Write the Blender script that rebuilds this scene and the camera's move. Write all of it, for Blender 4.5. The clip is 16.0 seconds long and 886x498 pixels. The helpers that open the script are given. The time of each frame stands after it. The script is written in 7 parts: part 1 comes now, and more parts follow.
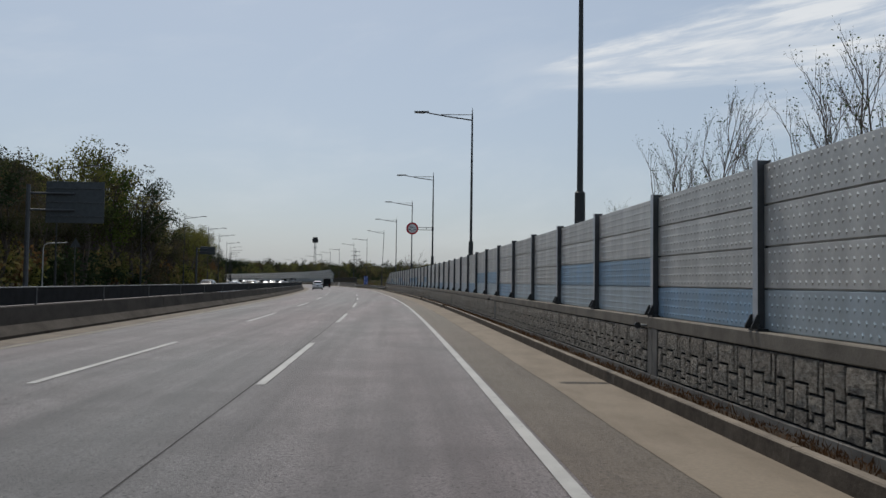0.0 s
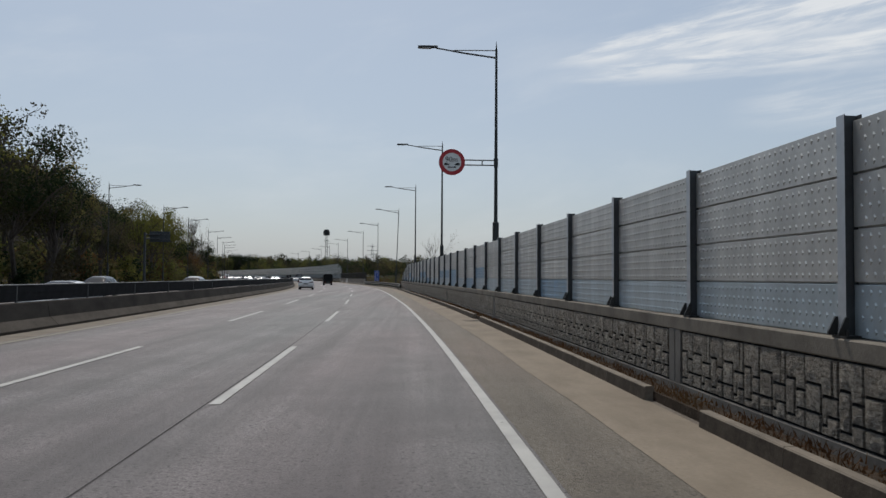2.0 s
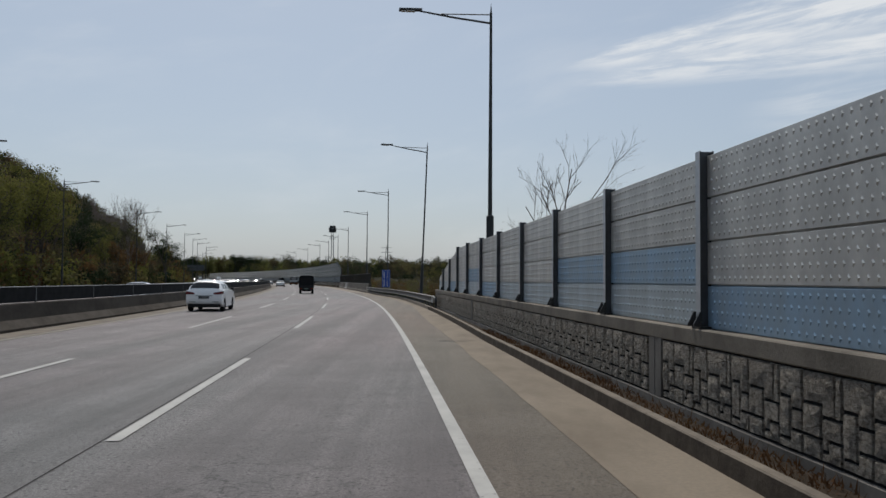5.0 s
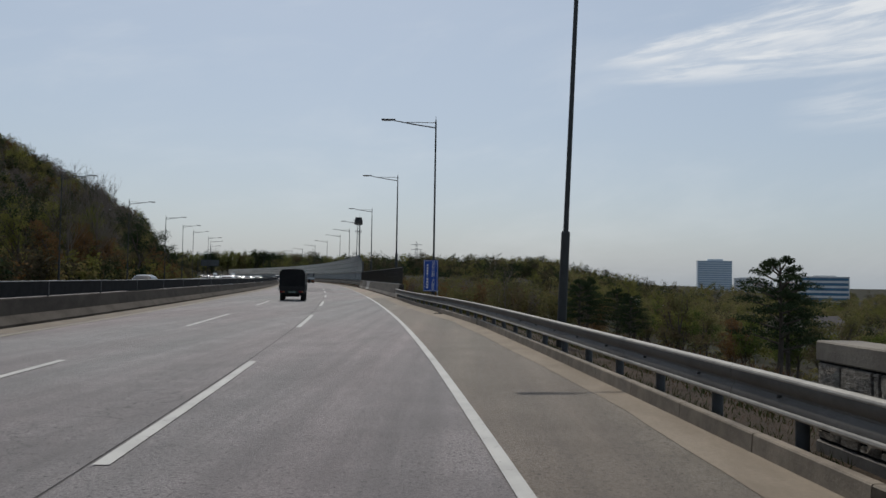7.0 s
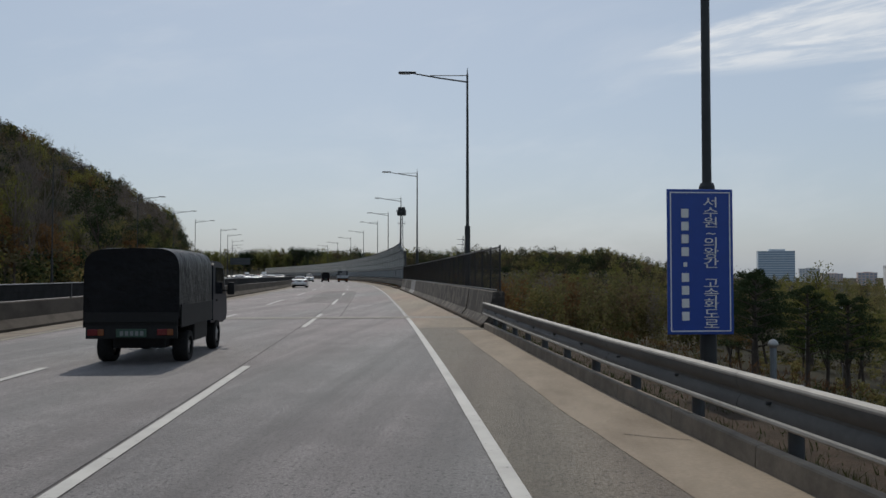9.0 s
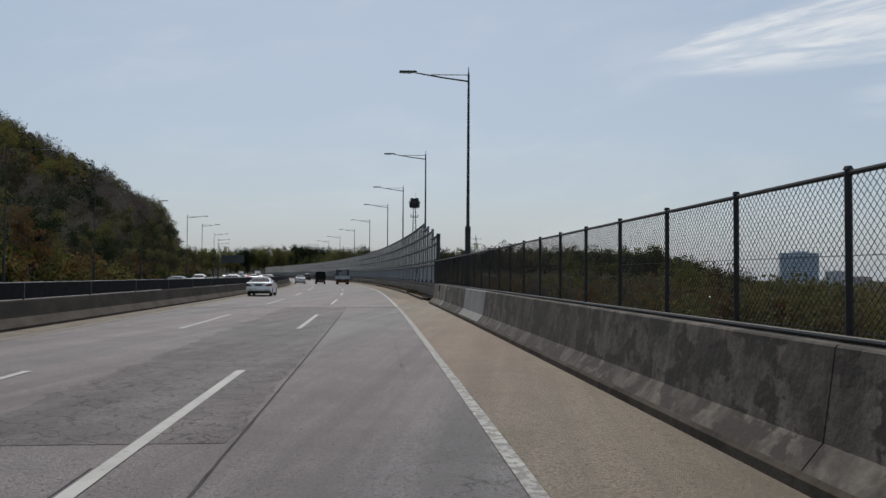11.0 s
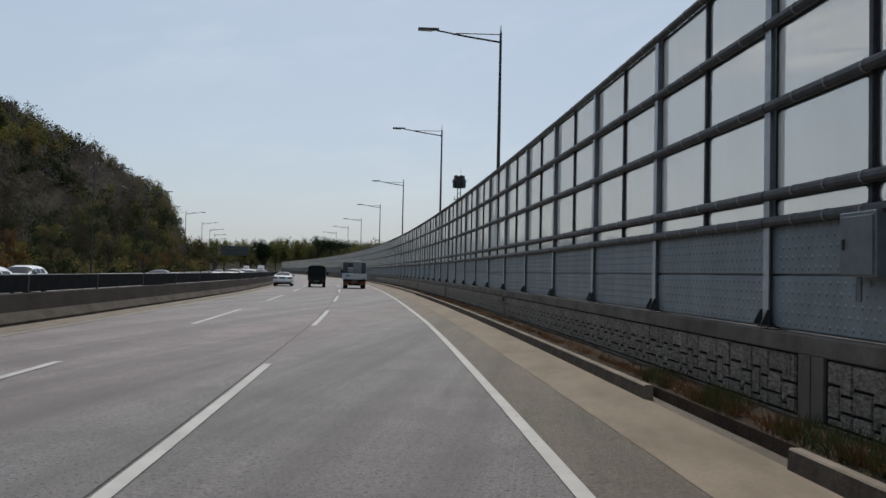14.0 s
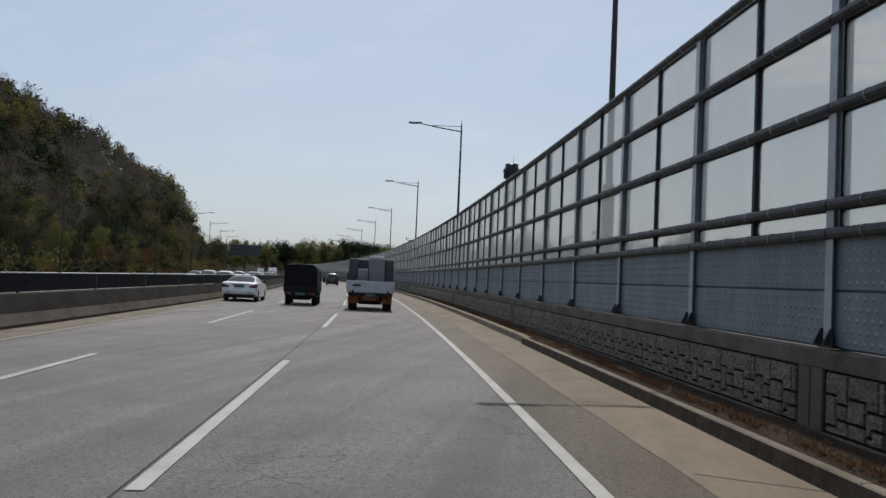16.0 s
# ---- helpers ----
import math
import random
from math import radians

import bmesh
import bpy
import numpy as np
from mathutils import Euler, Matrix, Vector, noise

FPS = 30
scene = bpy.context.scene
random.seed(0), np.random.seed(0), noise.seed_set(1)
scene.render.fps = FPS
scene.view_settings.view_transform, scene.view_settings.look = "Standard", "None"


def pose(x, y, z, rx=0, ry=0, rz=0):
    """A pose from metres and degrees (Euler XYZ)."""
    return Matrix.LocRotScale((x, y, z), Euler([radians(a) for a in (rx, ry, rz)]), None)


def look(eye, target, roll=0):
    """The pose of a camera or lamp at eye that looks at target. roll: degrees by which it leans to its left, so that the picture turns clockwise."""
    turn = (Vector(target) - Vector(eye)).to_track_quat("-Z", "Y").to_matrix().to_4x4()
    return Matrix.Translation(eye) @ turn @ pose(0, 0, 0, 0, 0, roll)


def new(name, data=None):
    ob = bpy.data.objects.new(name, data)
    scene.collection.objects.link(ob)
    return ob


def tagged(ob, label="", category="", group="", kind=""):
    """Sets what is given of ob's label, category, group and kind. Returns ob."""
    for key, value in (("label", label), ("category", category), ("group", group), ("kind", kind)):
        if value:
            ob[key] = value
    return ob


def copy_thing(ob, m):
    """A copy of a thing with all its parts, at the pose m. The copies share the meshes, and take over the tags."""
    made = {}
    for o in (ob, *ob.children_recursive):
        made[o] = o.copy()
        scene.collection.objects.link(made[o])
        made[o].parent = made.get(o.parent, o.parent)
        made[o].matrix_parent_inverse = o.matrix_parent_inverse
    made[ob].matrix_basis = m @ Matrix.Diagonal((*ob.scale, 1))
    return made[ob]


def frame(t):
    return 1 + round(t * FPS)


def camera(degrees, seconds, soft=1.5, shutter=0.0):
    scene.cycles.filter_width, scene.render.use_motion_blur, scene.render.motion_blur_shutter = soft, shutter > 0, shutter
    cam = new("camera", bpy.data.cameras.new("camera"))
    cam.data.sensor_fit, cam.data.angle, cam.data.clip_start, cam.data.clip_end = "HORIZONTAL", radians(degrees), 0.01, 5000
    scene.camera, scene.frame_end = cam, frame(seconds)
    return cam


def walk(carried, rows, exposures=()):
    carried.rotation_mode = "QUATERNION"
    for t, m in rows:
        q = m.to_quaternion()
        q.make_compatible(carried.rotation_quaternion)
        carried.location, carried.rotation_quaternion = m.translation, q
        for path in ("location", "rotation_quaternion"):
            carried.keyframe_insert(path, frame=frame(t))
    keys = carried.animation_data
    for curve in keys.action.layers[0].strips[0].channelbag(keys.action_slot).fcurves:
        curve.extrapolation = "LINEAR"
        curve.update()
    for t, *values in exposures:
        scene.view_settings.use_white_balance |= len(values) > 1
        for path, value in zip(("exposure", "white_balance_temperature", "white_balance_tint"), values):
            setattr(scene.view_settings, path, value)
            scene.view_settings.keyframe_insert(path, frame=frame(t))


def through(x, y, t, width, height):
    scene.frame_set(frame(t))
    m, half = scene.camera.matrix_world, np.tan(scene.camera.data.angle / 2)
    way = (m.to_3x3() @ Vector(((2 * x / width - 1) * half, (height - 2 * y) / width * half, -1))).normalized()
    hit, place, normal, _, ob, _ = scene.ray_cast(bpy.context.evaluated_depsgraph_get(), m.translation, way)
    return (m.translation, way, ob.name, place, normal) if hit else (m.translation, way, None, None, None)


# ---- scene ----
cam = camera(56.79, 16.0)
PATH = [
    (0, pose(-1.503, 10.568, 1.677, 92.309, -0.739, -3.254)),
    (0.5, pose(-1.469, 21.172, 1.677, 92.162, -0.486, -2.817)),
    (1, pose(-1.472, 31.835, 1.677, 92.138, -0.798, -2.418)),
    (1.5, pose(-1.524, 42.472, 1.677, 92.050, -0.560, -2.188)),
    (2, pose(-1.659, 52.856, 1.677, 91.972, -0.354, -1.973)),
    (2.5, pose(-1.854, 63.133, 1.677, 92.036, -0.173, -1.754)),
    (3, pose(-2.118, 73.468, 1.677, 91.957, 0.054, -2.161)),
    (3.5, pose(-2.448, 83.798, 1.677, 92.177, -0.090, -2.074)),
    (4, pose(-2.837, 94.096, 1.677, 92.235, -0.123, -1.942)),
    (6.5, pose(-6.149, 145.701, 1.677, 92.091, -0.920, 0.891)),
    (7, pose(-7.069, 155.826, 1.677, 92.071, -0.930, 1.073)),
    (7.5, pose(-8.004, 165.822, 1.677, 92.044, -0.834, 1.248)),
    (8, pose(-9.052, 176.183, 1.677, 92.016, -0.611, 2.623)),
    (8.5, pose(-10.186, 186.399, 1.677, 91.939, -0.413, 2.656)),
    (9, pose(-11.499, 196.503, 1.677, 91.775, 0.013, 4.234)),
    (11.5, pose(-19.659, 247.080, 1.677, 91.842, -0.460, 4.978)),
    (12, pose(-21.520, 257.778, 1.677, 91.945, -0.650, 5.325)),
    (12.5, pose(-23.312, 268.032, 1.677, 92.226, -0.728, 5.894)),
    (13, pose(-24.966, 277.600, 1.677, 92.133, -0.771, 6.027)),
    (13.5, pose(-26.789, 287.332, 1.677, 91.618, -0.912, 6.492)),
    (14, pose(-28.624, 296.857, 1.677, 91.680, -1.225, 6.970)),
    (14.5, pose(-30.522, 306.263, 1.677, 91.795, -1.577, 7.957)),
    (15, pose(-32.496, 315.680, 1.677, 91.811, -2.160, 8.697)),
    (15.5, pose(-34.542, 325.008, 1.677, 91.962, -2.145, 8.130)),
    (16, pose(-36.665, 334.665, 1.677, 92.134, -2.480, 9.180)),
]
walk(cam, PATH, [(0, 0.03), (12.5, 0.05), (14.0, 0.16), (16.0, 0.2)])

# ---------------------------------------------------------------- sky, sun, exposure
SUN_TO = Vector((-1.45, 7.9, 12.0)).normalized()
SUN_EL = math.asin(SUN_TO.z)
SUN_AZ = math.atan2(SUN_TO.x, SUN_TO.y)

world = bpy.data.worlds.new("sky")
scene.world = world
world.use_nodes = True
wn, wl = world.node_tree.nodes, world.node_tree.links
wn.clear()
w_out = wn.new("ShaderNodeOutputWorld")
w_bg = wn.new("ShaderNodeBackground")
w_sky = wn.new("ShaderNodeTexSky")
w_sky.sky_type = "NISHITA"
w_sky.sun_disc = False
w_sky.sun_elevation = SUN_EL
w_sky.sun_rotation = SUN_AZ
w_sky.air_density = 1.0
w_sky.dust_density = 2.0
w_sky.ozone_density = 1.0
w_bg.inputs["Strength"].default_value = 0.078
# thin cirrus: two streaks fanning out to the right of the road's direction, a faint veil below them, and a pale haze
w_co = wn.new("ShaderNodeTexCoord")
w_sep = wn.new("ShaderNodeSeparateXYZ")
wl.new(w_co.outputs["Generated"], w_sep.inputs["Vector"])


def sky_math(op, a, b=0.0, clamp=False):
    n = wn.new("ShaderNodeMath")
    n.operation = op
    n.use_clamp = clamp
    for k, v in enumerate((a, b)):
        if isinstance(v, float):
            n.inputs[k].default_value = v
        else:
            wl.new(v, n.inputs[k])
    return n.outputs[0]


def sky_ramp(v, lo, hi, out_lo=0.0, out_hi=1.0, kind="SMOOTHSTEP"):
    n = wn.new("ShaderNodeMapRange")
    n.interpolation_type = kind
    n.inputs["From Min"].default_value, n.inputs["From Max"].default_value = lo, hi
    n.inputs["To Min"].default_value, n.inputs["To Max"].default_value = out_lo, out_hi
    wl.new(v, n.inputs["Value"])
    return n.outputs[0]


sky_az = sky_math("ARCTAN2", w_sep.outputs["X"], w_sep.outputs["Y"])
sky_el = sky_math("ARCSINE", w_sep.outputs["Z"])


def sky_noise(slope, along, across, detail, rough, shift):
    """Noise drawn out along a line that climbs to the right."""
    v = wn.new("ShaderNodeCombineXYZ")
    wl.new(sky_math("MULTIPLY", sky_az, along), v.inputs[0])
    wl.new(sky_math("MULTIPLY", sky_math("SUBTRACT", sky_el, sky_math("MULTIPLY", sky_az, slope)), across), v.inputs[1])
    v.inputs[2].default_value = shift
    n = wn.new("ShaderNodeTexNoise")
    n.inputs["Scale"].default_value = 1.0
    n.inputs["Detail"].default_value = detail
    n.inputs["Roughness"].default_value = rough
    n.inputs["Distortion"].default_value = 0.35
    wl.new(v.outputs[0], n.inputs["Vector"])
    return n.outputs["Fac"]


def streak(az0, el0, az1, el1, w0, w1, az_end, seed, strength):
    """A streak from its tip to its broad end, w0 and w1 its half widths."""
    slope = (el1 - el0) / (az1 - az0)
    wisps = sky_noise(slope, 9.0, 70.0, 8.0, 0.62, seed)
    line = sky_math("ADD", sky_math("MULTIPLY", sky_math("SUBTRACT", sky_az, az0), slope), el0)
    line = sky_math("ADD", line, sky_math("MULTIPLY", sky_math("SUBTRACT", wisps, 0.5), 0.03))
    off = sky_math("ABSOLUTE", sky_math("SUBTRACT", sky_el, line))
    half = sky_ramp(sky_az, az0, az1, w0, w1, "LINEAR")
    body = sky_ramp(sky_math("DIVIDE", off, half), 0.25, 1.15, 1.0, 0.0)
    ends = sky_math("MULTIPLY", sky_ramp(sky_az, az0 - 0.01, az0 + 0.09), sky_ramp(sky_az, az_end - 0.2, az_end, 1.0, 0.0))
    return sky_math("MULTIPLY", sky_math("MULTIPLY", body, ends), sky_ramp(wisps, 0.36, 0.64, 0.25 * strength, strength))


cover = streak(0.152, 0.253, 0.58, 0.312, 0.007, 0.058, 0.9, 3.0, 0.9)
cover = sky_math("ADD", cover, streak(0.165, 0.238, 0.58, 0.252, 0.008, 0.03, 0.9, 8.0, 0.75))
cover = sky_math("ADD", cover, streak(0.36, 0.185, 0.62, 0.205, 0.02, 0.045, 1.0, 14.0, 0.42))
veil = sky_ramp(sky_noise(0.15, 4.0, 11.0, 6.0, 0.6, 21.0), 0.45, 0.75, 0.0, 0.16)
cover = sky_math("ADD", cover, veil, True)
w_mix = wn.new("ShaderNodeMixRGB")
w_mix.inputs["Color2"].default_value = (9.4, 9.7, 10.0, 1)
w_haze = wn.new("ShaderNodeMixRGB")
w_haze.inputs["Fac"].default_value = 0.5
w_haze.inputs["Color2"].default_value = (6.0, 7.2, 8.6, 1)
wl.new(w_sky.outputs["Color"], w_haze.inputs["Color1"])
wl.new(w_haze.outputs["Color"], w_mix.inputs["Color1"])
wl.new(cover, w_mix.inputs["Fac"])
wl.new(w_mix.outputs["Color"], w_bg.inputs["Color"])
wl.new(w_bg.outputs["Background"], w_out.inputs["Surface"])

sun_data = bpy.data.lights.new("sun", "SUN")
sun_data.energy = 2.4
sun_data.angle = radians(0.6)
sun_data.color = (1.0, 0.95, 0.87)
sun = new("sun", sun_data)
sun.matrix_world = look(SUN_TO * 100, (0, 0, 0))

# ---------------------------------------------------------------- the road's line
K_STEP = 32.0
K_FIRST = -40.0
KAPPA = [24, 26, 29, 63, 92, 15, 112, 120, 71, 20, 41, 97, 80, 79, 78, 77, 66, 56, 45, 36, 29, 24, 20, 18, 16, 15]
ROAD_S = np.arange(-60.0, 1201.0, 2.0)
_k = np.interp(ROAD_S, K_FIRST + K_STEP * np.arange(len(KAPPA)), np.array(KAPPA) * 1e-5)
ROAD_A = np.concatenate([[0], np.cumsum(_k[1:] + _k[:-1])])
ROAD_A -= np.interp(0, ROAD_S, ROAD_A)
_dx, _dy = -np.sin(ROAD_A), np.cos(ROAD_A)
ROAD_X = np.concatenate([[0], np.cumsum(_dx[1:] + _dx[:-1])])
ROAD_Y = np.concatenate([[0], np.cumsum(_dy[1:] + _dy[:-1])])
ROAD_X -= np.interp(0, ROAD_S, ROAD_X)
ROAD_Y -= np.interp(0, ROAD_S, ROAD_Y)


def heading(s):
    return float(np.interp(s, ROAD_S, ROAD_A))


def rp(s, o, z=0.0):
    """The place s metres along the road, o metres right of its edge line, z high."""
    a = heading(s)
    return Vector((float(np.interp(s, ROAD_S, ROAD_X)) + o * math.cos(a), float(np.interp(s, ROAD_S, ROAD_Y)) + o * math.sin(a), z))


def rm(s, o, z=0.0, turn=0.0):
    """A pose there: x to the right of the road, y along it."""
    return Matrix.Translation(rp(s, o, z)) @ Matrix.Rotation(heading(s) + radians(turn), 4, "Z")


def flare(s):
    """How far the first wall and barrier lean out from the road towards their end."""
    return float(np.interp(s, (149, 156, 160, 164), (0.0, 0.14, 0.25, 0.31)))


def no_flare(s):
    return 0.0


def rail_o(s):
    """Where the guard rail's face stands."""
    return float(np.interp(s, (160, 185, 194, 202, 208, 215, 223), (2.74, 2.8, 2.66, 2.28, 2.08, 2.06, 2.2)))


def fm_along(s, o, z, shift):
    """A pose on a line that drifts sideways from the road by shift(s)."""
    turn = math.degrees(math.atan2(shift(s + 1) - shift(s - 1), 2.0))
    return rm(s, o + shift(s), z, -turn)


# ---------------------------------------------------------------- materials
def shader(name):
    m = bpy.data.materials.new(name)
    m.use_nodes = True
    nt = m.node_tree
    b = nt.nodes["Principled BSDF"]
    return m, nt, b


def ramp_mix(nt, fac, a, b):
    mix = nt.nodes.new("ShaderNodeMixRGB")
    if fac is not None:
        nt.links.new(fac, mix.inputs["Fac"])
    for sock, v in (("Color1", a), ("Color2", b)):
        if isinstance(v, tuple):
            mix.inputs[sock].default_value = (*v, 1)
        else:
            nt.links.new(v, mix.inputs[sock])
    return mix.outputs["Color"]


def noise_tex(nt, scale, detail=4, rough=0.55, stretch=(1, 1, 1), lo=0.4, hi=0.6, space="Object"):
    tc = nt.nodes.new("ShaderNodeTexCoord")
    mp = nt.nodes.new("ShaderNodeMapping")
    mp.inputs["Scale"].default_value = stretch
    n = nt.nodes.new("ShaderNodeTexNoise")
    n.inputs["Scale"].default_value = scale
    n.inputs["Detail"].default_value = detail
    n.inputs["Roughness"].default_value = rough
    mr = nt.nodes.new("ShaderNodeMapRange")
    mr.inputs["From Min"].default_value = lo
    mr.inputs["From Max"].default_value = hi
    nt.links.new(tc.outputs[space], mp.inputs["Vector"])
    nt.links.new(mp.outputs["Vector"], n.inputs["Vector"])
    nt.links.new(n.outputs["Fac"], mr.inputs["Value"])
    return mr.outputs["Result"]


def add_bump(nt, b, height, strength, distance):
    bp = nt.nodes.new("ShaderNodeBump")
    bp.inputs["Strength"].default_value = strength
    bp.inputs["Distance"].default_value = distance
    nt.links.new(height, bp.inputs["Height"])
    nt.links.new(bp.outputs["Normal"], b.inputs["Normal"])


def surface(name, base, alt, dirt=None, rough=0.8, metal=0.0, grain=40.0, patch=0.6, bump=0.3, dist=0.004, stretch=(1, 1, 1), vary=0.0, rough_alt=None):
    """Two tones in fine grain, broad stains of a third tone, relief; vary: tone from piece to piece."""
    m, nt, b = shader(name)
    fine = noise_tex(nt, grain, 5, 0.6, lo=0.3, hi=0.7)
    wide = noise_tex(nt, patch, 6, 0.65, stretch=stretch, lo=0.42, hi=0.68)
    col = ramp_mix(nt, fine, base, alt)
    col = ramp_mix(nt, wide, col, dirt if dirt else tuple(v * 0.75 for v in base))
    if vary:
        oi = nt.nodes.new("ShaderNodeObjectInfo")
        hs = nt.nodes.new("ShaderNodeHueSaturation")
        mr = nt.nodes.new("ShaderNodeMapRange")
        mr.inputs["To Min"].default_value = 1 - vary
        mr.inputs["To Max"].default_value = 1 + vary
        nt.links.new(oi.outputs["Random"], mr.inputs["Value"])
        nt.links.new(mr.outputs["Result"], hs.inputs["Value"])
        nt.links.new(col, hs.inputs["Color"])
        col = hs.outputs["Color"]
    nt.links.new(col, b.inputs["Base Color"])
    b.inputs["Roughness"].default_value = rough
    b.inputs["Metallic"].default_value = metal
    if bump:
        add_bump(nt, b, fine, bump, dist)
    return m


def asphalt_material(name, base, alt, dirt, craze=(0.58, 0.7), dark=0.5):
    m, nt, b = shader(name)
    fine = noise_tex(nt, 30, 5, 0.85, lo=0.42, hi=0.58)
    speck = noise_tex(nt, 55, 4, 0.75, lo=0.5, hi=0.62)
    wide = noise_tex(nt, 0.5, 8, 0.75, lo=0.44, hi=0.6)
    streak = noise_tex(nt, 1.0, 6, 0.65, stretch=(1.1, 0.03, 1), lo=0.4, hi=0.64)
    col = ramp_mix(nt, fine, base, alt)
    lighter = nt.nodes.new("ShaderNodeMath")
    lighter.operation = "MULTIPLY"
    lighter.inputs[1].default_value = 0.75
    nt.links.new(speck, lighter.inputs[0])
    col = ramp_mix(nt, lighter.outputs[0], col, tuple(v * 1.6 for v in alt))
    pits = noise_tex(nt, 19, 3, 0.6, lo=0.56, hi=0.66)
    col = ramp_mix(nt, pits, col, tuple(v * 0.55 for v in base))
    half = nt.nodes.new("ShaderNodeMath")
    half.operation = "MULTIPLY"
    half.inputs[1].default_value = 0.5
    nt.links.new(wide, half.inputs[0])
    col = ramp_mix(nt, half.outputs[0], col, dirt)
    st = nt.nodes.new("ShaderNodeMath")
    st.operation = "MULTIPLY"
    st.inputs[1].default_value = 0.6
    nt.links.new(streak, st.inputs[0])
    col = ramp_mix(nt, st.outputs[0], col, tuple(v * 0.72 for v in base))
    tint = noise_tex(nt, 0.12, 3, 0.5, stretch=(1.6, 0.25, 1), lo=0.35, hi=0.65)
    tinted = ramp_mix(nt, tint, (1.07, 0.985, 0.985), (0.96, 1.01, 1.0))
    mult = nt.nodes.new("ShaderNodeMixRGB")
    mult.blend_type = "MULTIPLY"
    mult.inputs["Fac"].default_value = 1.0
    nt.links.new(col, mult.inputs["Color1"])
    nt.links.new(tinted, mult.inputs["Color2"])
    col = mult.outputs["Color"]
    # fine crazing where the surface is worn
    vor = nt.nodes.new("ShaderNodeTexVoronoi")
    vor.feature = "DISTANCE_TO_EDGE"
    vor.inputs["Scale"].default_value = 2.6
    tc = nt.nodes.new("ShaderNodeTexCoord")
    nz = nt.nodes.new("ShaderNodeTexNoise")
    nz.inputs["Scale"].default_value = 3.0
    nz.inputs["Detail"].default_value = 4
    ad = nt.nodes.new("ShaderNodeMixRGB")
    ad.inputs["Fac"].default_value = 0.35
    nt.links.new(tc.outputs["Object"], ad.inputs["Color1"])
    nt.links.new(nz.outputs["Color"], ad.inputs["Color2"])
    nt.links.new(tc.outputs["Object"], nz.inputs["Vector"])
    nt.links.new(ad.outputs["Color"], vor.inputs["Vector"])
    ln = nt.nodes.new("ShaderNodeMapRange")
    ln.inputs["From Min"].default_value = 0.03
    ln.inputs["From Max"].default_value = 0.0
    nt.links.new(vor.outputs["Distance"], ln.inputs["Value"])
    where = noise_tex(nt, 0.16, 3, 0.5, stretch=(2.0, 0.5, 1), lo=craze[0], hi=craze[1])
    cr = nt.nodes.new("ShaderNodeMath")
    cr.operation = "MULTIPLY"
    nt.links.new(ln.outputs["Result"], cr.inputs[0])
    nt.links.new(where, cr.inputs[1])
    col = ramp_mix(nt, cr.outputs[0], col, tuple(v * dark for v in base))
    nt.links.new(col, b.inputs["Base Color"])
    b.inputs["Roughness"].default_value = 0.72
    b.inputs["Specular IOR Level"].default_value = 0.35
    add_bump(nt, b, fine, 0.8, 0.006)
    return m


def paint_material(name, base, under, cover=0.55):
    """Road paint, worn through to the asphalt in spots."""
    m, nt, b = shader(name)
    worn = noise_tex(nt, 7, 8, 0.75, lo=cover, hi=cover + 0.07)
    dirty = noise_tex(nt, 1.2, 5, 0.6, lo=0.4, hi=0.7)
    col = ramp_mix(nt, dirty, base, tuple(v * 0.72 for v in base))
    col = ramp_mix(nt, worn, col, under)
    nt.links.new(col, b.inputs["Base Color"])
    b.inputs["Roughness"].default_value = 0.6
    return m


def plain(name, base, rough=0.5, metal=0.0, wear=0.12, scale=8.0):
    m, nt, b = shader(name)
    f = noise_tex(nt, scale, 6, 0.6, lo=0.35, hi=0.7)
    col = ramp_mix(nt, f, base, tuple(v * (1 - wear * 2) for v in base))
    nt.links.new(col, b.inputs["Base Color"])
    b.inputs["Roughness"].default_value = rough
    b.inputs["Metallic"].default_value = metal
    return m


def car_paint(name, base, metal=0.3):
    m, nt, b = shader(name)
    f = noise_tex(nt, 3.0, 5, 0.6, lo=0.4, hi=0.75)
    col = ramp_mix(nt, f, base, tuple(v * 0.88 + 0.01 for v in base))
    nt.links.new(col, b.inputs["Base Color"])
    b.inputs["Roughness"].default_value = 0.35
    b.inputs["Metallic"].default_value = metal
    b.inputs["Coat Weight"].default_value = 0.6
    b.inputs["Coat Roughness"].default_value = 0.08
    return m


def dark_glass(name):
    m, nt, b = shader(name)
    b.inputs["Base Color"].default_value = (0.01, 0.012, 0.015, 1)
    b.inputs["Roughness"].default_value = 0.06
    b.inputs["Specular IOR Level"].default_value = 0.28
    return m


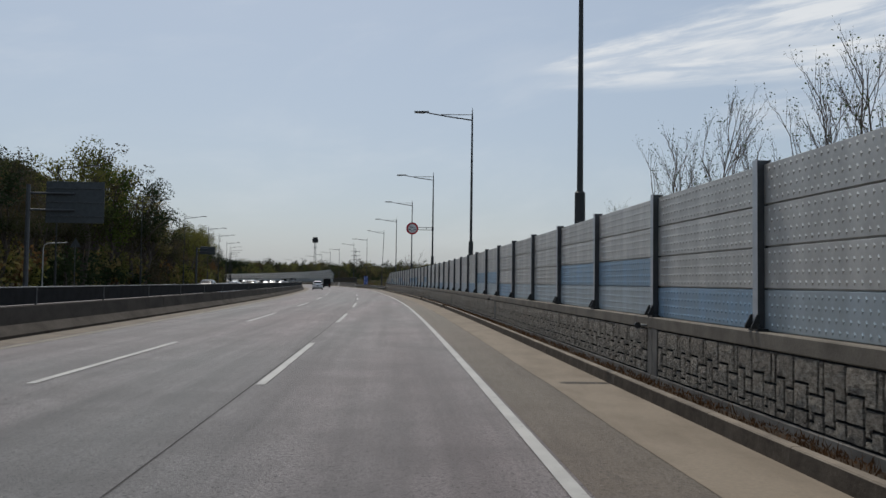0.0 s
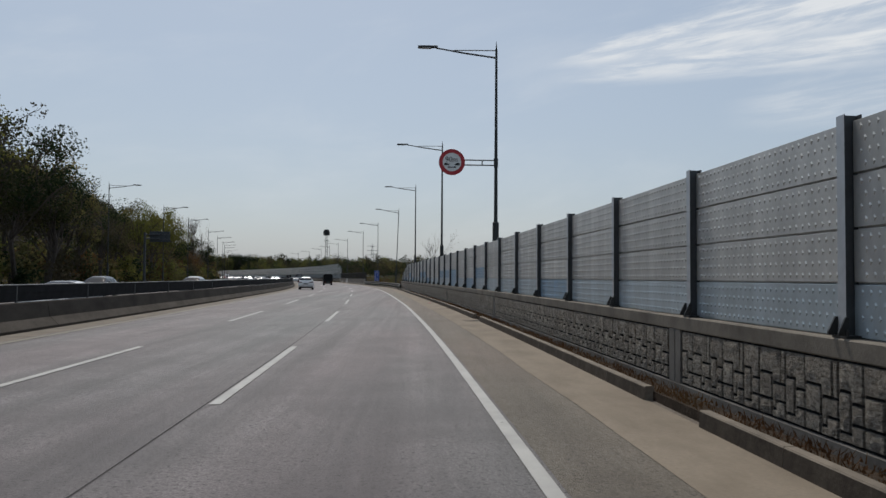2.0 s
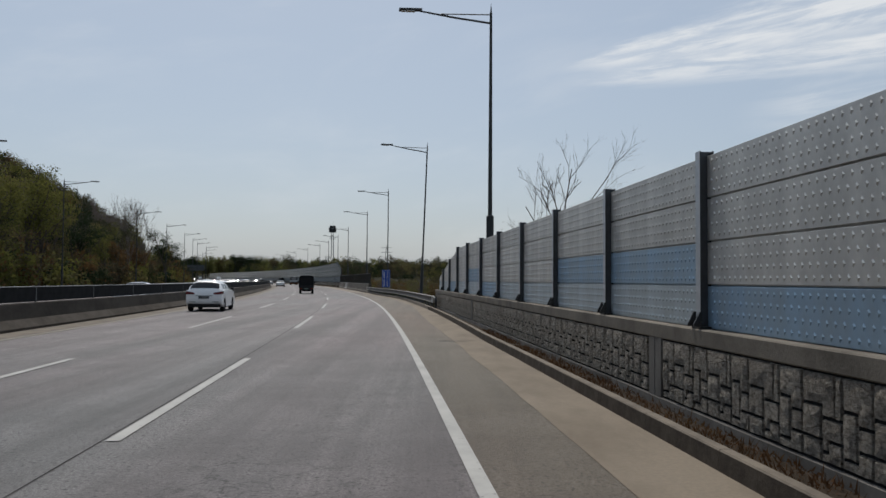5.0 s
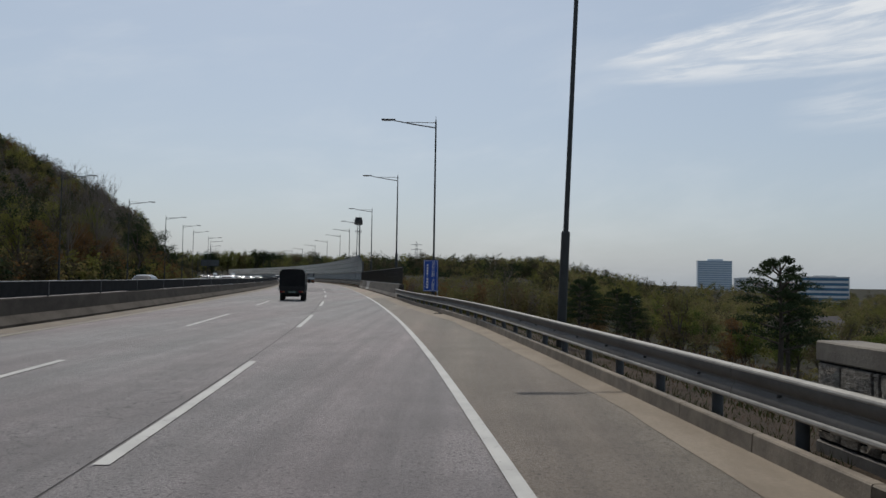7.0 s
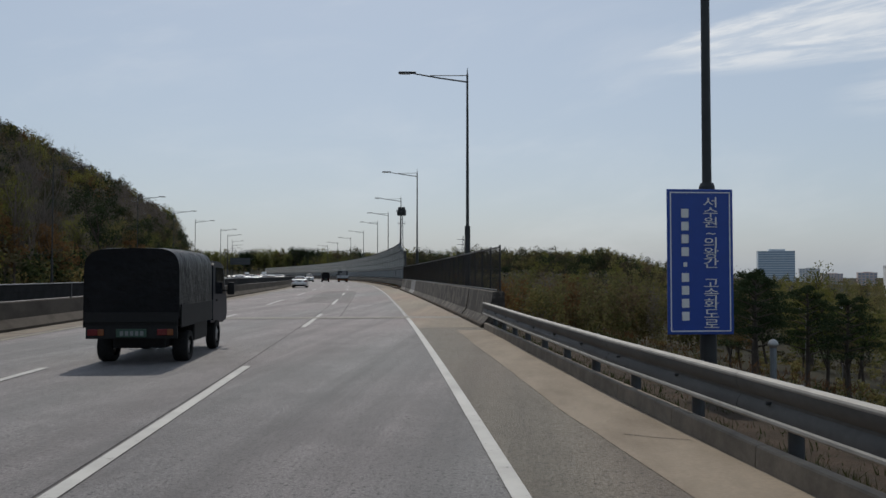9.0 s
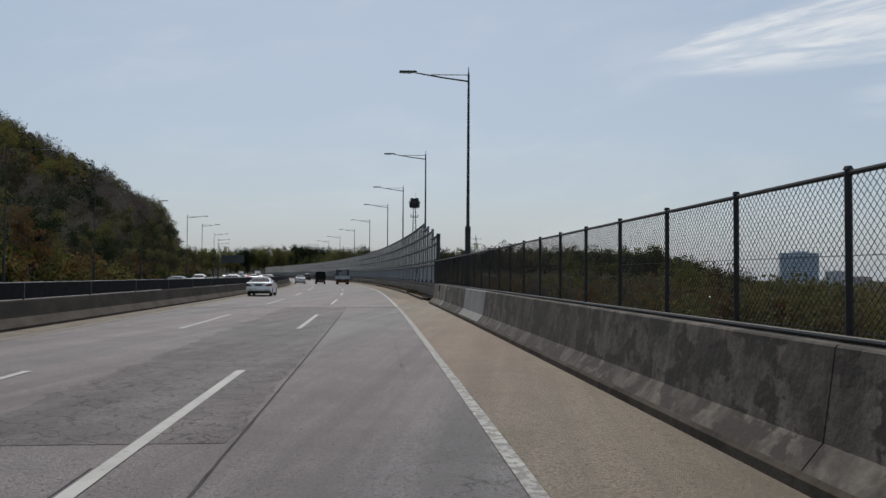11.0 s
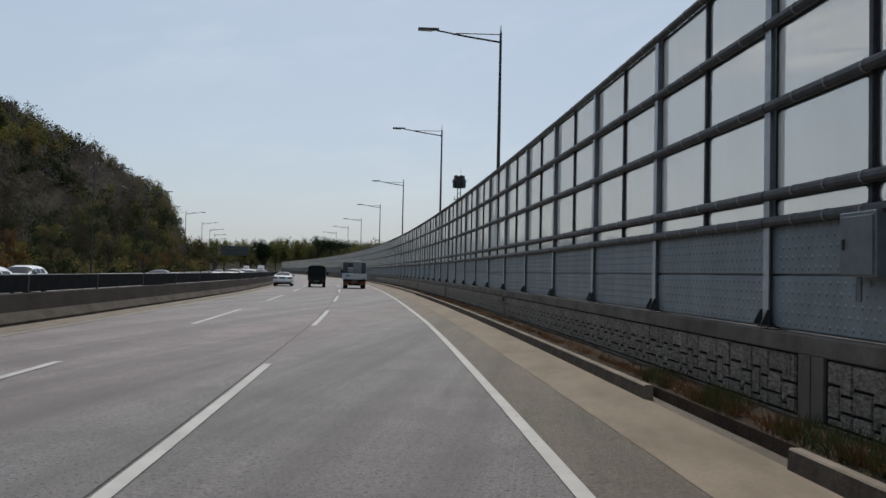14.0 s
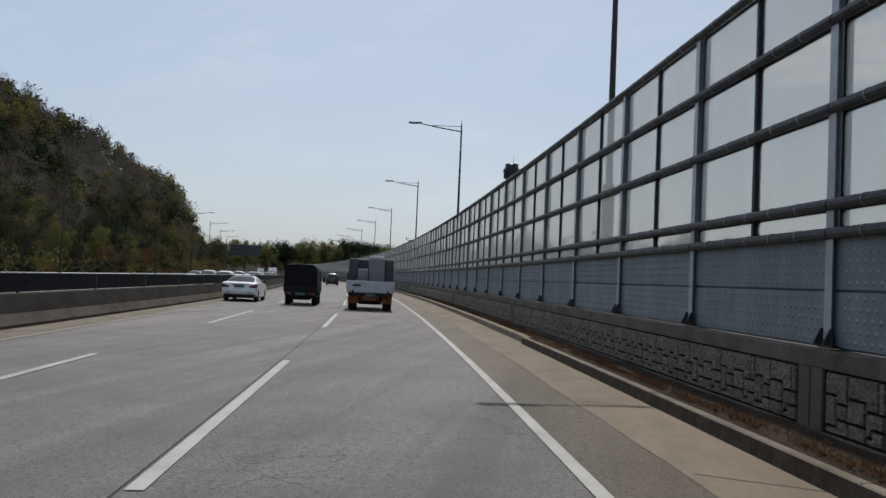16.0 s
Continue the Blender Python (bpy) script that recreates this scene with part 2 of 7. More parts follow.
def pane_material(name):
    """Frosted acrylic pane, greyed with dust, that lets daylight through."""
    m, nt, b = shader(name)
    dust = noise_tex(nt, 1.6, 6, 0.6, stretch=(1, 1, 0.5), lo=0.35, hi=0.75)
    col = ramp_mix(nt, dust, (0.99, 0.965, 0.92), (0.93, 0.90, 0.84))
    nt.links.new(col, b.inputs["Base Color"])
    b.inputs["Roughness"].default_value = 0.35
    tr = nt.nodes.new("ShaderNodeBsdfTranslucent")
    nt.links.new(col, tr.inputs["Color"])
    mx = nt.nodes.new("ShaderNodeMixShader")
    mx.inputs["Fac"].default_value = 0.9
    clear = nt.nodes.new("ShaderNodeBsdfTransparent")
    clear.inputs["Color"].default_value = (1.0, 0.975, 0.94, 1)
    mc = nt.nodes.new("ShaderNodeMixShader")
    mc.inputs["Fac"].default_value = 0.58
    nt.links.new(b.outputs["BSDF"], mx.inputs[1])
    nt.links.new(tr.outputs["BSDF"], mx.inputs[2])
    nt.links.new(mx.outputs["Shader"], mc.inputs[1])
    nt.links.new(clear.outputs["BSDF"], mc.inputs[2])
    nt.links.new(mc.outputs["Shader"], nt.nodes["Material Output"].inputs["Surface"])
    return m


def foliage_material(name, tones, through=0.35):
    """Leaves: tone from clump to clump and from tree to tree."""
    m, nt, b = shader(name)
    ge = nt.nodes.new("ShaderNodeNewGeometry")
    cr = nt.nodes.new("ShaderNodeValToRGB")
    while len(cr.color_ramp.elements) < len(tones):
        cr.color_ramp.elements.new(0.5)
    for i, c in enumerate(tones):
        cr.color_ramp.elements[i].position = i / (len(tones) - 1)
        cr.color_ramp.elements[i].color = (*c, 1)
    wide = noise_tex(nt, 0.2, 2, 0.5, lo=0.3, hi=0.7)
    oi = nt.nodes.new("ShaderNodeObjectInfo")
    mixv = nt.nodes.new("ShaderNodeMath")
    mixv.operation = "MULTIPLY_ADD"
    mixv.inputs[1].default_value = 0.22
    nt.links.new(ge.outputs["Random Per Island"], mixv.inputs[0])
    sc = nt.nodes.new("ShaderNodeMath")
    sc.operation = "MULTIPLY"
    sc.inputs[1].default_value = 0.62
    nt.links.new(wide, sc.inputs[0])
    sh = nt.nodes.new("ShaderNodeMath")
    sh.operation = "MULTIPLY_ADD"
    sh.inputs[1].default_value = 0.2
    nt.links.new(oi.outputs["Random"], sh.inputs[0])
    nt.links.new(sc.outputs[0], sh.inputs[2])
    nt.links.new(sh.outputs[0], mixv.inputs[2])
    nt.links.new(mixv.outputs[0], cr.inputs["Fac"])
    nt.links.new(cr.outputs["Color"], b.inputs["Base Color"])
    b.inputs["Roughness"].default_value = 0.9
    b.inputs["Specular IOR Level"].default_value = 0.08
    tr = nt.nodes.new("ShaderNodeBsdfTranslucent")
    nt.links.new(cr.outputs["Color"], tr.inputs["Color"])
    mx = nt.nodes.new("ShaderNodeMixShader")
    mx.inputs["Fac"].default_value = through
    nt.links.new(b.outputs["BSDF"], mx.inputs[1])
    nt.links.new(tr.outputs["BSDF"], mx.inputs[2])
    nt.links.new(mx.outputs["Shader"], nt.nodes["Material Output"].inputs["Surface"])
    return m


M_ASPHALT = asphalt_material("asphalt", (0.131, 0.121, 0.12), (0.238, 0.22, 0.216), (0.127, 0.116, 0.115))
M_ASPHALT_B = asphalt_material("asphalt_shoulder", (0.12, 0.101, 0.08), (0.176, 0.149, 0.118), (0.107, 0.086, 0.063))
M_SCALED = asphalt_material("scaled_asphalt", (0.09, 0.083, 0.082), (0.19, 0.176, 0.17), (0.06, 0.055, 0.054), (0.38, 0.5), 0.3)
M_DECK = asphalt_material("dusty_deck_concrete", (0.19, 0.152, 0.115), (0.245, 0.197, 0.148), (0.16, 0.122, 0.085))
M_SEAM = plain("seam_tar", (0.075, 0.07, 0.068), 0.8, 0.0, 0.25, 1.5)
M_WORN_LINE = paint_material("worn_road_paint", (0.33, 0.32, 0.295), (0.13, 0.12, 0.108), 0.47)
M_WHITE_LINE = paint_material("white_road_paint", (0.37, 0.36, 0.335), (0.12, 0.115, 0.108), 0.6)
M_YELLOW_LINE = paint_material("yellow_road_paint", (0.22, 0.19, 0.125), (0.10, 0.092, 0.085), 0.5)
M_APRON = surface("apron_concrete", (0.215, 0.172, 0.124), (0.172, 0.138, 0.1), (0.13, 0.1, 0.068), 0.85, grain=22, patch=1.1, bump=0.5, stretch=(1, 0.4, 1))
M_KERB_FACE = surface("dark_kerb_concrete", (0.095, 0.08, 0.064), (0.07, 0.058, 0.047), (0.042, 0.034, 0.028), 0.95, grain=25, patch=1.6, bump=0.5, vary=0.1)
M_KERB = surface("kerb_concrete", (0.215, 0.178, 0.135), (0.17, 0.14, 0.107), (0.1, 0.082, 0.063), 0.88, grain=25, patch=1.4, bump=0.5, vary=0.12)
M_CONCRETE = surface("wall_concrete", (0.17, 0.155, 0.137), (0.138, 0.127, 0.112), (0.07, 0.063, 0.056), 0.88, grain=22, patch=0.9, bump=0.4, stretch=(1, 1, 0.6))
# darker versions of the wall and coping concrete, for the north wall
M_CONCRETE_DARK = surface("dark_wall_concrete", (0.125, 0.107, 0.088), (0.095, 0.082, 0.068), (0.045, 0.038, 0.031), 0.9, grain=22, patch=1.3, bump=0.5, stretch=(1, 1, 0.6))
M_CAP_DARK = surface("dark_cap_concrete", (0.15, 0.13, 0.108), (0.115, 0.098, 0.082), (0.055, 0.046, 0.038), 0.9, grain=26, patch=1.3, bump=0.5)
M_JOINT = surface("joint_mortar", (0.245, 0.224, 0.195), (0.2, 0.183, 0.16), (0.15, 0.137, 0.12), 0.85, grain=22, patch=1.2, bump=0.3)
M_CAP = surface("cap_concrete", (0.19, 0.165, 0.132), (0.15, 0.13, 0.105), (0.075, 0.063, 0.049), 0.86, grain=26, patch=1.0, bump=0.4)
M_PARAPET = surface("parapet_concrete", (0.145, 0.125, 0.103), (0.085, 0.073, 0.061), (0.022, 0.018, 0.015), 0.88, grain=9, patch=2.2, bump=0.6, dist=0.008, stretch=(1, 1, 0.6), vary=0.15)
M_PARAPET_NEW = surface("newer_concrete", (0.27, 0.265, 0.255), (0.235, 0.23, 0.22), (0.15, 0.142, 0.13), 0.85, grain=24, patch=0.8, bump=0.3)
M_BARRIER = surface("median_concrete", (0.062, 0.054, 0.046), (0.052, 0.045, 0.039), (0.032, 0.028, 0.024), 0.88, grain=20, patch=0.5, bump=0.4, stretch=(1, 1, 2.2))
M_FOOT = surface("median_foot_concrete", (0.09, 0.078, 0.066), (0.07, 0.06, 0.051), (0.045, 0.038, 0.031), 0.88, grain=20, patch=0.6, bump=0.4, stretch=(1, 1, 2.2))
M_DIRT = surface("roadside_dirt", (0.062, 0.044, 0.031), (0.045, 0.032, 0.023), (0.028, 0.022, 0.015), 0.95, grain=18, patch=1.6, bump=0.8, dist=0.02)
M_GROUND = surface("grassy_ground", (0.022, 0.02, 0.011), (0.032, 0.026, 0.016), (0.016, 0.018, 0.009), 0.95, grain=2.5, patch=0.05, bump=0.6, dist=0.05)
M_STEEL = plain("galvanised_steel", (0.40, 0.40, 0.39), 0.5, 0.75, 0.18, 6)
# shade on the grimy beam face and sun on its lips are in these colours
M_RAIL = surface("grimy_shaded_rail_steel", (0.08, 0.076, 0.07), (0.062, 0.058, 0.054), (0.04, 0.036, 0.033), 0.7, metal=0.05, grain=14, patch=0.8, bump=0.05, stretch=(1, 1, 3))
M_RAIL_LIP = plain("sunlit_rail_steel", (0.33, 0.31, 0.28), 0.7, 0.1, 0.14, 4)
M_POST = plain("dark_post_steel", (0.075, 0.08, 0.085), 0.5, 0.5, 0.15, 6)
# pale tone stands in for sky light on the posts' road side
M_FLANGE = plain("skylit_flange_steel", (0.5, 0.525, 0.55), 0.42, 0.35, 0.1, 6)
M_POST_LIGHT = plain("grey_post_steel", (0.21, 0.235, 0.255), 0.42, 0.6, 0.12, 6)
M_TUBE = plain("weathered_tube", (0.052, 0.055, 0.06), 0.5, 0.3, 0.25, 10)
M_TUBE_BAND = plain("tube_band", (0.20, 0.205, 0.21), 0.5, 0.5, 0.15, 9)
M_POLE = plain("lamp_pole_steel", (0.035, 0.037, 0.037), 0.55, 0.3, 0.15, 4)
M_LAMP_HEAD = plain("lamp_head_cast", (0.055, 0.055, 0.055), 0.5, 0.4, 0.1, 5)
M_LENS = plain("lamp_lens", (0.5, 0.5, 0.48), 0.25, 0.0, 0.05, 5)
M_PANEL_GREY = surface("panel_grey", (0.66, 0.64, 0.60), (0.58, 0.565, 0.535), (0.42, 0.41, 0.39), 0.42, metal=0.45, grain=9, patch=1.1, bump=0.06, stretch=(1, 1, 0.4), vary=0.07)
M_PANEL_PALE = surface("panel_pale_blue", (0.50, 0.565, 0.60), (0.45, 0.51, 0.545), (0.36, 0.40, 0.415), 0.42, metal=0.4, grain=9, patch=1.1, bump=0.06, stretch=(1, 1, 0.4), vary=0.06)
M_PANEL_BLUE = surface("panel_blue", (0.30, 0.43, 0.56), (0.265, 0.385, 0.505), (0.265, 0.33, 0.385), 0.42, metal=0.35, grain=9, patch=1.1, bump=0.06, stretch=(1, 1, 0.4), vary=0.06)
M_PANEL_SLATE = surface("panel_slate_blue", (0.27, 0.315, 0.34), (0.235, 0.28, 0.305), (0.17, 0.20, 0.215), 0.45, metal=0.4, grain=9, patch=1.0, bump=0.06, stretch=(1, 1, 0.4), vary=0.06)
M_PANE = pane_material("frosted_pane")
M_WIRE = plain("dark_wire", (0.03, 0.03, 0.03), 0.5, 0.5, 0.1, 6)
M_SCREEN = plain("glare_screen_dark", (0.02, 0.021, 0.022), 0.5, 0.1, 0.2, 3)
M_SIGN_BLUE = plain("sign_blue", (0.012, 0.055, 0.30), 0.4, 0.0, 0.06, 5)
M_SIGN_WHITE = plain("sign_white", (0.72, 0.72, 0.70), 0.45, 0.0, 0.06, 5)
M_SIGN_RED = plain("sign_red", (0.42, 0.02, 0.03), 0.45, 0.0, 0.08, 5)
M_SIGN_BLACK = plain("sign_black", (0.015, 0.015, 0.015), 0.5, 0.0, 0.05, 5)
M_SIGN_BACK = plain("sign_back_aluminium", (0.06, 0.068, 0.072), 0.55, 0.4, 0.15, 3)
M_BARK = surface("bark", (0.09, 0.07, 0.055), (0.055, 0.043, 0.035), (0.04, 0.032, 0.026), 0.95, grain=20, patch=2, bump=0.8, dist=0.02)
M_TWIG = plain("bare_twigs", (0.13, 0.105, 0.085), 0.9, 0.0, 0.2, 3)
M_LEAF_FRESH = foliage_material("fresh_leaves", [(0.03, 0.05, 0.014), (0.055, 0.08, 0.02), (0.10, 0.12, 0.03), (0.15, 0.145, 0.045)])
M_LEAF_DARK = foliage_material("dark_leaves", [(0.014, 0.024, 0.012), (0.026, 0.040, 0.018), (0.042, 0.057, 0.024)], 0.2)
M_LEAF_TAN = foliage_material("half_leafed_crowns", [(0.10, 0.078, 0.046), (0.17, 0.132, 0.07), (0.15, 0.147, 0.06), (0.24, 0.20, 0.085), (0.215, 0.14, 0.065)], 0.4)
M_LEAF_WOOD = foliage_material("spring_wood_leaves", [(0.07, 0.056, 0.038), (0.12, 0.09, 0.052), (0.105, 0.106, 0.042), (0.18, 0.15, 0.06), (0.18, 0.118, 0.055)], 0.38)
M_LEAF_HILL = foliage_material("hill_wood_leaves", [(0.022, 0.031, 0.014), (0.04, 0.05, 0.019), (0.06, 0.052, 0.031), (0.074, 0.06, 0.04), (0.095, 0.094, 0.03)], 0.33)
M_LEAF_OLIVE = foliage_material("olive_leaves", [(0.075, 0.08, 0.026), (0.13, 0.13, 0.037), (0.185, 0.168, 0.05)], 0.42)
M_LEAF_GREY = foliage_material("leafless_crowns", [(0.075, 0.066, 0.06), (0.11, 0.096, 0.086), (0.15, 0.127, 0.112)], 0.35)
M_LEAF_RUST = foliage_material("rusty_leaves", [(0.085, 0.05, 0.026), (0.13, 0.075, 0.032), (0.125, 0.088, 0.036)], 0.4)
# yellow-green leaves of the far line, lightened to stand in for haze
M_LEAF_HAZED = foliage_material("hazed_spring_leaves", [(0.085, 0.095, 0.035), (0.15, 0.155, 0.055), (0.21, 0.2, 0.08)], 0.5)
M_LITTER = foliage_material("dead_leaves", [(0.045, 0.026, 0.016), (0.12, 0.06, 0.03), (0.2, 0.115, 0.06), (0.3, 0.21, 0.13)], 0.15)
M_DRY = foliage_material("dry_weeds", [(0.06, 0.03, 0.016), (0.10, 0.052, 0.025), (0.14, 0.085, 0.04)], 0.2)
M_GRASS = foliage_material("grass_blades", [(0.03, 0.038, 0.014), (0.042, 0.055, 0.018), (0.075, 0.06, 0.03)], 0.2)
M_STONE, _nt, _b = shader("facing_stone")
_oi = _nt.nodes.new("ShaderNodeObjectInfo")
_ge = _nt.nodes.new("ShaderNodeNewGeometry")
_ad = _nt.nodes.new("ShaderNodeMath")
_nt.links.new(_oi.outputs["Random"], _ad.inputs[0])
_nt.links.new(_ge.outputs["Random Per Island"], _ad.inputs[1])
_fr = _nt.nodes.new("ShaderNodeMath")
_fr.operation = "FRACT"
_nt.links.new(_ad.outputs[0], _fr.inputs[0])
_c = ramp_mix(_nt, _fr.outputs[0], (0.40, 0.355, 0.295), (0.58, 0.52, 0.435))
_gr = noise_tex(_nt, 17, 8, 0.72, stretch=(1, 0.8, 1.7), lo=0.36, hi=0.64)
_c = ramp_mix(_nt, _gr, _c, (0.13, 0.108, 0.088))
_nt.links.new(_c, _b.inputs["Base Color"])
_b.inputs["Roughness"].default_value = 0.9
add_bump(_nt, _b, _gr, 1.0, -0.05)


for dull in (M_SEAM, M_KERB_FACE, M_SCREEN, M_BARRIER, M_FOOT, M_GROUND, M_DIRT):
    dull.node_tree.nodes["Principled BSDF"].inputs["Specular IOR Level"].default_value = 0.12
    dull.node_tree.nodes["Principled BSDF"].inputs["Roughness"].default_value = 0.95


# ---------------------------------------------------------------- mesh helpers
def to_mesh(name, bm, material, smooth=False):
    me = bpy.data.meshes.new(name)
    bm.normal_update()
    bm.to_mesh(me)
    bm.free()
    me.materials.append(material)
    if smooth:
        me.shade_smooth()
        me.set_sharp_from_angle(angle=radians(35))
    return me


def part(name, bm, material, parent=None, label="", smooth=False):
    me = bm if isinstance(bm, bpy.types.Mesh) else to_mesh(name, bm, material, smooth)
    ob = new(name, me)
    ob.parent = parent
    if label:
        ob["label"] = label
    return ob


def thing(name, label, category, group="", kind=""):
    ob = new(name)
    ob.empty_display_size = 0.2
    return tagged(ob, label, category, group, kind)


def box(bm, x0, x1, y0, y1, z0, z1, bevel=0.0, m=None):
    ret = bmesh.ops.create_cube(bm, size=1.0)
    vs = ret["verts"]
    for v in vs:
        v.co = Vector(((x0 + x1) / 2 + v.co.x * (x1 - x0), (y0 + y1) / 2 + v.co.y * (y1 - y0), (z0 + z1) / 2 + v.co.z * (z1 - z0)))
    if bevel:
        es = list({e for v in vs for e in v.link_edges})
        r = bmesh.ops.bevel(bm, geom=es, offset=bevel, segments=2, affect="EDGES", profile=0.6)
        vs = list({v for f in r["faces"] for v in f.verts} | {v for v in vs if v.is_valid})
    if m is not None:
        bmesh.ops.transform(bm, matrix=m, verts=[v for v in vs if v.is_valid])
    return vs


def tube(bm, p0, p1, r0, r1=None, n=8, cap=True):
    """A round bar from p0 to p1."""
    p0, p1 = Vector(p0), Vector(p1)
    r1 = r0 if r1 is None else r1
    d = (p1 - p0).normalized()
    a = d.orthogonal().normalized()
    b = d.cross(a)
    rings = []
    for p, r in ((p0, r0), (p1, r1)):
        rings.append([bm.verts.new(p + (a * math.cos(2 * math.pi * i / n) + b * math.sin(2 * math.pi * i / n)) * r) for i in range(n)])
    for i in range(n):
        j = (i + 1) % n
        bm.faces.new((rings[0][i], rings[0][j], rings[1][j], rings[1][i]))
    if cap:
        bm.faces.new(rings[0][::-1])
        bm.faces.new(rings[1])


def prism(bm, outline, x0, x1, m=None):
    """A closed outline of (y, z) drawn out from x0 to x1."""
    a = [bm.verts.new((x0, y, z)) for y, z in outline]
    b = [bm.verts.new((x1, y, z)) for y, z in outline]
    n = len(outline)
    for i in range(n):
        j = (i + 1) % n
        bm.faces.new((a[i], a[j], b[j], b[i]))
    bm.faces.new(a[::-1])
    bm.faces.new(b)
    if m is not None:
        bmesh.ops.transform(bm, matrix=m, verts=a + b)
    bmesh.ops.recalc_face_normals(bm, faces=bm.faces)


def sweep(profile, s0, s1, ds=4.0, closed=True, wobble=0.0, shift=no_flare):
    """A profile of (o, z) drawn out along the road."""
    bm = bmesh.new()
    n = max(1, round((s1 - s0) / ds))
    rows = []
    for i in range(n + 1):
        s = s0 + (s1 - s0) * i / n
        rows.append([bm.verts.new(rp(s, o + shift(s) + (wobble * noise.noise((s * 0.31, o, z)) if wobble else 0), z)) for o, z in profile])
    k = len(profile)
    for a, b in zip(rows, rows[1:]):
        for i in range(k if closed else k - 1):
            j = (i + 1) % k
            bm.faces.new((a[i], a[j], b[j], b[i]))
    if closed:
        bm.faces.new(rows[0])
        bm.faces.new(rows[-1][::-1])
    bmesh.ops.recalc_face_normals(bm, faces=bm.faces)
    return bm


def paint_drift(s):
    """How far the painted edge line strays from the road's line."""
    return float(np.interp(s, (90, 101, 152, 173, 183, 204, 255, 276, 286, 306, 318, 326, 336, 346, 420), (0, 0.05, 0.03, 0.08, 0.075, 0.045, 0.06, 0.08, 0.035, 0.08, 0.13, 0.15, 0.1, 0.085, 0.03)))


def dash_drift(s):
    return float(np.interp(s, (90, 101, 150, 170, 205, 222, 232, 250, 275, 290, 306, 318, 326, 336, 346), (0, 0.04, 0.04, 0.08, 0.07, 0.09, 0.12, 0.06, 0.02, 0.08, 0.09, 0.09, 0.13, 0.08, 0.03)))


def median_drift(s):
    """How far the median strays from the road's line."""
    return float(np.interp(s, (0, 20, 60, 90, 220, 262, 285, 318, 335, 358, 400, 520), (0.25, 0.3, 0.1, 0.0, 0.05, 0.35, 0.4, 0.5, 0.7, 1.05, 1.05, 0.3)))


def flat_strip(o0, o1, z, s0, s1, ds=4.0, shift=no_flare):
    bm = bmesh.new()
    n = max(1, round((s1 - s0) / ds))
    prev = None
    for i in range(n + 1):
        s = s0 + (s1 - s0) * i / n
        row = (bm.verts.new(rp(s, o0 + shift(s), z)), bm.verts.new(rp(s, o1 + shift(s), z)))
        if prev:
            bm.faces.new((prev[0], prev[1], row[1], row[0]))
        prev = row
    return bm


def structure(name, bm, material, label, category, parent=None, smooth=False):
    ob = part(name, bm, material, parent, smooth=smooth)
    return tagged(ob, label, category, kind="structure")

# ---------------------------------------------------------------- ground
LANE = 3.565
FAR = 720.0


def ground_height(x, y):
    """Height of the land: level under the road, falling away on the valley side, with a wooded hill beyond the other side."""
    d2 = (x[..., None] - ROAD_X[::4]) ** 2 + (y[..., None] - ROAD_Y[::4]) ** 2
    i = np.argmin(d2, axis=-1)
    rx, ry, ra = ROAD_X[::4][i], ROAD_Y[::4][i], ROAD_A[::4][i]
    o = (x - rx) * np.cos(ra) + (y - ry) * np.sin(ra)
    s = ROAD_S[::4][i]
    side = np.clip((o - 3.6) / 20.0, 0, 1)
    low = np.clip((np.degrees(np.arctan2(x + 9.0, np.maximum(y - 176.0, 1.0))) - 6.0) / 8.0, 0, 1)
    z = -0.25 - (8.5 - 10.0 * np.clip((s - 360) / 90.0, 0, 1) * (1 - low)) * (side * side * (3 - 2 * side))
    bank = np.clip((-o - 34.0) / 40.0, 0, 1)
    z = np.where(o < -34, -0.25 + 5.0 * bank * bank * (3 - 2 * bank), z)
    deep = np.clip((o - 24.0) / 90.0, 0, 1) * np.maximum(np.clip((400 - s) / 90.0, 0, 1), low)
    z = z - 9.0 * deep * deep * (3 - 2 * deep)
    u = np.clip((-x - 149) / 281.0, 0, 1)
    hill = 112.0 * np.sin(u * math.pi / 2) ** 0.89 * np.exp(-(((y - 507) / 207.0) ** 2) ** 1.2) * np.clip((x + 900) / 300.0, 0, 1)
    z = z + hill * np.clip((-o - 40) / 12.0, 0, 1)
    ridge = 13.0 * np.exp(-((y - 900) / 110.0) ** 2) * np.clip((620 - np.abs(x + 180)) / 200.0, 0, 1) + 22.0 * np.exp(-((y - 1700) / 260.0) ** 2) * np.clip((200 - x) / 300.0, 0, 1)
    return z + ridge


def axis(near, step, far):
    a = list(np.arange(near[0], near[1] + 0.1, step))
    lo, hi, g = a[0], a[-1], step
    while hi < far:
        g *= 1.22
        hi += g
        a.append(hi)
    g = step
    while lo > -far:
        g *= 1.22
        lo -= g
        a.insert(0, lo)
    return np.array(a)


gx, gy = axis((-240, 60), 5.0, 4200), axis((-40, 700), 6.0, 4200)
GX, GY = np.meshgrid(gx, gy)
GZ = np.concatenate([ground_height(GX[i:i + 20], GY[i:i + 20]) for i in range(0, len(gy), 20)])
nx, ny = len(gx), len(gy)
verts = np.stack([GX, GY, GZ], -1).reshape(-1, 3)
idx = np.arange(nx * ny).reshape(ny, nx)
quads = np.stack([idx[:-1, :-1], idx[:-1, 1:], idx[1:, 1:], idx[1:, :-1]], -1).reshape(-1, 4)
ground_mesh = bpy.data.meshes.new("ground")
ground_mesh.from_pydata(verts.tolist(), [], quads.tolist())
ground_mesh.materials.append(M_GROUND)
ground_mesh.shade_smooth()
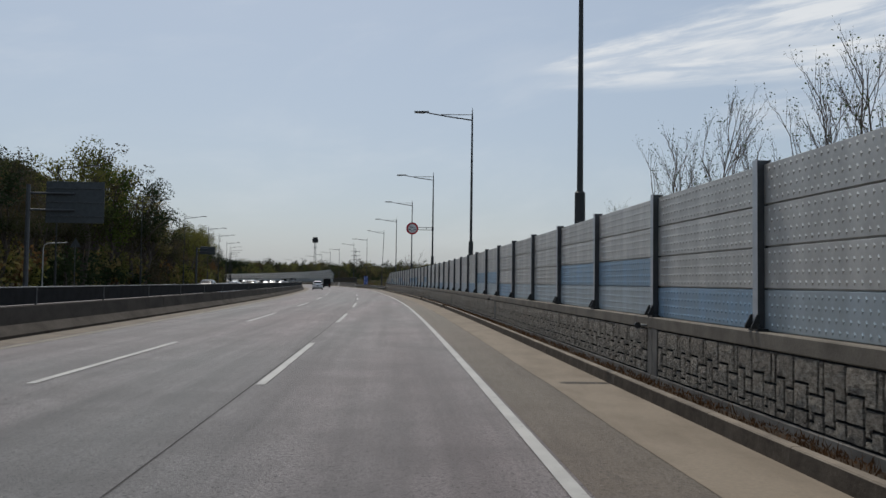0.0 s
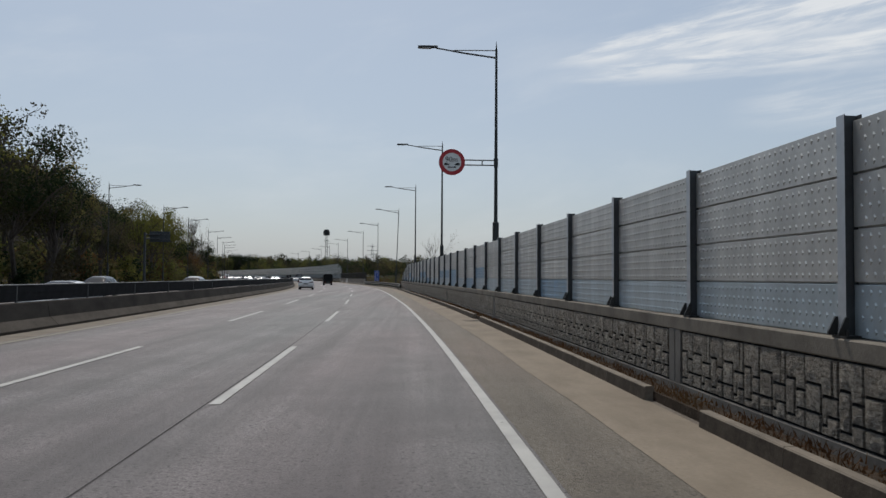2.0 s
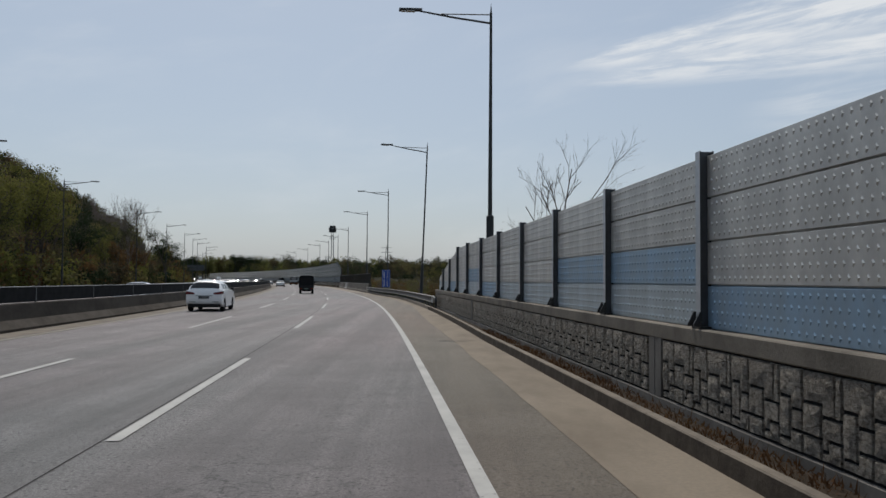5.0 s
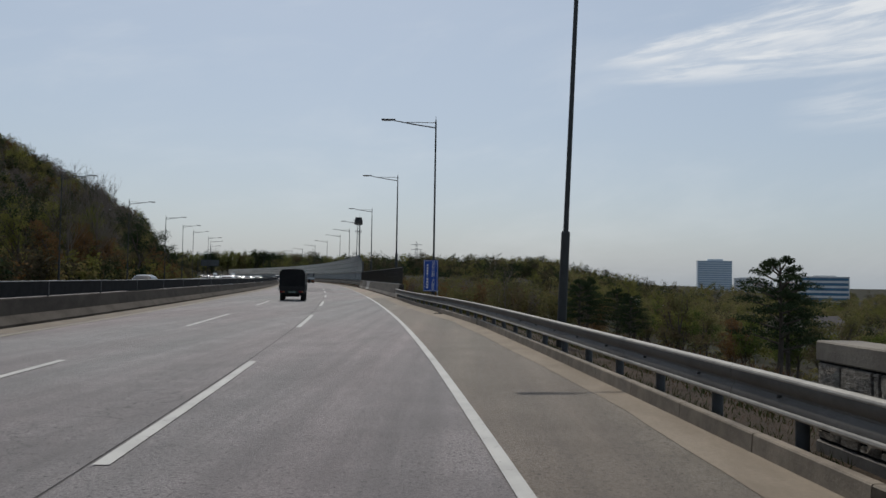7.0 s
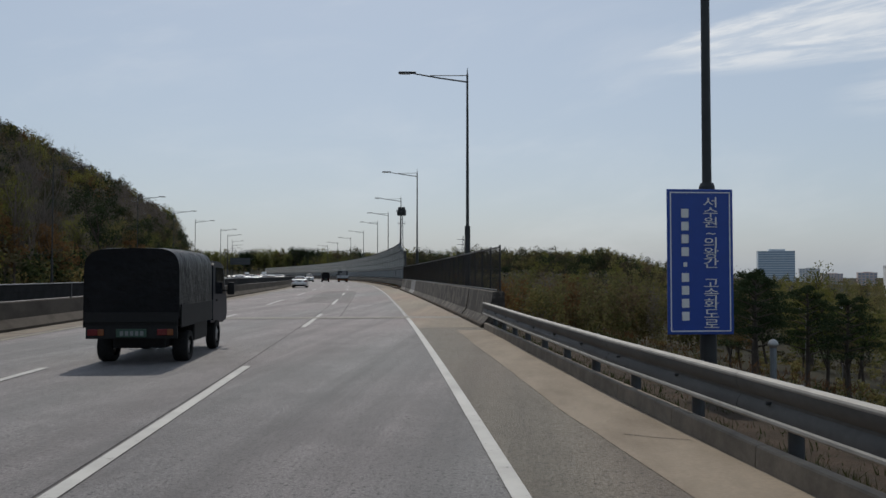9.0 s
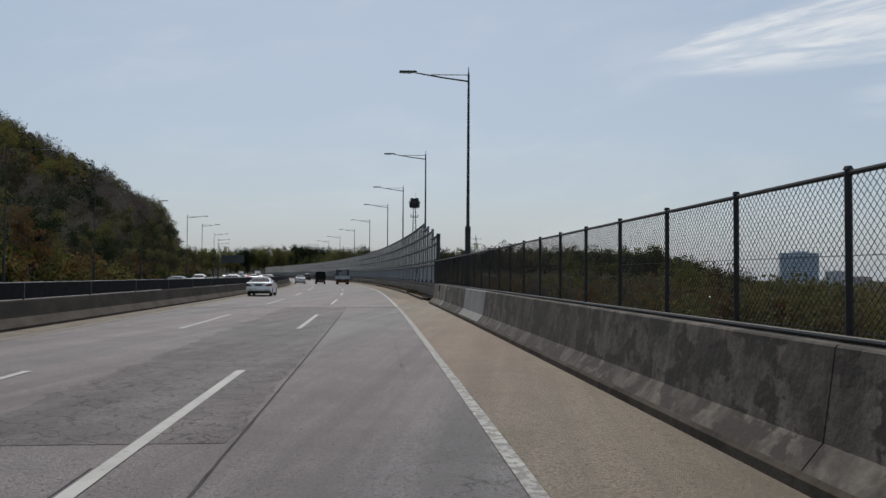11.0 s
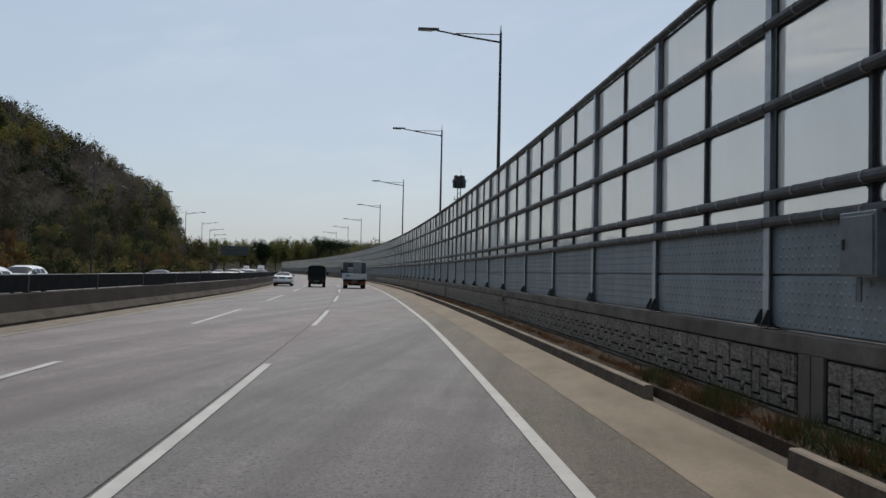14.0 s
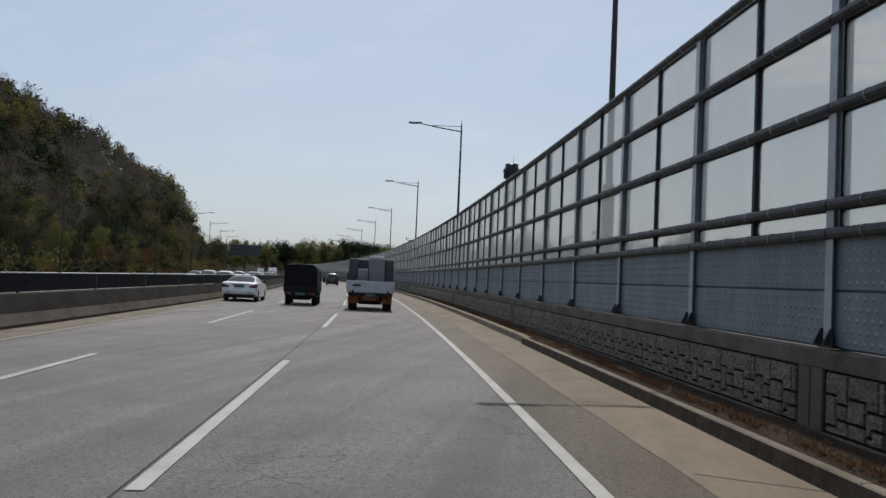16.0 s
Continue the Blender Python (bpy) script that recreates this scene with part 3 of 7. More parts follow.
tagged(new("ground", ground_mesh), "grassy brown-green land rising to a wooded hill", "ground", kind="structure")


def ground_at(x, y):
    return float(ground_height(np.array([x], float), np.array([y], float))[0])


def kerb_o(s):
    """Where the kerb's face stands: the shoulder widens beside the guard rail."""
    return float(np.interp(s, (138, 152, 163, 172, 185, 192, 198, 204, 210, 222), (2.18, 2.42, 2.57, 2.66, 2.8, 2.62, 2.46, 2.2, 2.1, 2.1)))


# ---------------------------------------------------------------- carriageways
structure("road", sweep([(-12.0, -0.2), (-12.0, 0.0), (3.0, 0.0), (3.0, -0.2)], -40, FAR), M_ASPHALT, "worn grey asphalt carriageway with three lanes", "road")
structure("shoulder", flat_strip(0.12, 2.9, 0.004, -40, FAR), M_ASPHALT_B, "paler dusty asphalt hard shoulder beside the lane", "road shoulder")
structure("opposite_road", sweep([(-28.5, -0.2), (-28.5, 0.0), (-13.1, 0.0), (-13.1, -0.2)], -40, FAR), M_ASPHALT, "grey asphalt carriageway for oncoming traffic", "road")


def apron_edge(s):
    e = float(np.interp(s, (0, 75, 105, 150, 158, 163, 167, 188, 195, 207, 222, 300, 340), (1.1, 1.17, 1.08, 1.42, 1.72, 1.95, 2.12, 2.14, 1.68, 1.18, 1.2, 1.06, 1.05)))
    return e + 0.05 * noise.noise((s * 0.23, 0, 0)) + 0.02 * noise.noise((s * 1.3, 4, 0))


def ragged_strip(s0, s1, z):
    bm = bmesh.new()
    prev = None
    for i in range(int((s1 - s0) / 0.8) + 1):
        s = s0 + i * 0.8
        row = (bm.verts.new(rp(s, apron_edge(s), z)), bm.verts.new(rp(s, kerb_o(s) + 0.05, z)))
        if prev:
            bm.faces.new((prev[0], prev[1], row[1], row[0]))
        prev = row
    return bm


def ragged(o0, o1, z, s0, s1, rough0, rough1, ds=0.35):
    """A strip along the road with broken edges."""
    bm = bmesh.new()
    prev = None
    for i in range(int((s1 - s0) / ds) + 1):
        s = s0 + i * ds
        a = o0 + rough0 * (noise.noise((s * 0.9, 1.0, 0)) + 0.6 * noise.noise((s * 3.1, 7.0, 0)))
        c = o1 + rough1 * (noise.noise((s * 0.8, 3.0, 0)) + 0.6 * noise.noise((s * 2.7, 9.0, 0)))
        row = (bm.verts.new(rp(s, a, z)), bm.verts.new(rp(s, max(c, a + 0.01), z)))
        if prev:
            bm.faces.new((prev[0], prev[1], row[1], row[0]))
        prev = row
    return bm


structure("apron", ragged_strip(-40, 222, 0.009), M_APRON, "sandy pale concrete gutter strip along the kerb", "pavement")
structure("bridge_shoulder", ragged(0.14, 2.3, 0.008, 222.8, 296, 0.04, 0.0, 0.8), M_DECK, "dusty brown shoulder on the bridge deck", "pavement")
structure("far_apron", ragged_strip(292, FAR, 0.009), M_APRON, "sandy pale concrete gutter strip along the kerb", "pavement")
structure("median_apron", flat_strip(-12.0, -10.95, 0.006, -40, FAR, 4.0, median_drift), M_KERB, "dusty concrete strip at the foot of the median barrier", "pavement")

for a, b, m in ((-40, 228.4, M_WHITE_LINE), (229.6, 279.6, M_WORN_LINE), (280.8, FAR, M_WHITE_LINE)):
    structure("edge_line", flat_strip(-0.075, 0.075, 0.012, a, b, 2.0, paint_drift), m, "worn solid white edge line", "road marking")
structure("median_line", flat_strip(-10.82, -10.64, 0.010, -40, FAR, 4.0, median_drift), M_YELLOW_LINE, "faded solid yellow line by the median", "road marking")
structure("road_seam", flat_strip(-LANE - 0.13, -LANE - 0.108, 0.004, -40, 245, 4.0, dash_drift), M_SEAM, "dark tarred seam between two asphalt lanes", "road")
structure("far_seam", flat_strip(-LANE - 0.13, -LANE - 0.108, 0.004, 284, FAR, 4.0, dash_drift), M_SEAM, "dark tarred seam between two asphalt lanes", "road")


structure("bridge_seam", ragged(-2.59, -2.56, 0.006, 229.6, 279.6, 0.014, 0.014), M_SEAM, "ragged dark seam in the bridge paving", "road")
structure("scaled_paving", ragged(-5.6, -2.66, 0.005, 246, 279.6, 0.3, 0.12), M_SCALED, "dark scaled and cracked asphalt on the bridge deck", "road")
structure("shoulder_crack", ragged(-0.715, -0.70, 0.006, 250, 262, 0.07, 0.07), M_SCALED, "thin irregular crack in the lane", "road")

for s, o0, o1 in ((205.5, 1.5, 2.1), (345.0, 1.15, 2.18), (349.5, 1.0, 2.18), (331.6, 1.1, 2.18)):
    bm = bmesh.new()
    prev = None
    for i in range(15):
        o = o0 + (o1 - o0) * i / 14
        c = s - 0.55 * (o - o0) + 0.05 * noise.noise((o * 5, s, 0))
        row = [bm.verts.new(rp(c - 0.008, o, 0.0125)), bm.verts.new(rp(c + 0.008 + 0.006 * noise.noise((o * 9, s, 4)), o, 0.0125))]
        if prev:
            bm.faces.new((prev[0], row[0], row[1], prev[1]))
        prev = row
    structure("gutter_crack", bm, M_SEAM, "thin dark crack across the gutter strip", "crack")

DASH, DASH_EVERY, DASH_END = 8.9, 19.95, 12.81
lane_line = thing("lane_line", "broken white lane lines of worn paint", "road marking", kind="structure")
for row in (1, 2):
    for n in range(-2, 35):
        end = DASH_END + DASH_EVERY * n + (1.6 if n > 13 else 0.0)
        part("dash", flat_strip(-row * LANE - 0.075, -row * LANE + 0.075, 0.010, end - DASH - (0.7 if n > 13 else 0.0), end, 3.0, dash_drift), M_WHITE_LINE, lane_line)

for name, s in (("bridge_joint", 229.0), ("bridge_joint", 280.2)):
    j = thing(name, "pale expansion joint across the carriageway with dark gaps", "expansion joint", kind="structure")
    for k, (a, b, m) in enumerate(((-0.58, -0.13, M_JOINT), (-0.13, -0.09, M_SEAM), (-0.09, 0.1, M_JOINT), (0.1, 0.13, M_SEAM), (0.13, 0.58, M_JOINT))):
        bm = bmesh.new()
        ps = [rp(s + a, -11.9, 0.012), rp(s + a, 2.2, 0.012), rp(s + b, 2.2, 0.012), rp(s + b, -11.9, 0.012)]
        bm.faces.new([bm.verts.new(p) for p in ps])
        part("joint_band" if m is M_JOINT else "joint_gap", bm, m, j)

# ---------------------------------------------------------------- kerb and dirt strip
kerb = thing("kerb", "dark weathered concrete kerb stones along the gutter", "kerb", kind="structure")


def kerb_mesh(length):
    bm = bmesh.new()
    prism(bm, [(0.0, -0.15), (0.02, 0.185), (0.035, 0.2), (0.13, 0.2), (0.15, 0.185), (0.15, -0.15)], 0.006, length - 0.006)
    bmesh.ops.transform(bm, matrix=Matrix.Rotation(radians(90), 4, "Z") @ Matrix.Scale(-1, 4, (0, 1, 0)), verts=bm.verts)
    bmesh.ops.recalc_face_normals(bm, faces=bm.faces)
    me = to_mesh("kerb_stone", bm, M_KERB)
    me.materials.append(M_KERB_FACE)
    # the side towards the road takes the darker tone
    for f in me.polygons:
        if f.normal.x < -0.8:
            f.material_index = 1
    return me


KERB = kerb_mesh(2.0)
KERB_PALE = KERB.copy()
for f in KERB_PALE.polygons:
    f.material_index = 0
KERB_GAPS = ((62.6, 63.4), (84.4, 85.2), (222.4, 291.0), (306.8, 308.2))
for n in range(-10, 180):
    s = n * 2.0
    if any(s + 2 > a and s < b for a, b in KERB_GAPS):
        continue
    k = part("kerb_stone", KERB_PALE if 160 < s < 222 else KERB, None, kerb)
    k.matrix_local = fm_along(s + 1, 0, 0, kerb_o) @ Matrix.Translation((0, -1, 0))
structure("far_kerb", sweep([(2.2, -0.15), (2.22, 0.18), (2.42, 0.2), (2.42, -0.15)], 360, FAR), M_KERB, "dark weathered concrete kerb running into the distance", "kerb")
bm = bmesh.new()
prev = None
for i in range(102):
    s = -40 + i * 2.01
    o = kerb_o(s) + 0.14
    w = 0.03 * noise.noise((s * 0.4, 3.0, 0))
    row = [bm.verts.new(rp(s, a, z)) for a, z in ((o, -0.15), (o, 0.13), (o + 0.14, 0.1 + w), (3.0 + flare(s), 0.02 + w), (3.0 + flare(s), -0.15))]
    if prev:
        for a in range(4):
            bm.faces.new((prev[a], prev[a + 1], row[a + 1], row[a]))
    prev = row
structure("verge", bm, M_DIRT, "narrow strip of dry soil and litter behind the kerb", "verge")
structure("bridge_verge", sweep([(2.21, -0.15), (2.21, 0.06), (2.5, 0.06), (3.2, 0.02), (4.6, -0.35), (4.6, -0.6)], 163, 222, wobble=0.015, shift=lambda s: kerb_o(s) - 2.1), M_DIRT, "strip of soil with weeds under the guard rail", "verge")
bm = bmesh.new()
prev = None
for i in range(870):
    s = 291 + i * 0.49
    rise = 0.17 * min(1.0, max(0.0, (s - 294) / 9))
    w = 0.035 * noise.noise((s * 0.7, 5.0, 0)) + 0.02 * noise.noise((s * 2.6, 5.0, 2))
    row = [bm.verts.new(rp(s, a, z)) for a, z in ((2.34, -0.15), (2.34, 0.15), (2.45, 0.15 + 0.25 * rise + w * 0.5), (2.6, 0.14 + 0.7 * rise + w), (2.8, 0.12 + rise + w), (3.0, 0.12 + rise), (3.0, -0.15))]
    if prev:
        for a in range(6):
            bm.faces.new((prev[a], prev[a + 1], row[a + 1], row[a]))
    prev = row
structure("far_verge", bm, M_DIRT, "narrow bank of dry soil and brown litter behind the kerb", "verge")


# ---------------------------------------------------------------- low retaining wall with stone facing
STONE_PLAN = ("ABBBBBCCCC", "ABBBBBCCCC", "ABBBBBCCCC", "ABBEEECCGG", "DDDEEEFFGG", "DDDEEEFFGG", "HHDIIIJJGG", "HHHIIIJJJJ")
STONE_KINDS = "ABCDEFGHIJ"


def stone_bm(bm, kind, height, seed, at=None, mirror=False):
    """One rough split-faced stone of the pattern's metre: its back on the wall, its face towards -x, y along the wall."""
    r = random.Random(seed)
    rows, cols = len(STONE_PLAN), len(STONE_PLAN[0])
    cells = [(c, rows - 1 - k) for k in range(rows) for c in range(cols) if STONE_PLAN[k][c] == kind]
    if mirror:
        cells = [(cols - 1 - c, k) for c, k in cells]
    own = set(cells)
    w, h = 1.0 / cols, height / rows
    depth = 0.036 * r.uniform(0.85, 1.12)
    tilt_y, tilt_z = r.uniform(-0.03, 0.03), r.uniform(-0.02, 0.03)
    cy = sum(c for c, k in cells) / len(cells) * w
    cz = sum(k for c, k in cells) / len(cells) * h
    gap = 0.013
    front, back = {}, {}
    for c, k in cells:
        for i, j in ((0, 0), (1, 0), (1, 1), (0, 1)):
            v = (c + i, k + j)
            if v in front:
                continue
            near = [(a, b) for a in (v[0] - 1, v[0]) for b in (v[1] - 1, v[1]) if (a, b) in own]
            y, z = v[0] * w, v[1] * h
            if len(near) < 4:
                my = sum(a + 0.5 for a, b in near) / len(near) * w - y
                mz = sum(b + 0.5 for a, b in near) / len(near) * h - z
                by = y + gap * (1 if my > 0.01 else -1 if my < -0.01 else 0)
                bz = z + gap * (1 if mz > 0.01 else -1 if mz < -0.01 else 0)
                fy = by + (by - y) * r.uniform(0.3, 1.0)
                fz = bz + (bz - z) * r.uniform(0.3, 1.0)
                back[v] = bm.verts.new((0.0, by, bz))
                front[v] = bm.verts.new((-depth * r.uniform(0.78, 0.95), fy, fz))
            else:
                lift = depth + (y - cy) * tilt_y + (z - cz) * tilt_z + r.uniform(-0.004, 0.0045)
                front[v] = bm.verts.new((-lift, y + r.uniform(-0.02, 0.02), z + r.uniform(-0.02, 0.02)))
    for c, k in cells:
        q = [(c, k), (c + 1, k), (c + 1, k + 1), (c, k + 1)]
        pts = [front[v] for v in q]
        if r.random() < 0.5:
            bm.faces.new((pts[2], pts[1], pts[0]))
            bm.faces.new((pts[3], pts[2], pts[0]))
        else:
            bm.faces.new((pts[3], pts[2], pts[1]))
            bm.faces.new((pts[1], pts[0], pts[3]))
        for a, b, nb in ((0, 1, (c, k - 1)), (1, 2, (c + 1, k)), (2, 3, (c, k + 1)), (3, 0, (c - 1, k))):
            if nb not in own:
                bm.faces.new((back[q[b]], back[q[a]], front[q[a]], front[q[b]]))
    if at is not None:
        for v in (*front.values(), *back.values()):
            v.co = at @ v.co


STONE_MESHES = {}


def stone_mesh(kind, height, alt):
    if (kind, height, alt) not in STONE_MESHES:
        bm = bmesh.new()
        stone_bm(bm, kind, height, ord(kind) * 7 + alt)
        STONE_MESHES[kind, height, alt] = to_mesh("stone", bm, M_STONE)
    return STONE_MESHES[kind, height, alt]


def retaining_wall(name, label, o, s0, s1, bay0, bay, picked, low, body=M_CONCRETE, cap=M_CAP, shift=no_flare):
    """Concrete base, recessed fields of stone between pilasters from the height low up to the coping; the stones of the stretch 'picked' are single pieces."""
    w = structure(name, sweep([(o + 0.06, -0.2), (o + 0.06, 0.98), (o + 0.4, 0.98), (o + 0.4, -0.8), (o + 0.2, -0.8)], s0, s1, shift=shift), body, label, "retaining wall")
    part("foot", sweep([(o - 0.006, -0.2), (o - 0.006, low - 0.012), (o + 0.004, low), (o + 0.06, low), (o + 0.06, -0.2)], s0, s1, shift=shift), body, w)
    part("coping", sweep([(o + 0.004, 0.935), (o - 0.006, 0.947), (o - 0.006, 1.115), (o + 0.01, 1.13), (o + 0.43, 1.13), (o + 0.45, 1.115), (o + 0.45, 0.935)], s0, s1, shift=shift), cap, w, "pale concrete coping")
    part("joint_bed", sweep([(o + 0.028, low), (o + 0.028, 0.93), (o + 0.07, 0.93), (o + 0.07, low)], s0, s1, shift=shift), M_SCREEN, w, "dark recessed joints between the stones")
    rest = bmesh.new()
    field = 0.915 - low
    n0 = math.floor((s0 - bay0) / bay)
    count = 0
    for n in range(n0, math.ceil((s1 - bay0) / bay) + 1):
        p = bay0 + n * bay
        if s0 < p - 0.9 and p + 0.2 < s1:
            bm = bmesh.new()
            box(bm, -0.002, 0.06, -0.24, -0.012, low, 0.935, 0.006)
            box(bm, -0.002, 0.06, 0.012, 0.24, low, 0.935, 0.006)
            pl = part("pilaster", bm, body, w)
            pl.matrix_local = fm_along(p, o, 0, shift)
        a, b = max(s0 + 0.05, p + (0.3 if p > s0 + 0.9 else -0.6)), min(s1, p + bay - 0.3)
        for k in range(int(max(0, b - a))):
            sc = (b - a) / int(b - a)
            base = a + k * sc
            m = fm_along(base, o + 0.03, low + 0.012, shift) @ Matrix.Diagonal((1, sc, 1, 1))
            for kind in STONE_KINDS:
                if picked[0] <= base < picked[1] and count < 300:
                    part("stone", stone_mesh(kind, round(field, 3), (k + n) % 3), None, w).matrix_local = m
                    count += 1
                else:
                    stone_bm(rest, kind, field, ord(kind) * 31 + k * 17 + n, m)
    part("stone_facing", rest, M_STONE, w)["kind"] = "stuff"
    return w


retaining_wall("wall_south", "low concrete retaining wall faced with rough grey stones", 2.9, -20, 163.9, 24.2, 20.3, (62, 86), 0.16, shift=flare)
retaining_wall("wall_north", "low concrete retaining wall faced with dark rough stones", 2.75, 286.5, 420, 287.2, 19.6, (307, 328), 0.3, M_CONCRETE_DARK, M_CAP_DARK)
structure("wall_far", sweep([(2.75, -0.2), (2.75, 0.94), (2.7, 0.95), (2.7, 1.15), (3.2, 1.15), (3.2, -0.8)], 420, FAR), M_CONCRETE, "low concrete wall under the distant noise barrier", "retaining wall")


bm = bmesh.new()
box(bm, -0.03, 0.42, -0.32, 0.0, -0.2, 1.128, 0.015)
wall_end = part("end_block", bm, M_CONCRETE_DARK, bpy.data.objects["wall_north"])
wall_end.matrix_local = rm(286.5, 2.75, 0)


# ---------------------------------------------------------------- noise barriers
def panel_mesh(name, length, height, material, rows=4, bumps=True, proud=0.009):
    """A pressed metal panel with rows of small raised dimples and a lipped edge; y along, face towards -x."""
    bm = bmesh.new()
    box(bm, 0.012, 0.075, 0.0, length, 0.010, height - 0.014, 0.005)
    box(bm, 0.055, 0.07, 0.0, length, -0.012, height - 0.002)
    corner = min(bm.verts, key=lambda v: v.co.x + v.co.y + v.co.z)
    if bumps:
        step = 0.135
        for r in range(rows):
            last = corner
            z = height * (r + 0.65) / (rows + 0.35)
            n = int(length / step) - 1
            for k in range(n):
                y = 0.12 + k * step + (step / 2 if r % 2 else 0)
                ring = [bm.verts.new((0.0118, y + dy, z + dz)) for dy, dz in ((-.03, 0), (0, -.034), (.03, 0), (0, .034))]
                bm.edges.new((last, ring[0]))
                last = ring[2]
                top = [bm.verts.new((0.0118 - proud, y + dy, z + dz)) for dy, dz in ((-.015, 0), (0, -.017), (.015, 0), (0, .017))]
                for i in range(4):
                    j = (i + 1) % 4
                    bm.faces.new((ring[j], ring[i], top[i], top[j]))
                bm.faces.new(top[::-1])
    return to_mesh(name, bm, material)


def h_post(height, material, name="post"):
    """An H section; light on its road-side flange is put into a paler colour."""
    bm = bmesh.new()
    box(bm, -0.07, -0.058, -0.07, 0.07, 0, height, 0.002)
    box(bm, 0.088, 0.1, -0.075, 0.075, 0, height, 0.002)
    box(bm, -0.06, 0.09, -0.006, 0.006, 0, height)
    me = to_mesh(name, bm, material)
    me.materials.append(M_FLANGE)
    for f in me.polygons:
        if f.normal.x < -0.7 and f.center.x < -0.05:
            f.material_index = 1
    return me


def foot_mesh():
    bm = bmesh.new()
    box(bm, -0.1, 0.16, -0.13, 0.13, 0, 0.03, 0.004)
    for y in (-0.09, 0.09):
        prism(bm, [(0.0, 0.03), (0.10, 0.03), (0.10, 0.06), (0.03, 0.2), (0.0, 0.2)], y - 0.012, y + 0.012, Matrix.Translation((-0.06, 0, 0)) @ Matrix.Rotation(radians(90), 4, "Z"))
    for x in (-0.085, 0.12):
        for y in (-0.105, 0.105):
            tube(bm, (x, y, 0.03), (x, y, 0.085), 0.02, n=6)
    return to_mesh("post_foot", bm, M_SIGN_BLACK)


ROW_H = 0.514
BAY = 3.9975
PANELS = {m.name: panel_mesh("panel", BAY - 0.03, ROW_H, m) for m in (M_PANEL_GREY, M_PANEL_PALE, M_PANEL_BLUE)}
SLATE = panel_mesh("panel", 3.77, 0.58, M_PANEL_SLATE, 5, proud=0.008)
FOOT = foot_mesh()
POST_MESH = {}


def add_post(parent, s, o, z, height, material, name="post", shift=no_flare):
    key = (round(height, 2), material.name)
    if key not in POST_MESH:
        POST_MESH[key] = h_post(height, material, name)
    p = part(name, POST_MESH[key], None, parent)
    p.matrix_local = fm_along(s, o, z, shift)
    part("post_foot", FOOT, None, p, "black bolted post foot")
    return p


low_barrier = thing("noise_barrier", "grey and blue dimpled metal noise barrier on the wall", "noise barrier", kind="structure")
POST0 = 20.37
n_first, n_last = -9, 35
for n in range(n_first, n_last + 1):
    s = POST0 + n * BAY
    taper = n_last - n
    steps = {-1: 0.7, 0: 1.13, 1: 1.6}
    top = steps.get(taper, 4 * ROW_H)
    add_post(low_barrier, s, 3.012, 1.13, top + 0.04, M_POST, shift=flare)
    nxt = steps.get(taper - 1, 4 * ROW_H)
    for r in range(4):
        if r == 0:
            m = M_PANEL_BLUE if n in (0, 5, 8, 13, 18, 20, 25, 30, 33) else M_PANEL_PALE
        elif r == 1:
            m = M_PANEL_BLUE if n in (1, 2, 6, 7, 17, 20, 21, 22, 26, 27, 31) else M_PANEL_GREY
        else:
            m = M_PANEL_GREY
        if (r + 1) * ROW_H <= nxt + 0.02 and n < n_last:
            p = part("panel", PANELS[m.name], None, low_barrier)
            p.matrix_local = fm_along(s + 2, 3.04, 1.13 + r * ROW_H, flare) @ Matrix.Translation((0, -2, 0)) @ Matrix.Translation((0, 0.015, 0))
        elif r * ROW_H < top:
            span = BAY if n < n_last else 2.7
            z0, z1 = r * ROW_H + 0.006, (r + 1) * ROW_H - 0.004
            fall = (top - nxt) / span
            ya, yb = (top - z1) / fall, (top - z0) / fall
            outline = [(0.015, z0), (min(span, yb) - 0.015, z0)]
            if yb > span:
                outline.append((span - 0.015, min(z1, nxt)))
            if 0.05 < ya < span:
                outline.append((ya, z1))
            outline.append((0.015, min(z1, top)))
            bm = bmesh.new()
            prism(bm, outline, 0.012, 0.075)
            for rr in range(4):
                z = z0 + 0.5 * (rr + 0.65) / 4.35
                for kk in range(int(span / 0.135)):
                    y = 0.12 + kk * 0.135 + (0.07 if rr % 2 else 0)
                    if z + 0.05 < top - fall * y and y < span - 0.1:
                        box(bm, -0.002, 0.0125, y - 0.016, y + 0.016, z - 0.02, z + 0.02, 0.007)
            p = part("panel", bm, m, low_barrier)
            p.matrix_local = fm_along(s + 2, 3.04, 1.13, flare) @ Matrix.Translation((0, -2, 0))

# tall barrier: two rows of slate panels, then frosted panes between round rails
TALL0 = 288.9
TBAY = 3.791
LEVELS = (2.32, 2.62, 3.62, 4.55, 5.48)


def rail_mesh():
    bm = bmesh.new()
    tube(bm, (0, 0, 0), (0, TBAY, 0), 0.062, n=10)
    me = to_mesh("rail", bm, M_TUBE, True)
    bm = bmesh.new()
    for k in range(1, 6):
        tube(bm, (0, k * TBAY / 6 - 0.016, 0), (0, k * TBAY / 6 + 0.016, 0), 0.067, n=10)
    return me, to_mesh("rail_band", bm, M_TUBE_BAND, True)


RAIL, BAND = rail_mesh()


def pane_mesh(h):
    bm = bmesh.new()
    box(bm, -0.008, 0.008, 0.0, TBAY / 2 - 0.06, 0.0, h, 0.002)
    return to_mesh("pane", bm, M_PANE)


def mullion_mesh(h):
    bm = bmesh.new()
    box(bm, -0.03, 0.03, -0.03, 0.03, 0, h, 0.004)
    return to_mesh("mullion", bm, M_TUBE)


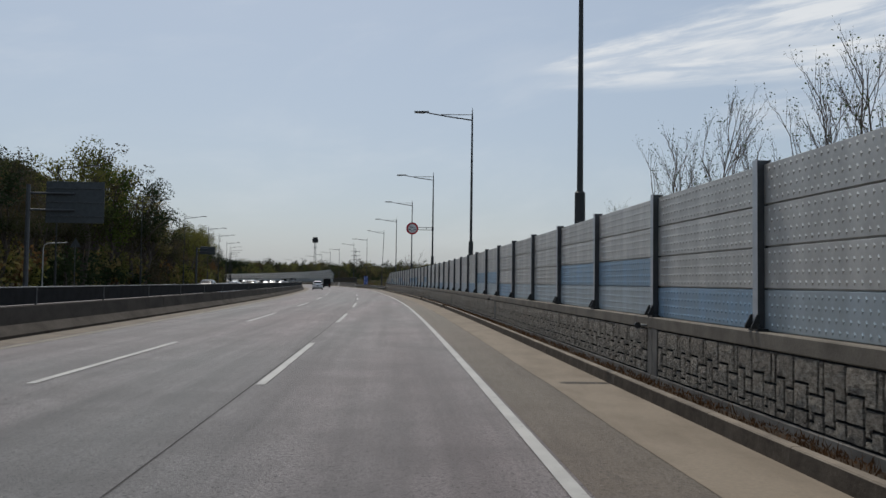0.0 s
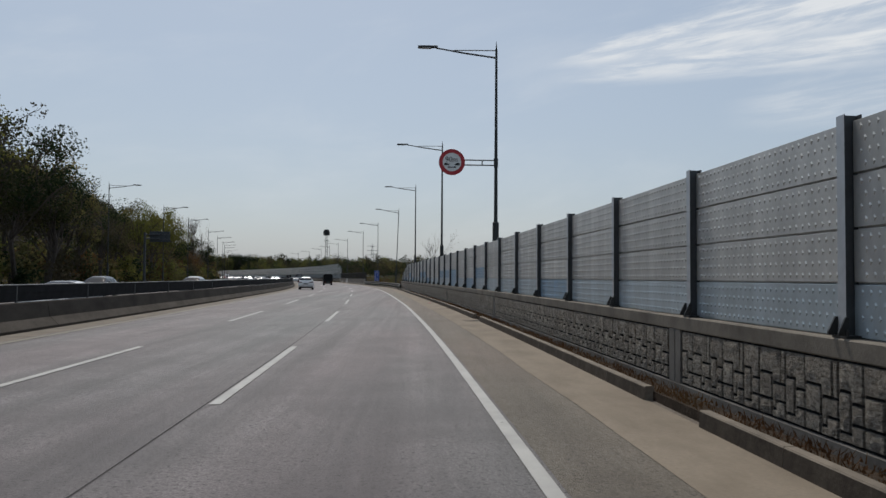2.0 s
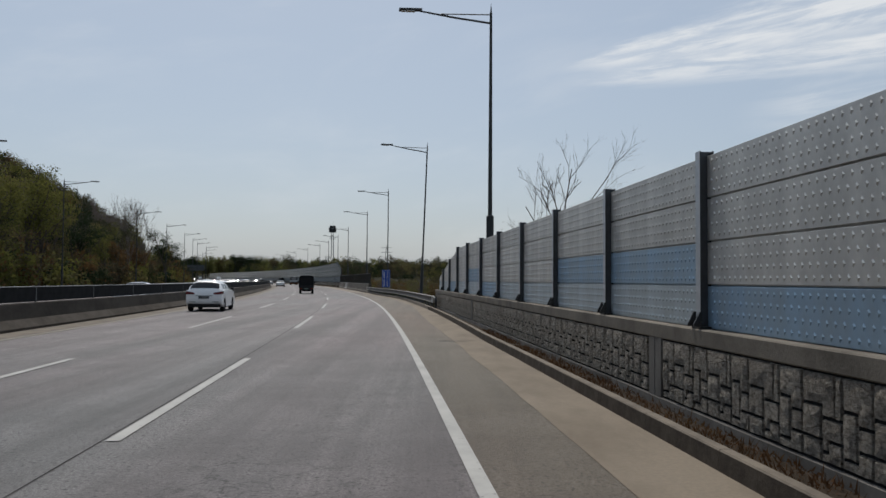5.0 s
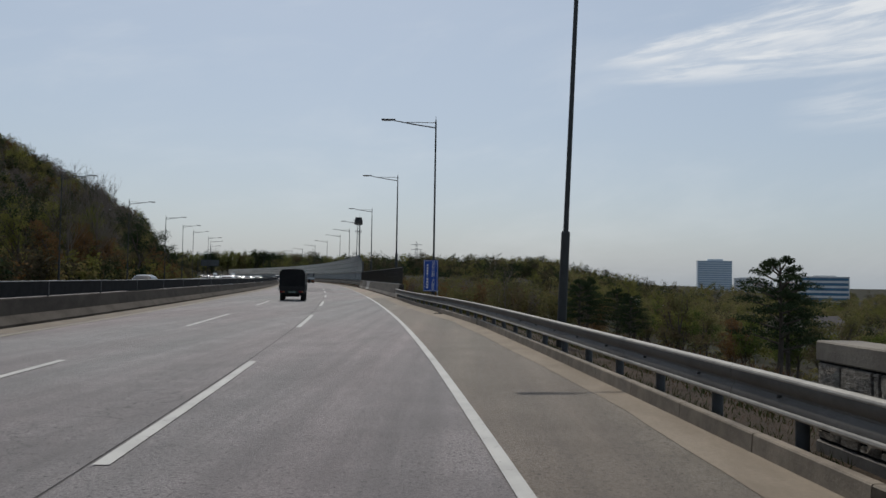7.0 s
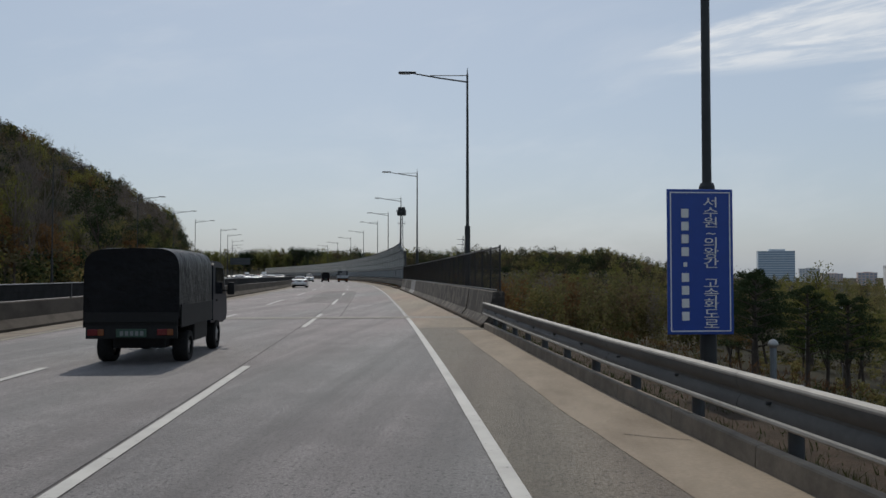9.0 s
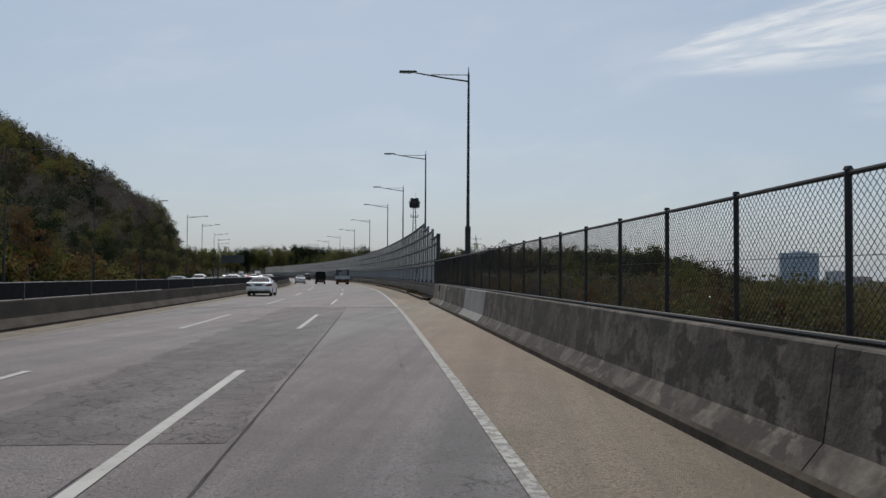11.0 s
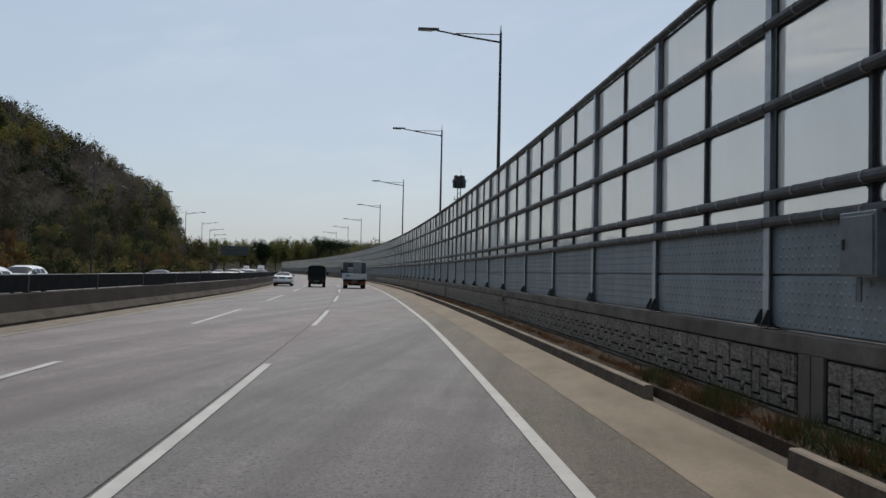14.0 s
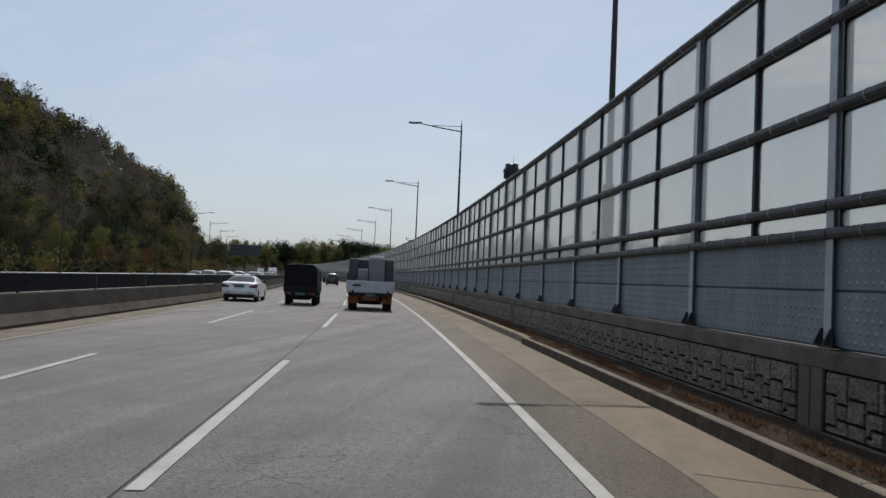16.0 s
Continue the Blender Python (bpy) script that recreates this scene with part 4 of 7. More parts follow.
def gasket_mesh(h):
    """A narrow seal round a pane with rounded inner corners."""
    bm = bmesh.new()
    w = TBAY / 2 - 0.06
    m, q = 0.05, 0.07
    inner, outer = [], []
    for cx, cz, a0 in ((w - m - q, h - m - q, 0), (m + q, h - m - q, 90), (m + q, m + q, 180), (w - m - q, m + q, 270)):
        for k in range(4):
            a = radians(a0 + k * 30)
            inner.append((cx + q * math.cos(a), cz + q * math.sin(a)))
            outer.append((w if math.cos(a) > 1e-6 or (a0 in (0, 270)) else 0.0, h if a0 in (0, 90) else 0.0))
    for x in (-0.011, 0.011):
        vi = [bm.verts.new((x, *c)) for c in inner]
        vo = [bm.verts.new((x, *c)) for c in outer]
        for i in range(16):
            j = (i + 1) % 16
            bm.faces.new((vi[i], vo[i], vo[j], vi[j]) if i % 4 == 3 else (vi[i], vo[i], vi[j]))
    return to_mesh("gasket", bm, M_TUBE)


GASKET = {}
PANE = {round(b - a, 2): pane_mesh(b - a - 0.03) for a, b in zip(LEVELS, LEVELS[1:])}
MULL = {round(b - a, 2): mullion_mesh(b - a) for a, b in zip(LEVELS, LEVELS[1:])}
tall_barrier = thing("noise_barrier", "tall noise barrier of frosted panes over slate-blue metal panels", "noise barrier", kind="structure")
N_TALL = 112
for n in range(N_TALL + 1):
    s = TALL0 + n * TBAY
    cut = {0: 4.27, 1: 4.70, 2: 5.10}.get(n, 5.54)
    if n:
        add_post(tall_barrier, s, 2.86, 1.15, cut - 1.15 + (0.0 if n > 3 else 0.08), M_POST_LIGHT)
    if n == N_TALL:
        break
    for r in range(2):
        p = part("panel", SLATE, None, tall_barrier)
        p.matrix_local = rm(s, 2.83, 1.155 + r * 0.585) @ Matrix.Translation((0, 0.015, 0))
    top = {0: 4.08, 1: 4.55, 2: 4.98}.get(n, LEVELS[-1])
    levels = [z for z in LEVELS if z < top - 0.25] + [top]
    for a, b in zip(levels, levels[1:]):
        key = round(b - a, 2)
        if key not in PANE:
            PANE[key], MULL[key] = pane_mesh(b - a - 0.03), mullion_mesh(b - a)
        for half in range(2):
            p = part("pane", PANE[key], None, tall_barrier)
            p.matrix_local = rm(s, 2.88, a + 0.015) @ Matrix.Translation((0, 0.03 + half * TBAY / 2, 0))
            if n < 30:
                if key not in GASKET:
                    GASKET[key] = gasket_mesh(b - a - 0.03)
                part("gasket", GASKET[key], None, p, "dirty dark seal round the pane")
        p = part("mullion", MULL[key], None, tall_barrier)
        p.matrix_local = rm(s, 2.86, a) @ Matrix.Translation((0, TBAY / 2, 0))
    for z in levels:
        p = part("rail", RAIL, None, tall_barrier)
        p.matrix_local = rm(s, 2.79, z)
        if n < 60:
            q = part("rail_band", BAND, None, p, "pale clamp bands on the rail")
bm = bmesh.new()
box(bm, -0.12, -0.1, -0.13, 0.11, 0, 3.1, 0.003)
box(bm, 0.1, 0.12, -0.13, 0.11, 0, 3.1, 0.003)
box(bm, -0.1, 0.1, -0.02, 0.0, 0, 3.1, 0.003)
box(bm, -0.14, 0.14, -0.15, 0.13, 3.1, 3.125, 0.004)
p = part("end_post", bm, M_POST, tall_barrier, "broad dark steel end post with a cap plate")
p.matrix_local = rm(TALL0 - 0.02, 2.92, 1.15)
part("post_foot", FOOT, None, p, "black bolted post foot")

# ---------------------------------------------------------------- guard rail on the embankment
guard = thing("guard_rail", "dusty galvanised guard rail on dark posts behind the kerb", "guard rail", kind="structure")
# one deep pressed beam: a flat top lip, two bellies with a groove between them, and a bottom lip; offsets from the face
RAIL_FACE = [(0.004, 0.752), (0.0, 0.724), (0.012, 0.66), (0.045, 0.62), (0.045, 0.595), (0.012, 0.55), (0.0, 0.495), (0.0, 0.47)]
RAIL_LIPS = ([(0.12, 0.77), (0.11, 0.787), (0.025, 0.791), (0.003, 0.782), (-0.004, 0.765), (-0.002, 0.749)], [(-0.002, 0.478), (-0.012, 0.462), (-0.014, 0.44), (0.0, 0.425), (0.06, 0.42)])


def sheet(line):
    return line + [(o + 0.005, z - 0.004) for o, z in line[::-1]]


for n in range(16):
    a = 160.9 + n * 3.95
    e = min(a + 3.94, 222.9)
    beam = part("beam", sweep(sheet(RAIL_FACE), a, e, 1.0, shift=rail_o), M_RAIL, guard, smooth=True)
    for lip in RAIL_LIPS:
        part("lip", sweep(sheet(lip), a, e, 1.0, shift=rail_o), M_RAIL_LIP, beam, "rolled steel lip coloured as sunlit")
bm = bmesh.new()
tube(bm, (0, 0, -0.5), (0, 0, 0.76), 0.068, n=12)
GPOST = to_mesh("post", bm, M_POST, True)
bm = bmesh.new()
box(bm, -0.16, 0.0, -0.06, 0.06, 0.52, 0.7, 0.01)
GBLOCK = to_mesh("spacer", bm, M_POST)
bm = bmesh.new()
tube(bm, (-0.262, 0, 0.607), (-0.215, 0, 0.607), 0.016, n=6)
GBOLT = to_mesh("bolt", bm, M_POST)
for n in range(31):
    s = 161.8 + n * 2.0
    p = part("post", GPOST, None, guard)
    p.matrix_local = rm(s, rail_o(s) + 0.26, -0.02)
    part("spacer", GBLOCK, None, p)
    part("bolt", GBOLT, None, p)
bm = bmesh.new()
prism(bm, [(-0.55, 0.42), (0.35, 0.42), (0.35, 0.79), (-0.55, 0.79), (-0.62, 0.72), (-0.62, 0.5)], -0.012, 0.1)
p = part("end_plate", bm, M_STEEL, guard, "rounded pale steel end plate")
p.matrix_local = rm(161.2, rail_o(161), 0)

# ---------------------------------------------------------------- bridge parapet with chain-link fence
parapet = thing("parapet", "stained concrete safety parapet along the bridge edge", "parapet", kind="structure")
M_PARAPET_BROWN = surface("brown_stained_concrete", (0.15, 0.122, 0.092), (0.12, 0.096, 0.072), (0.07, 0.054, 0.04), 0.88, grain=24, patch=1.8, bump=0.5)
M_PARAPET_MID = surface("scraped_concrete", (0.2, 0.182, 0.155), (0.165, 0.15, 0.13), (0.06, 0.05, 0.04), 0.86, grain=24, patch=0.7, bump=0.4, stretch=(1, 1, 0.7))
SECT = ((222.6, 228.9, 0), (229.1, 236.5, 0), (236.5, 244, 0), (244, 251.5, 0), (251.5, 258.2, 0), (258.2, 264.7, 0), (264.7, 270.5, 1), (270.5, 279.05, 0), (279.05, 279.76, 1), (279.84, 280.9, 3), (280.9, 284.2, 2), (284.2, 285.95, 3))
for a, b, fresh in SECT:
    part("parapet_section", sweep([(2.12, -0.1), (2.14, 0.1), (2.36, 0.36), (2.44, 0.9), (2.47, 1.12), (2.49, 1.14), (2.83, 1.14), (2.85, 1.12), (2.9, -0.6)], a, b - 0.02, 3.0), (M_PARAPET, M_PARAPET_NEW, M_PARAPET_MID, M_PARAPET_BROWN)[fresh], parapet, ("", "newer pale concrete section", "scraped paler concrete section", "brown-stained concrete section")[fresh])
for a, b in ((222.6, 279.76), (279.84, 285.95)):
    part("toe", sweep([(2.105, -0.05), (2.118, 0.105), (2.165, 0.145), (2.2, 0.14), (2.2, -0.05)], a, b, 3.0), M_KERB_FACE, parapet, "dark toe along the parapet")
# sharp-edged spalls and grime on the old parapet
for m, lo in ((M_PARAPET, 0.5), (M_PARAPET_MID, 0.58)):
    pn = m.node_tree
    pb = pn.nodes["Principled BSDF"]
    was = pb.inputs["Base Color"].links[0].from_socket
    spall = noise_tex(pn, 1.7, 9, 0.62, stretch=(1, 0.8, 1.1), lo=lo, hi=lo + 0.035)
    grime = noise_tex(pn, 0.8, 6, 0.7, stretch=(1, 1.6, 0.35), lo=0.45, hi=0.7)
    lower = ramp_mix(pn, grime, was, (0.05, 0.042, 0.034))
    pn.links.new(ramp_mix(pn, spall, lower, (0.038, 0.031, 0.025)), pb.inputs["Base Color"])
part("base_pipe", sweep([(2.66 + 0.028 * math.cos(a), 1.172 + 0.028 * math.sin(a)) for a in np.arange(8) * math.pi / 4], 222.8, 285.75, 3.0), M_SIGN_BLACK, parapet, "dark pipe along the top of the parapet")
bm = bmesh.new()
prism(bm, [(-0.34, -0.3), (-0.1, -0.36), (0.22, -0.27), (0.34, 0.02), (0.2, 0.25), (-0.12, 0.2), (-0.36, 0.1)], -0.016, 0.012)
p = part("mortar_patch", bm, M_PARAPET_BROWN, parapet, "brown mortar patch")
p.matrix_local = rm(276.6, 2.408, 0.64) @ Matrix.Rotation(radians(8), 4, "Y") @ Matrix.Diagonal((0.6, 0.8, 0.75, 1))
for s, z, w, h, m, word in ((282.55, 0.96, 0.2, 0.17, M_SCREEN, "dark vent plate"), (277.45, 0.98, 0.06, 0.05, M_STEEL, "small pale plate")):
    bm = bmesh.new()
    box(bm, -0.03, 0.03, -w, w, -h, h, 0.008)
    for k in range(3 if w > 0.1 else 0):
        box(bm, -0.04, -0.028, -w * 0.85, w * 0.85, -h * 0.6 + k * h * 0.6 - 0.012, -h * 0.6 + k * h * 0.6 + 0.012)
    p = part("plate", bm, m, parapet, word)
    p.matrix_local = rm(s, 2.45, z) @ Matrix.Rotation(radians(8), 4, "Y")
fence = thing("chain_link_fence", "dark chain-link fence on posts along the bridge parapet", "fence", kind="structure")
FBAY = 2.144
bm = bmesh.new()
tube(bm, (0, 0, -0.05), (0, 0, 1.44), 0.032, n=8)
tube(bm, (0, 0, 1.44), (0, 0, 1.47), 0.045, 0.03, n=8)
box(bm, -0.06, 0.06, -0.06, 0.06, -0.01, 0.012, 0.003)
FPOST = to_mesh("post", bm, M_WIRE)
bm = bmesh.new()
tube(bm, (0, 0, 1.41), (0, FBAY, 1.41), 0.024, n=8)
FRAIL = to_mesh("top_rail", bm, M_WIRE)
bm = bmesh.new()
H_MESH, step = 1.34, 0.085
for k in range(int((FBAY + H_MESH) / step) + 1):
    for sign in (1, -1):
        y0 = k * step - (H_MESH if sign > 0 else 0)
        za, zb = 0.0, H_MESH
        ya, yb = (y0, y0 + H_MESH) if sign > 0 else (y0, y0 - H_MESH)
        pts = []
        for yy, zz, y2, z2 in ((ya, za, yb, zb), (yb, zb, ya, za)):
            t = 0.0
            if yy < 0:
                t = -yy / (y2 - yy) if y2 != yy else 0
            if yy > FBAY:
                t = (yy - FBAY) / (yy - y2)
            pts.append(Vector((0.004 * sign, yy + (y2 - yy) * t, 0.06 + zz + (z2 - zz) * t)))
        if (pts[0] - pts[1]).length > 0.03 and -0.001 <= pts[0].y <= FBAY + 0.001 and -0.001 <= pts[1].y <= FBAY + 0.001:
            tube(bm, pts[0], pts[1], 0.0032, n=3, cap=False)
for z in (0.08, 0.72):
    tube(bm, (0, 0, z), (0, FBAY, z), 0.004, n=3, cap=False)
FMESH = to_mesh("wire_mesh", bm, M_WIRE)
for n in range(32):
    s = 222.8 + n * FBAY
    p = part("post", FPOST, None, fence)
    p.matrix_local = rm(s, 2.74, 1.14)
    if n < 31:
        for me, nm in ((FRAIL, "top_rail"), (FMESH, "wire_mesh")):
            p = part(nm, me, None, fence)
            p.matrix_local = rm(s, 2.74, 1.14)

# ---------------------------------------------------------------- median barrier with glare screen
median = thing("median_barrier", "dark weathered concrete median barrier with a paler foot", "median barrier", kind="structure")
for n in range(26):
    a = -40 + n * 30.0
    part("barrier_section", sweep([(-11.9, -0.1), (-11.88, 0.08), (-12.12, 0.32), (-12.2, 0.82), (-12.22, 0.84), (-12.46, 0.84), (-12.48, 0.82), (-12.56, 0.32), (-12.8, 0.08), (-12.78, -0.1)], a, min(a + 29.97, FAR), 6.0, shift=median_drift), M_BARRIER, median)
for n in range(26):
    a = -40 + n * 30.0
    part("foot", sweep([(-11.87, -0.05), (-11.85, 0.09), (-12.1, 0.345), (-12.12, 0.335), (-11.9, 0.08)], a, min(a + 29.97, FAR), 6.0, shift=median_drift), M_FOOT, median, "paler sloping foot")
screen = thing("glare_screen", "dark slatted screen on posts above the median barrier", "screen", kind="structure")
bm = bmesh.new()
box(bm, -0.03, 0.03, -0.03, 0.03, 0.0, 0.53, 0.005)
SPOST = to_mesh("post", bm, M_POST)
bm = bmesh.new()
box(bm, -0.012, 0.012, 0.0, 2.99, 0.03, 0.52, 0.004)
for z in (0.05, 0.3):
    box(bm, -0.02, 0.02, 0.0, 2.99, z - 0.02, z + 0.02, 0.004)
SPANEL = to_mesh("screen_panel", bm, M_SCREEN)
bm = bmesh.new()
box(bm, -0.03, 0.03, 0.0, 2.995, 0.52, 0.548, 0.006)
SCAP = to_mesh("top_rail", bm, M_STEEL)
for n in range(-10, 190):
    s = n * 3.0
    p = part("top_rail", SCAP, None, screen)
    p.matrix_local = fm_along(s, -12.34, 0.84, median_drift)
    p = part("screen_panel", SPANEL, None, screen)
    p.matrix_local = fm_along(s, -12.34, 0.84, median_drift)
    if n % 2 == 0:
        p = part("post", SPOST, None, screen)
        p.matrix_local = fm_along(s, -12.34, 0.84, median_drift)
structure("opposite_kerb", sweep([(-28.9, -0.1), (-28.9, 0.18), (-28.5, 0.2), (-28.5, -0.1)], -40, FAR), M_KERB, "concrete kerb on the far side of the oncoming lanes", "kerb")
structure("opposite_rail", sweep([(-29.3, 0.45), (-29.22, 0.5), (-29.22, 0.78), (-29.3, 0.83), (-29.32, 0.83), (-29.32, 0.45)], -40, FAR), M_STEEL, "guard rail on the far side of the oncoming lanes", "guard rail")


# ---------------------------------------------------------------- street lamps
def street_lamp(sleeve=3.0, r=0.14):
    """Tall tapered pole with a thicker lower sleeve and one long arm to -x with a flat head."""
    t = thing("street_lamp", "tall dark steel street lamp with one long arm", "street lamp", "street lamps along the road")
    bm = bmesh.new()
    tube(bm, (0, 0, 0), (0, 0, sleeve), r + 0.008, r, n=14)
    tube(bm, (0, 0, sleeve), (0, 0, sleeve + 0.05), r, 0.09, n=14)
    box(bm, -0.22, 0.22, -0.22, 0.22, -0.02, 0.03, 0.008)
    part("sleeve", bm, M_POLE, t, smooth=True)
    bm = bmesh.new()
    tube(bm, (0, 0, sleeve), (0, 0, 11.85), 0.6 * r, 0.05, n=12)
    tube(bm, (0, 0, 11.85), (0, 0, 12.2), 0.035, 0.008, n=8)
    part("pole", bm, M_POLE, t, smooth=True)
    bm = bmesh.new()
    tube(bm, (0, 0, 11.45), (-1.4, 0, 11.62), 0.042, 0.04, n=8)
    tube(bm, (-1.4, 0, 11.62), (-2.7, 0, 11.82), 0.04, 0.032, n=8)
    part("arm", bm, M_POLE, t, smooth=True)
    bm = bmesh.new()
    tube(bm, (0, 0, 11.78), (-1.9, 0, 11.74), 0.022, n=6)
    part("tie", bm, M_POLE, t)
    bm = bmesh.new()
    box(bm, -3.5, -2.62, -0.13, 0.13, 11.81, 11.91, 0.04)
    for v in bm.verts:
        v.co.y *= 1.0 - 0.35 * max(0.0, v.co.x + 3.06) / 0.44
        v.co.z += 0.03 * (v.co.x + 3.06)
    head = part("head", bm, M_LAMP_HEAD, t, smooth=True)
    bm = bmesh.new()
    box(bm, -3.4, -2.9, -0.09, 0.09, 11.785, 11.81, 0.008)
    part("lens", bm, M_LENS, head)
    return t


LAMPS = (2, 32.1, 59.4, 88.8, 115.6, 145.4, 176.0, 208.2, 238.2, 278.5, 306.5, 332.9, 356.8, 391.0, 424.3, 459.4, 488.1, 517.6, 548, 579, 611)
tall_lamp, low_lamp = street_lamp(4.1), street_lamp(3.0, 0.108)
tall_lamp.matrix_basis = rm(LAMPS[0], 3.5)
low_lamp.matrix_basis = rm(LAMPS[6], 3.46, -0.15) @ Matrix.Rotation(radians(2.0), 4, "Y")
for i, s in enumerate(LAMPS):
    if i in (0, 6):
        continue
    copy_thing(low_lamp if i == 7 else tall_lamp, rm(s, 3.5, -0.1 if i == 7 else 0.0))
for s in (26, 57, 88, 119, 148.5, 179.5, 206, 246, 277, 308, 333, 357, 388, 414, 455, 489.8, 521.6, 555, 590):
    copy_thing(low_lamp, rm(s, -30.8 if s < 370 else -28.9, 0.0, 180))

# ---------------------------------------------------------------- trees
def leaf_quads(centres, size, rng, slim=0.62):
    """Small folded leaf clumps at the given centres: arrays of corners and faces."""
    n = len(centres)
    d = rng.normal(size=(n, 3))
    d /= np.linalg.norm(d, axis=1)[:, None]
    e = rng.normal(size=(n, 3))
    e -= (e * d).sum(1)[:, None] * d
    e /= np.linalg.norm(e, axis=1)[:, None]
    s = size * rng.uniform(0.55, 1.25, (n, 1))
    f = np.cross(d, e)
    if slim < 0.3:
        d = d * np.array([0.45, 0.45, 1.0])
    v = np.stack([centres - d * s, centres + e * s * slim + f * s * 0.2 * slim, centres + d * s, centres - e * s * slim + f * s * 0.2 * slim], 1).reshape(-1, 3)
    return v, np.arange(4 * n).reshape(n, 4)


def quads_mesh(name, v, f, material):
    me = bpy.data.meshes.new(name)
    me.vertices.add(len(v))
    me.vertices.foreach_set("co", v.astype(np.float32).ravel())
    me.loops.add(f.size)
    me.loops.foreach_set("vertex_index", f.astype(np.int32).ravel())
    me.polygons.add(len(f))
    me.polygons.foreach_set("loop_start", np.arange(0, f.size, 4, dtype=np.int32))
    me.update(calc_edges=True)
    me.materials.append(material)
    return me


def crown_points(rng, n, rx, rz, lumps=11, hollow=0.55):
    """Points in a ragged crown made of lumps, with gaps between them."""
    c = rng.normal(size=(lumps, 3))
    c /= np.linalg.norm(c, axis=1)[:, None]
    c *= rng.uniform(0.35, 0.85, (lumps, 1))
    r = rng.uniform(0.25, 0.5, lumps)
    k = rng.integers(0, lumps, n)
    d = rng.normal(size=(n, 3))
    d /= np.linalg.norm(d, axis=1)[:, None]
    p = c[k] + d * r[k][:, None] * rng.uniform(hollow, 1.1, (n, 1))
    return p * np.array([rx, rx, rz])


def branch_tree(bm, rng, height, spread, levels=3, r0=0.16, tips=None, start=0.25):
    """Tapered trunk with limbs that fork into thinner ones."""
    def grow(p, d, length, r, level):
        q = p + d * length
        mid = p + d * length * 0.5 + Vector(rng.normal(size=3)) * length * 0.05
        tube(bm, p, mid, r, r * 0.8, n=6 if level == 0 else (4 if level < 3 else 3), cap=False)
        tube(bm, mid, q, r * 0.8, r * 0.55, n=6 if level == 0 else (4 if level < 3 else 3), cap=False)
        if level >= levels:
            if tips is not None:
                tips.append(q)
            return
        kids = rng.integers(3, 6) if level else 8
        for i in range(kids):
            t = rng.uniform(start if level == 0 else 0.3, 1.0)
            a = p + (mid - p) * min(1, 2 * t) if t < 0.5 else mid + (q - mid) * (2 * t - 1)
            side = Vector(rng.normal(size=3))
            side = (side - d * side.dot(d)).normalized()
            nd = (d * rng.uniform(0.5, 1.0) + side * spread * rng.uniform(0.6, 1.2) + Vector((0, 0, 0.25))).normalized()
            grow(a, nd, length * rng.uniform(0.38, 0.6), r * 0.45, level + 1)
    grow(Vector((0, 0, -0.3)), Vector((0, 0, 1)), height, r0, 0)


def leafy_tree(seed, height, rx, material, n=1500, leaf=0.26, label="", levels=2, airy=0.05):
    """Forked limbs with leaf clumps round the tips, so that sky shows between them."""
    rng = np.random.default_rng(seed)
    t = thing("tree", label, "tree", "roadside trees")
    bm = bmesh.new()
    tips = []
    branch_tree(bm, rng, height * 0.66, 0.62 * rx / (0.27 * height), levels, 0.016 * height, tips, 0.3)
    part("trunk", bm, M_BARK, t)
    c = np.array([list(q) for q in tips])
    c = np.concatenate([c, c * np.array([0.62, 0.62, 0.94]) + rng.normal(size=c.shape) * 0.03 * height])
    c = c[c[:, 2] > height * 0.22]
    k = rng.integers(0, len(c), n)
    size = rng.uniform(0.6, 1.3, len(c))[k][:, None]
    d = rng.normal(size=(n, 3))
    d *= (rng.uniform(0.15, 1.0, n) ** 0.5 / np.linalg.norm(d, axis=1))[:, None]
    pts = c[k] + d * np.array([1.0, 1.0, 0.75]) * airy * 1.7 * height * size
    v, f = leaf_quads(pts, leaf, rng)
    part("crown", quads_mesh("crown", v, f, material), None, t)
    return t


def pine_tree(seed, height, rx):
    """A pine with bare red-brown trunk and flat layered pads of dark needles."""
    rng = np.random.default_rng(seed)
    t = thing("pine_tree", "dark green pine with flat layered crown on the slope", "tree", "pines on the slope")
    bm = bmesh.new()
    tube(bm, (0, 0, -0.4), (0.3, 0.1, height * 0.5), 0.024 * height, 0.016 * height, n=8, cap=False)
    tube(bm, (0.3, 0.1, height * 0.5), (0.1, -0.1, height * 0.95), 0.016 * height, 0.005 * height, n=8, cap=False)
    pts = []
    for k in range(22):
        u = k / 21
        z = height * (0.46 + 0.52 * u ** 0.8)
        rr = rx * (0.95 - 0.62 * u ** 2.2) * rng.uniform(0.75, 1.05)
        a = k * 2.4 + rng.uniform(-0.4, 0.4)
        c = np.array([math.cos(a) * rr * 0.62, math.sin(a) * rr * 0.62, z])
        n = 330
        d = rng.normal(size=(n, 3))
        d *= (rng.uniform(0.05, 1.0, n) ** 0.5 / np.linalg.norm(d, axis=1))[:, None]
        pad = c + d * np.array([rr * 0.5, rr * 0.5, height * 0.026])
        pad[:, 2] += 0.1 * np.sin(d[:, 0] * 5 + k)
        pts.append(pad)
        tube(bm, (0.2, 0, z - height * 0.07), tuple(c - np.array([0, 0, 0.15])), 0.009 * height, 0.003 * height, n=5, cap=False)
    part("trunk", bm, M_BARK, t)
    v, f = leaf_quads(np.concatenate(pts), 0.13, rng, 0.4)
    part("crown", quads_mesh("crown", v, f, M_LEAF_DARK), None, t)
    return t


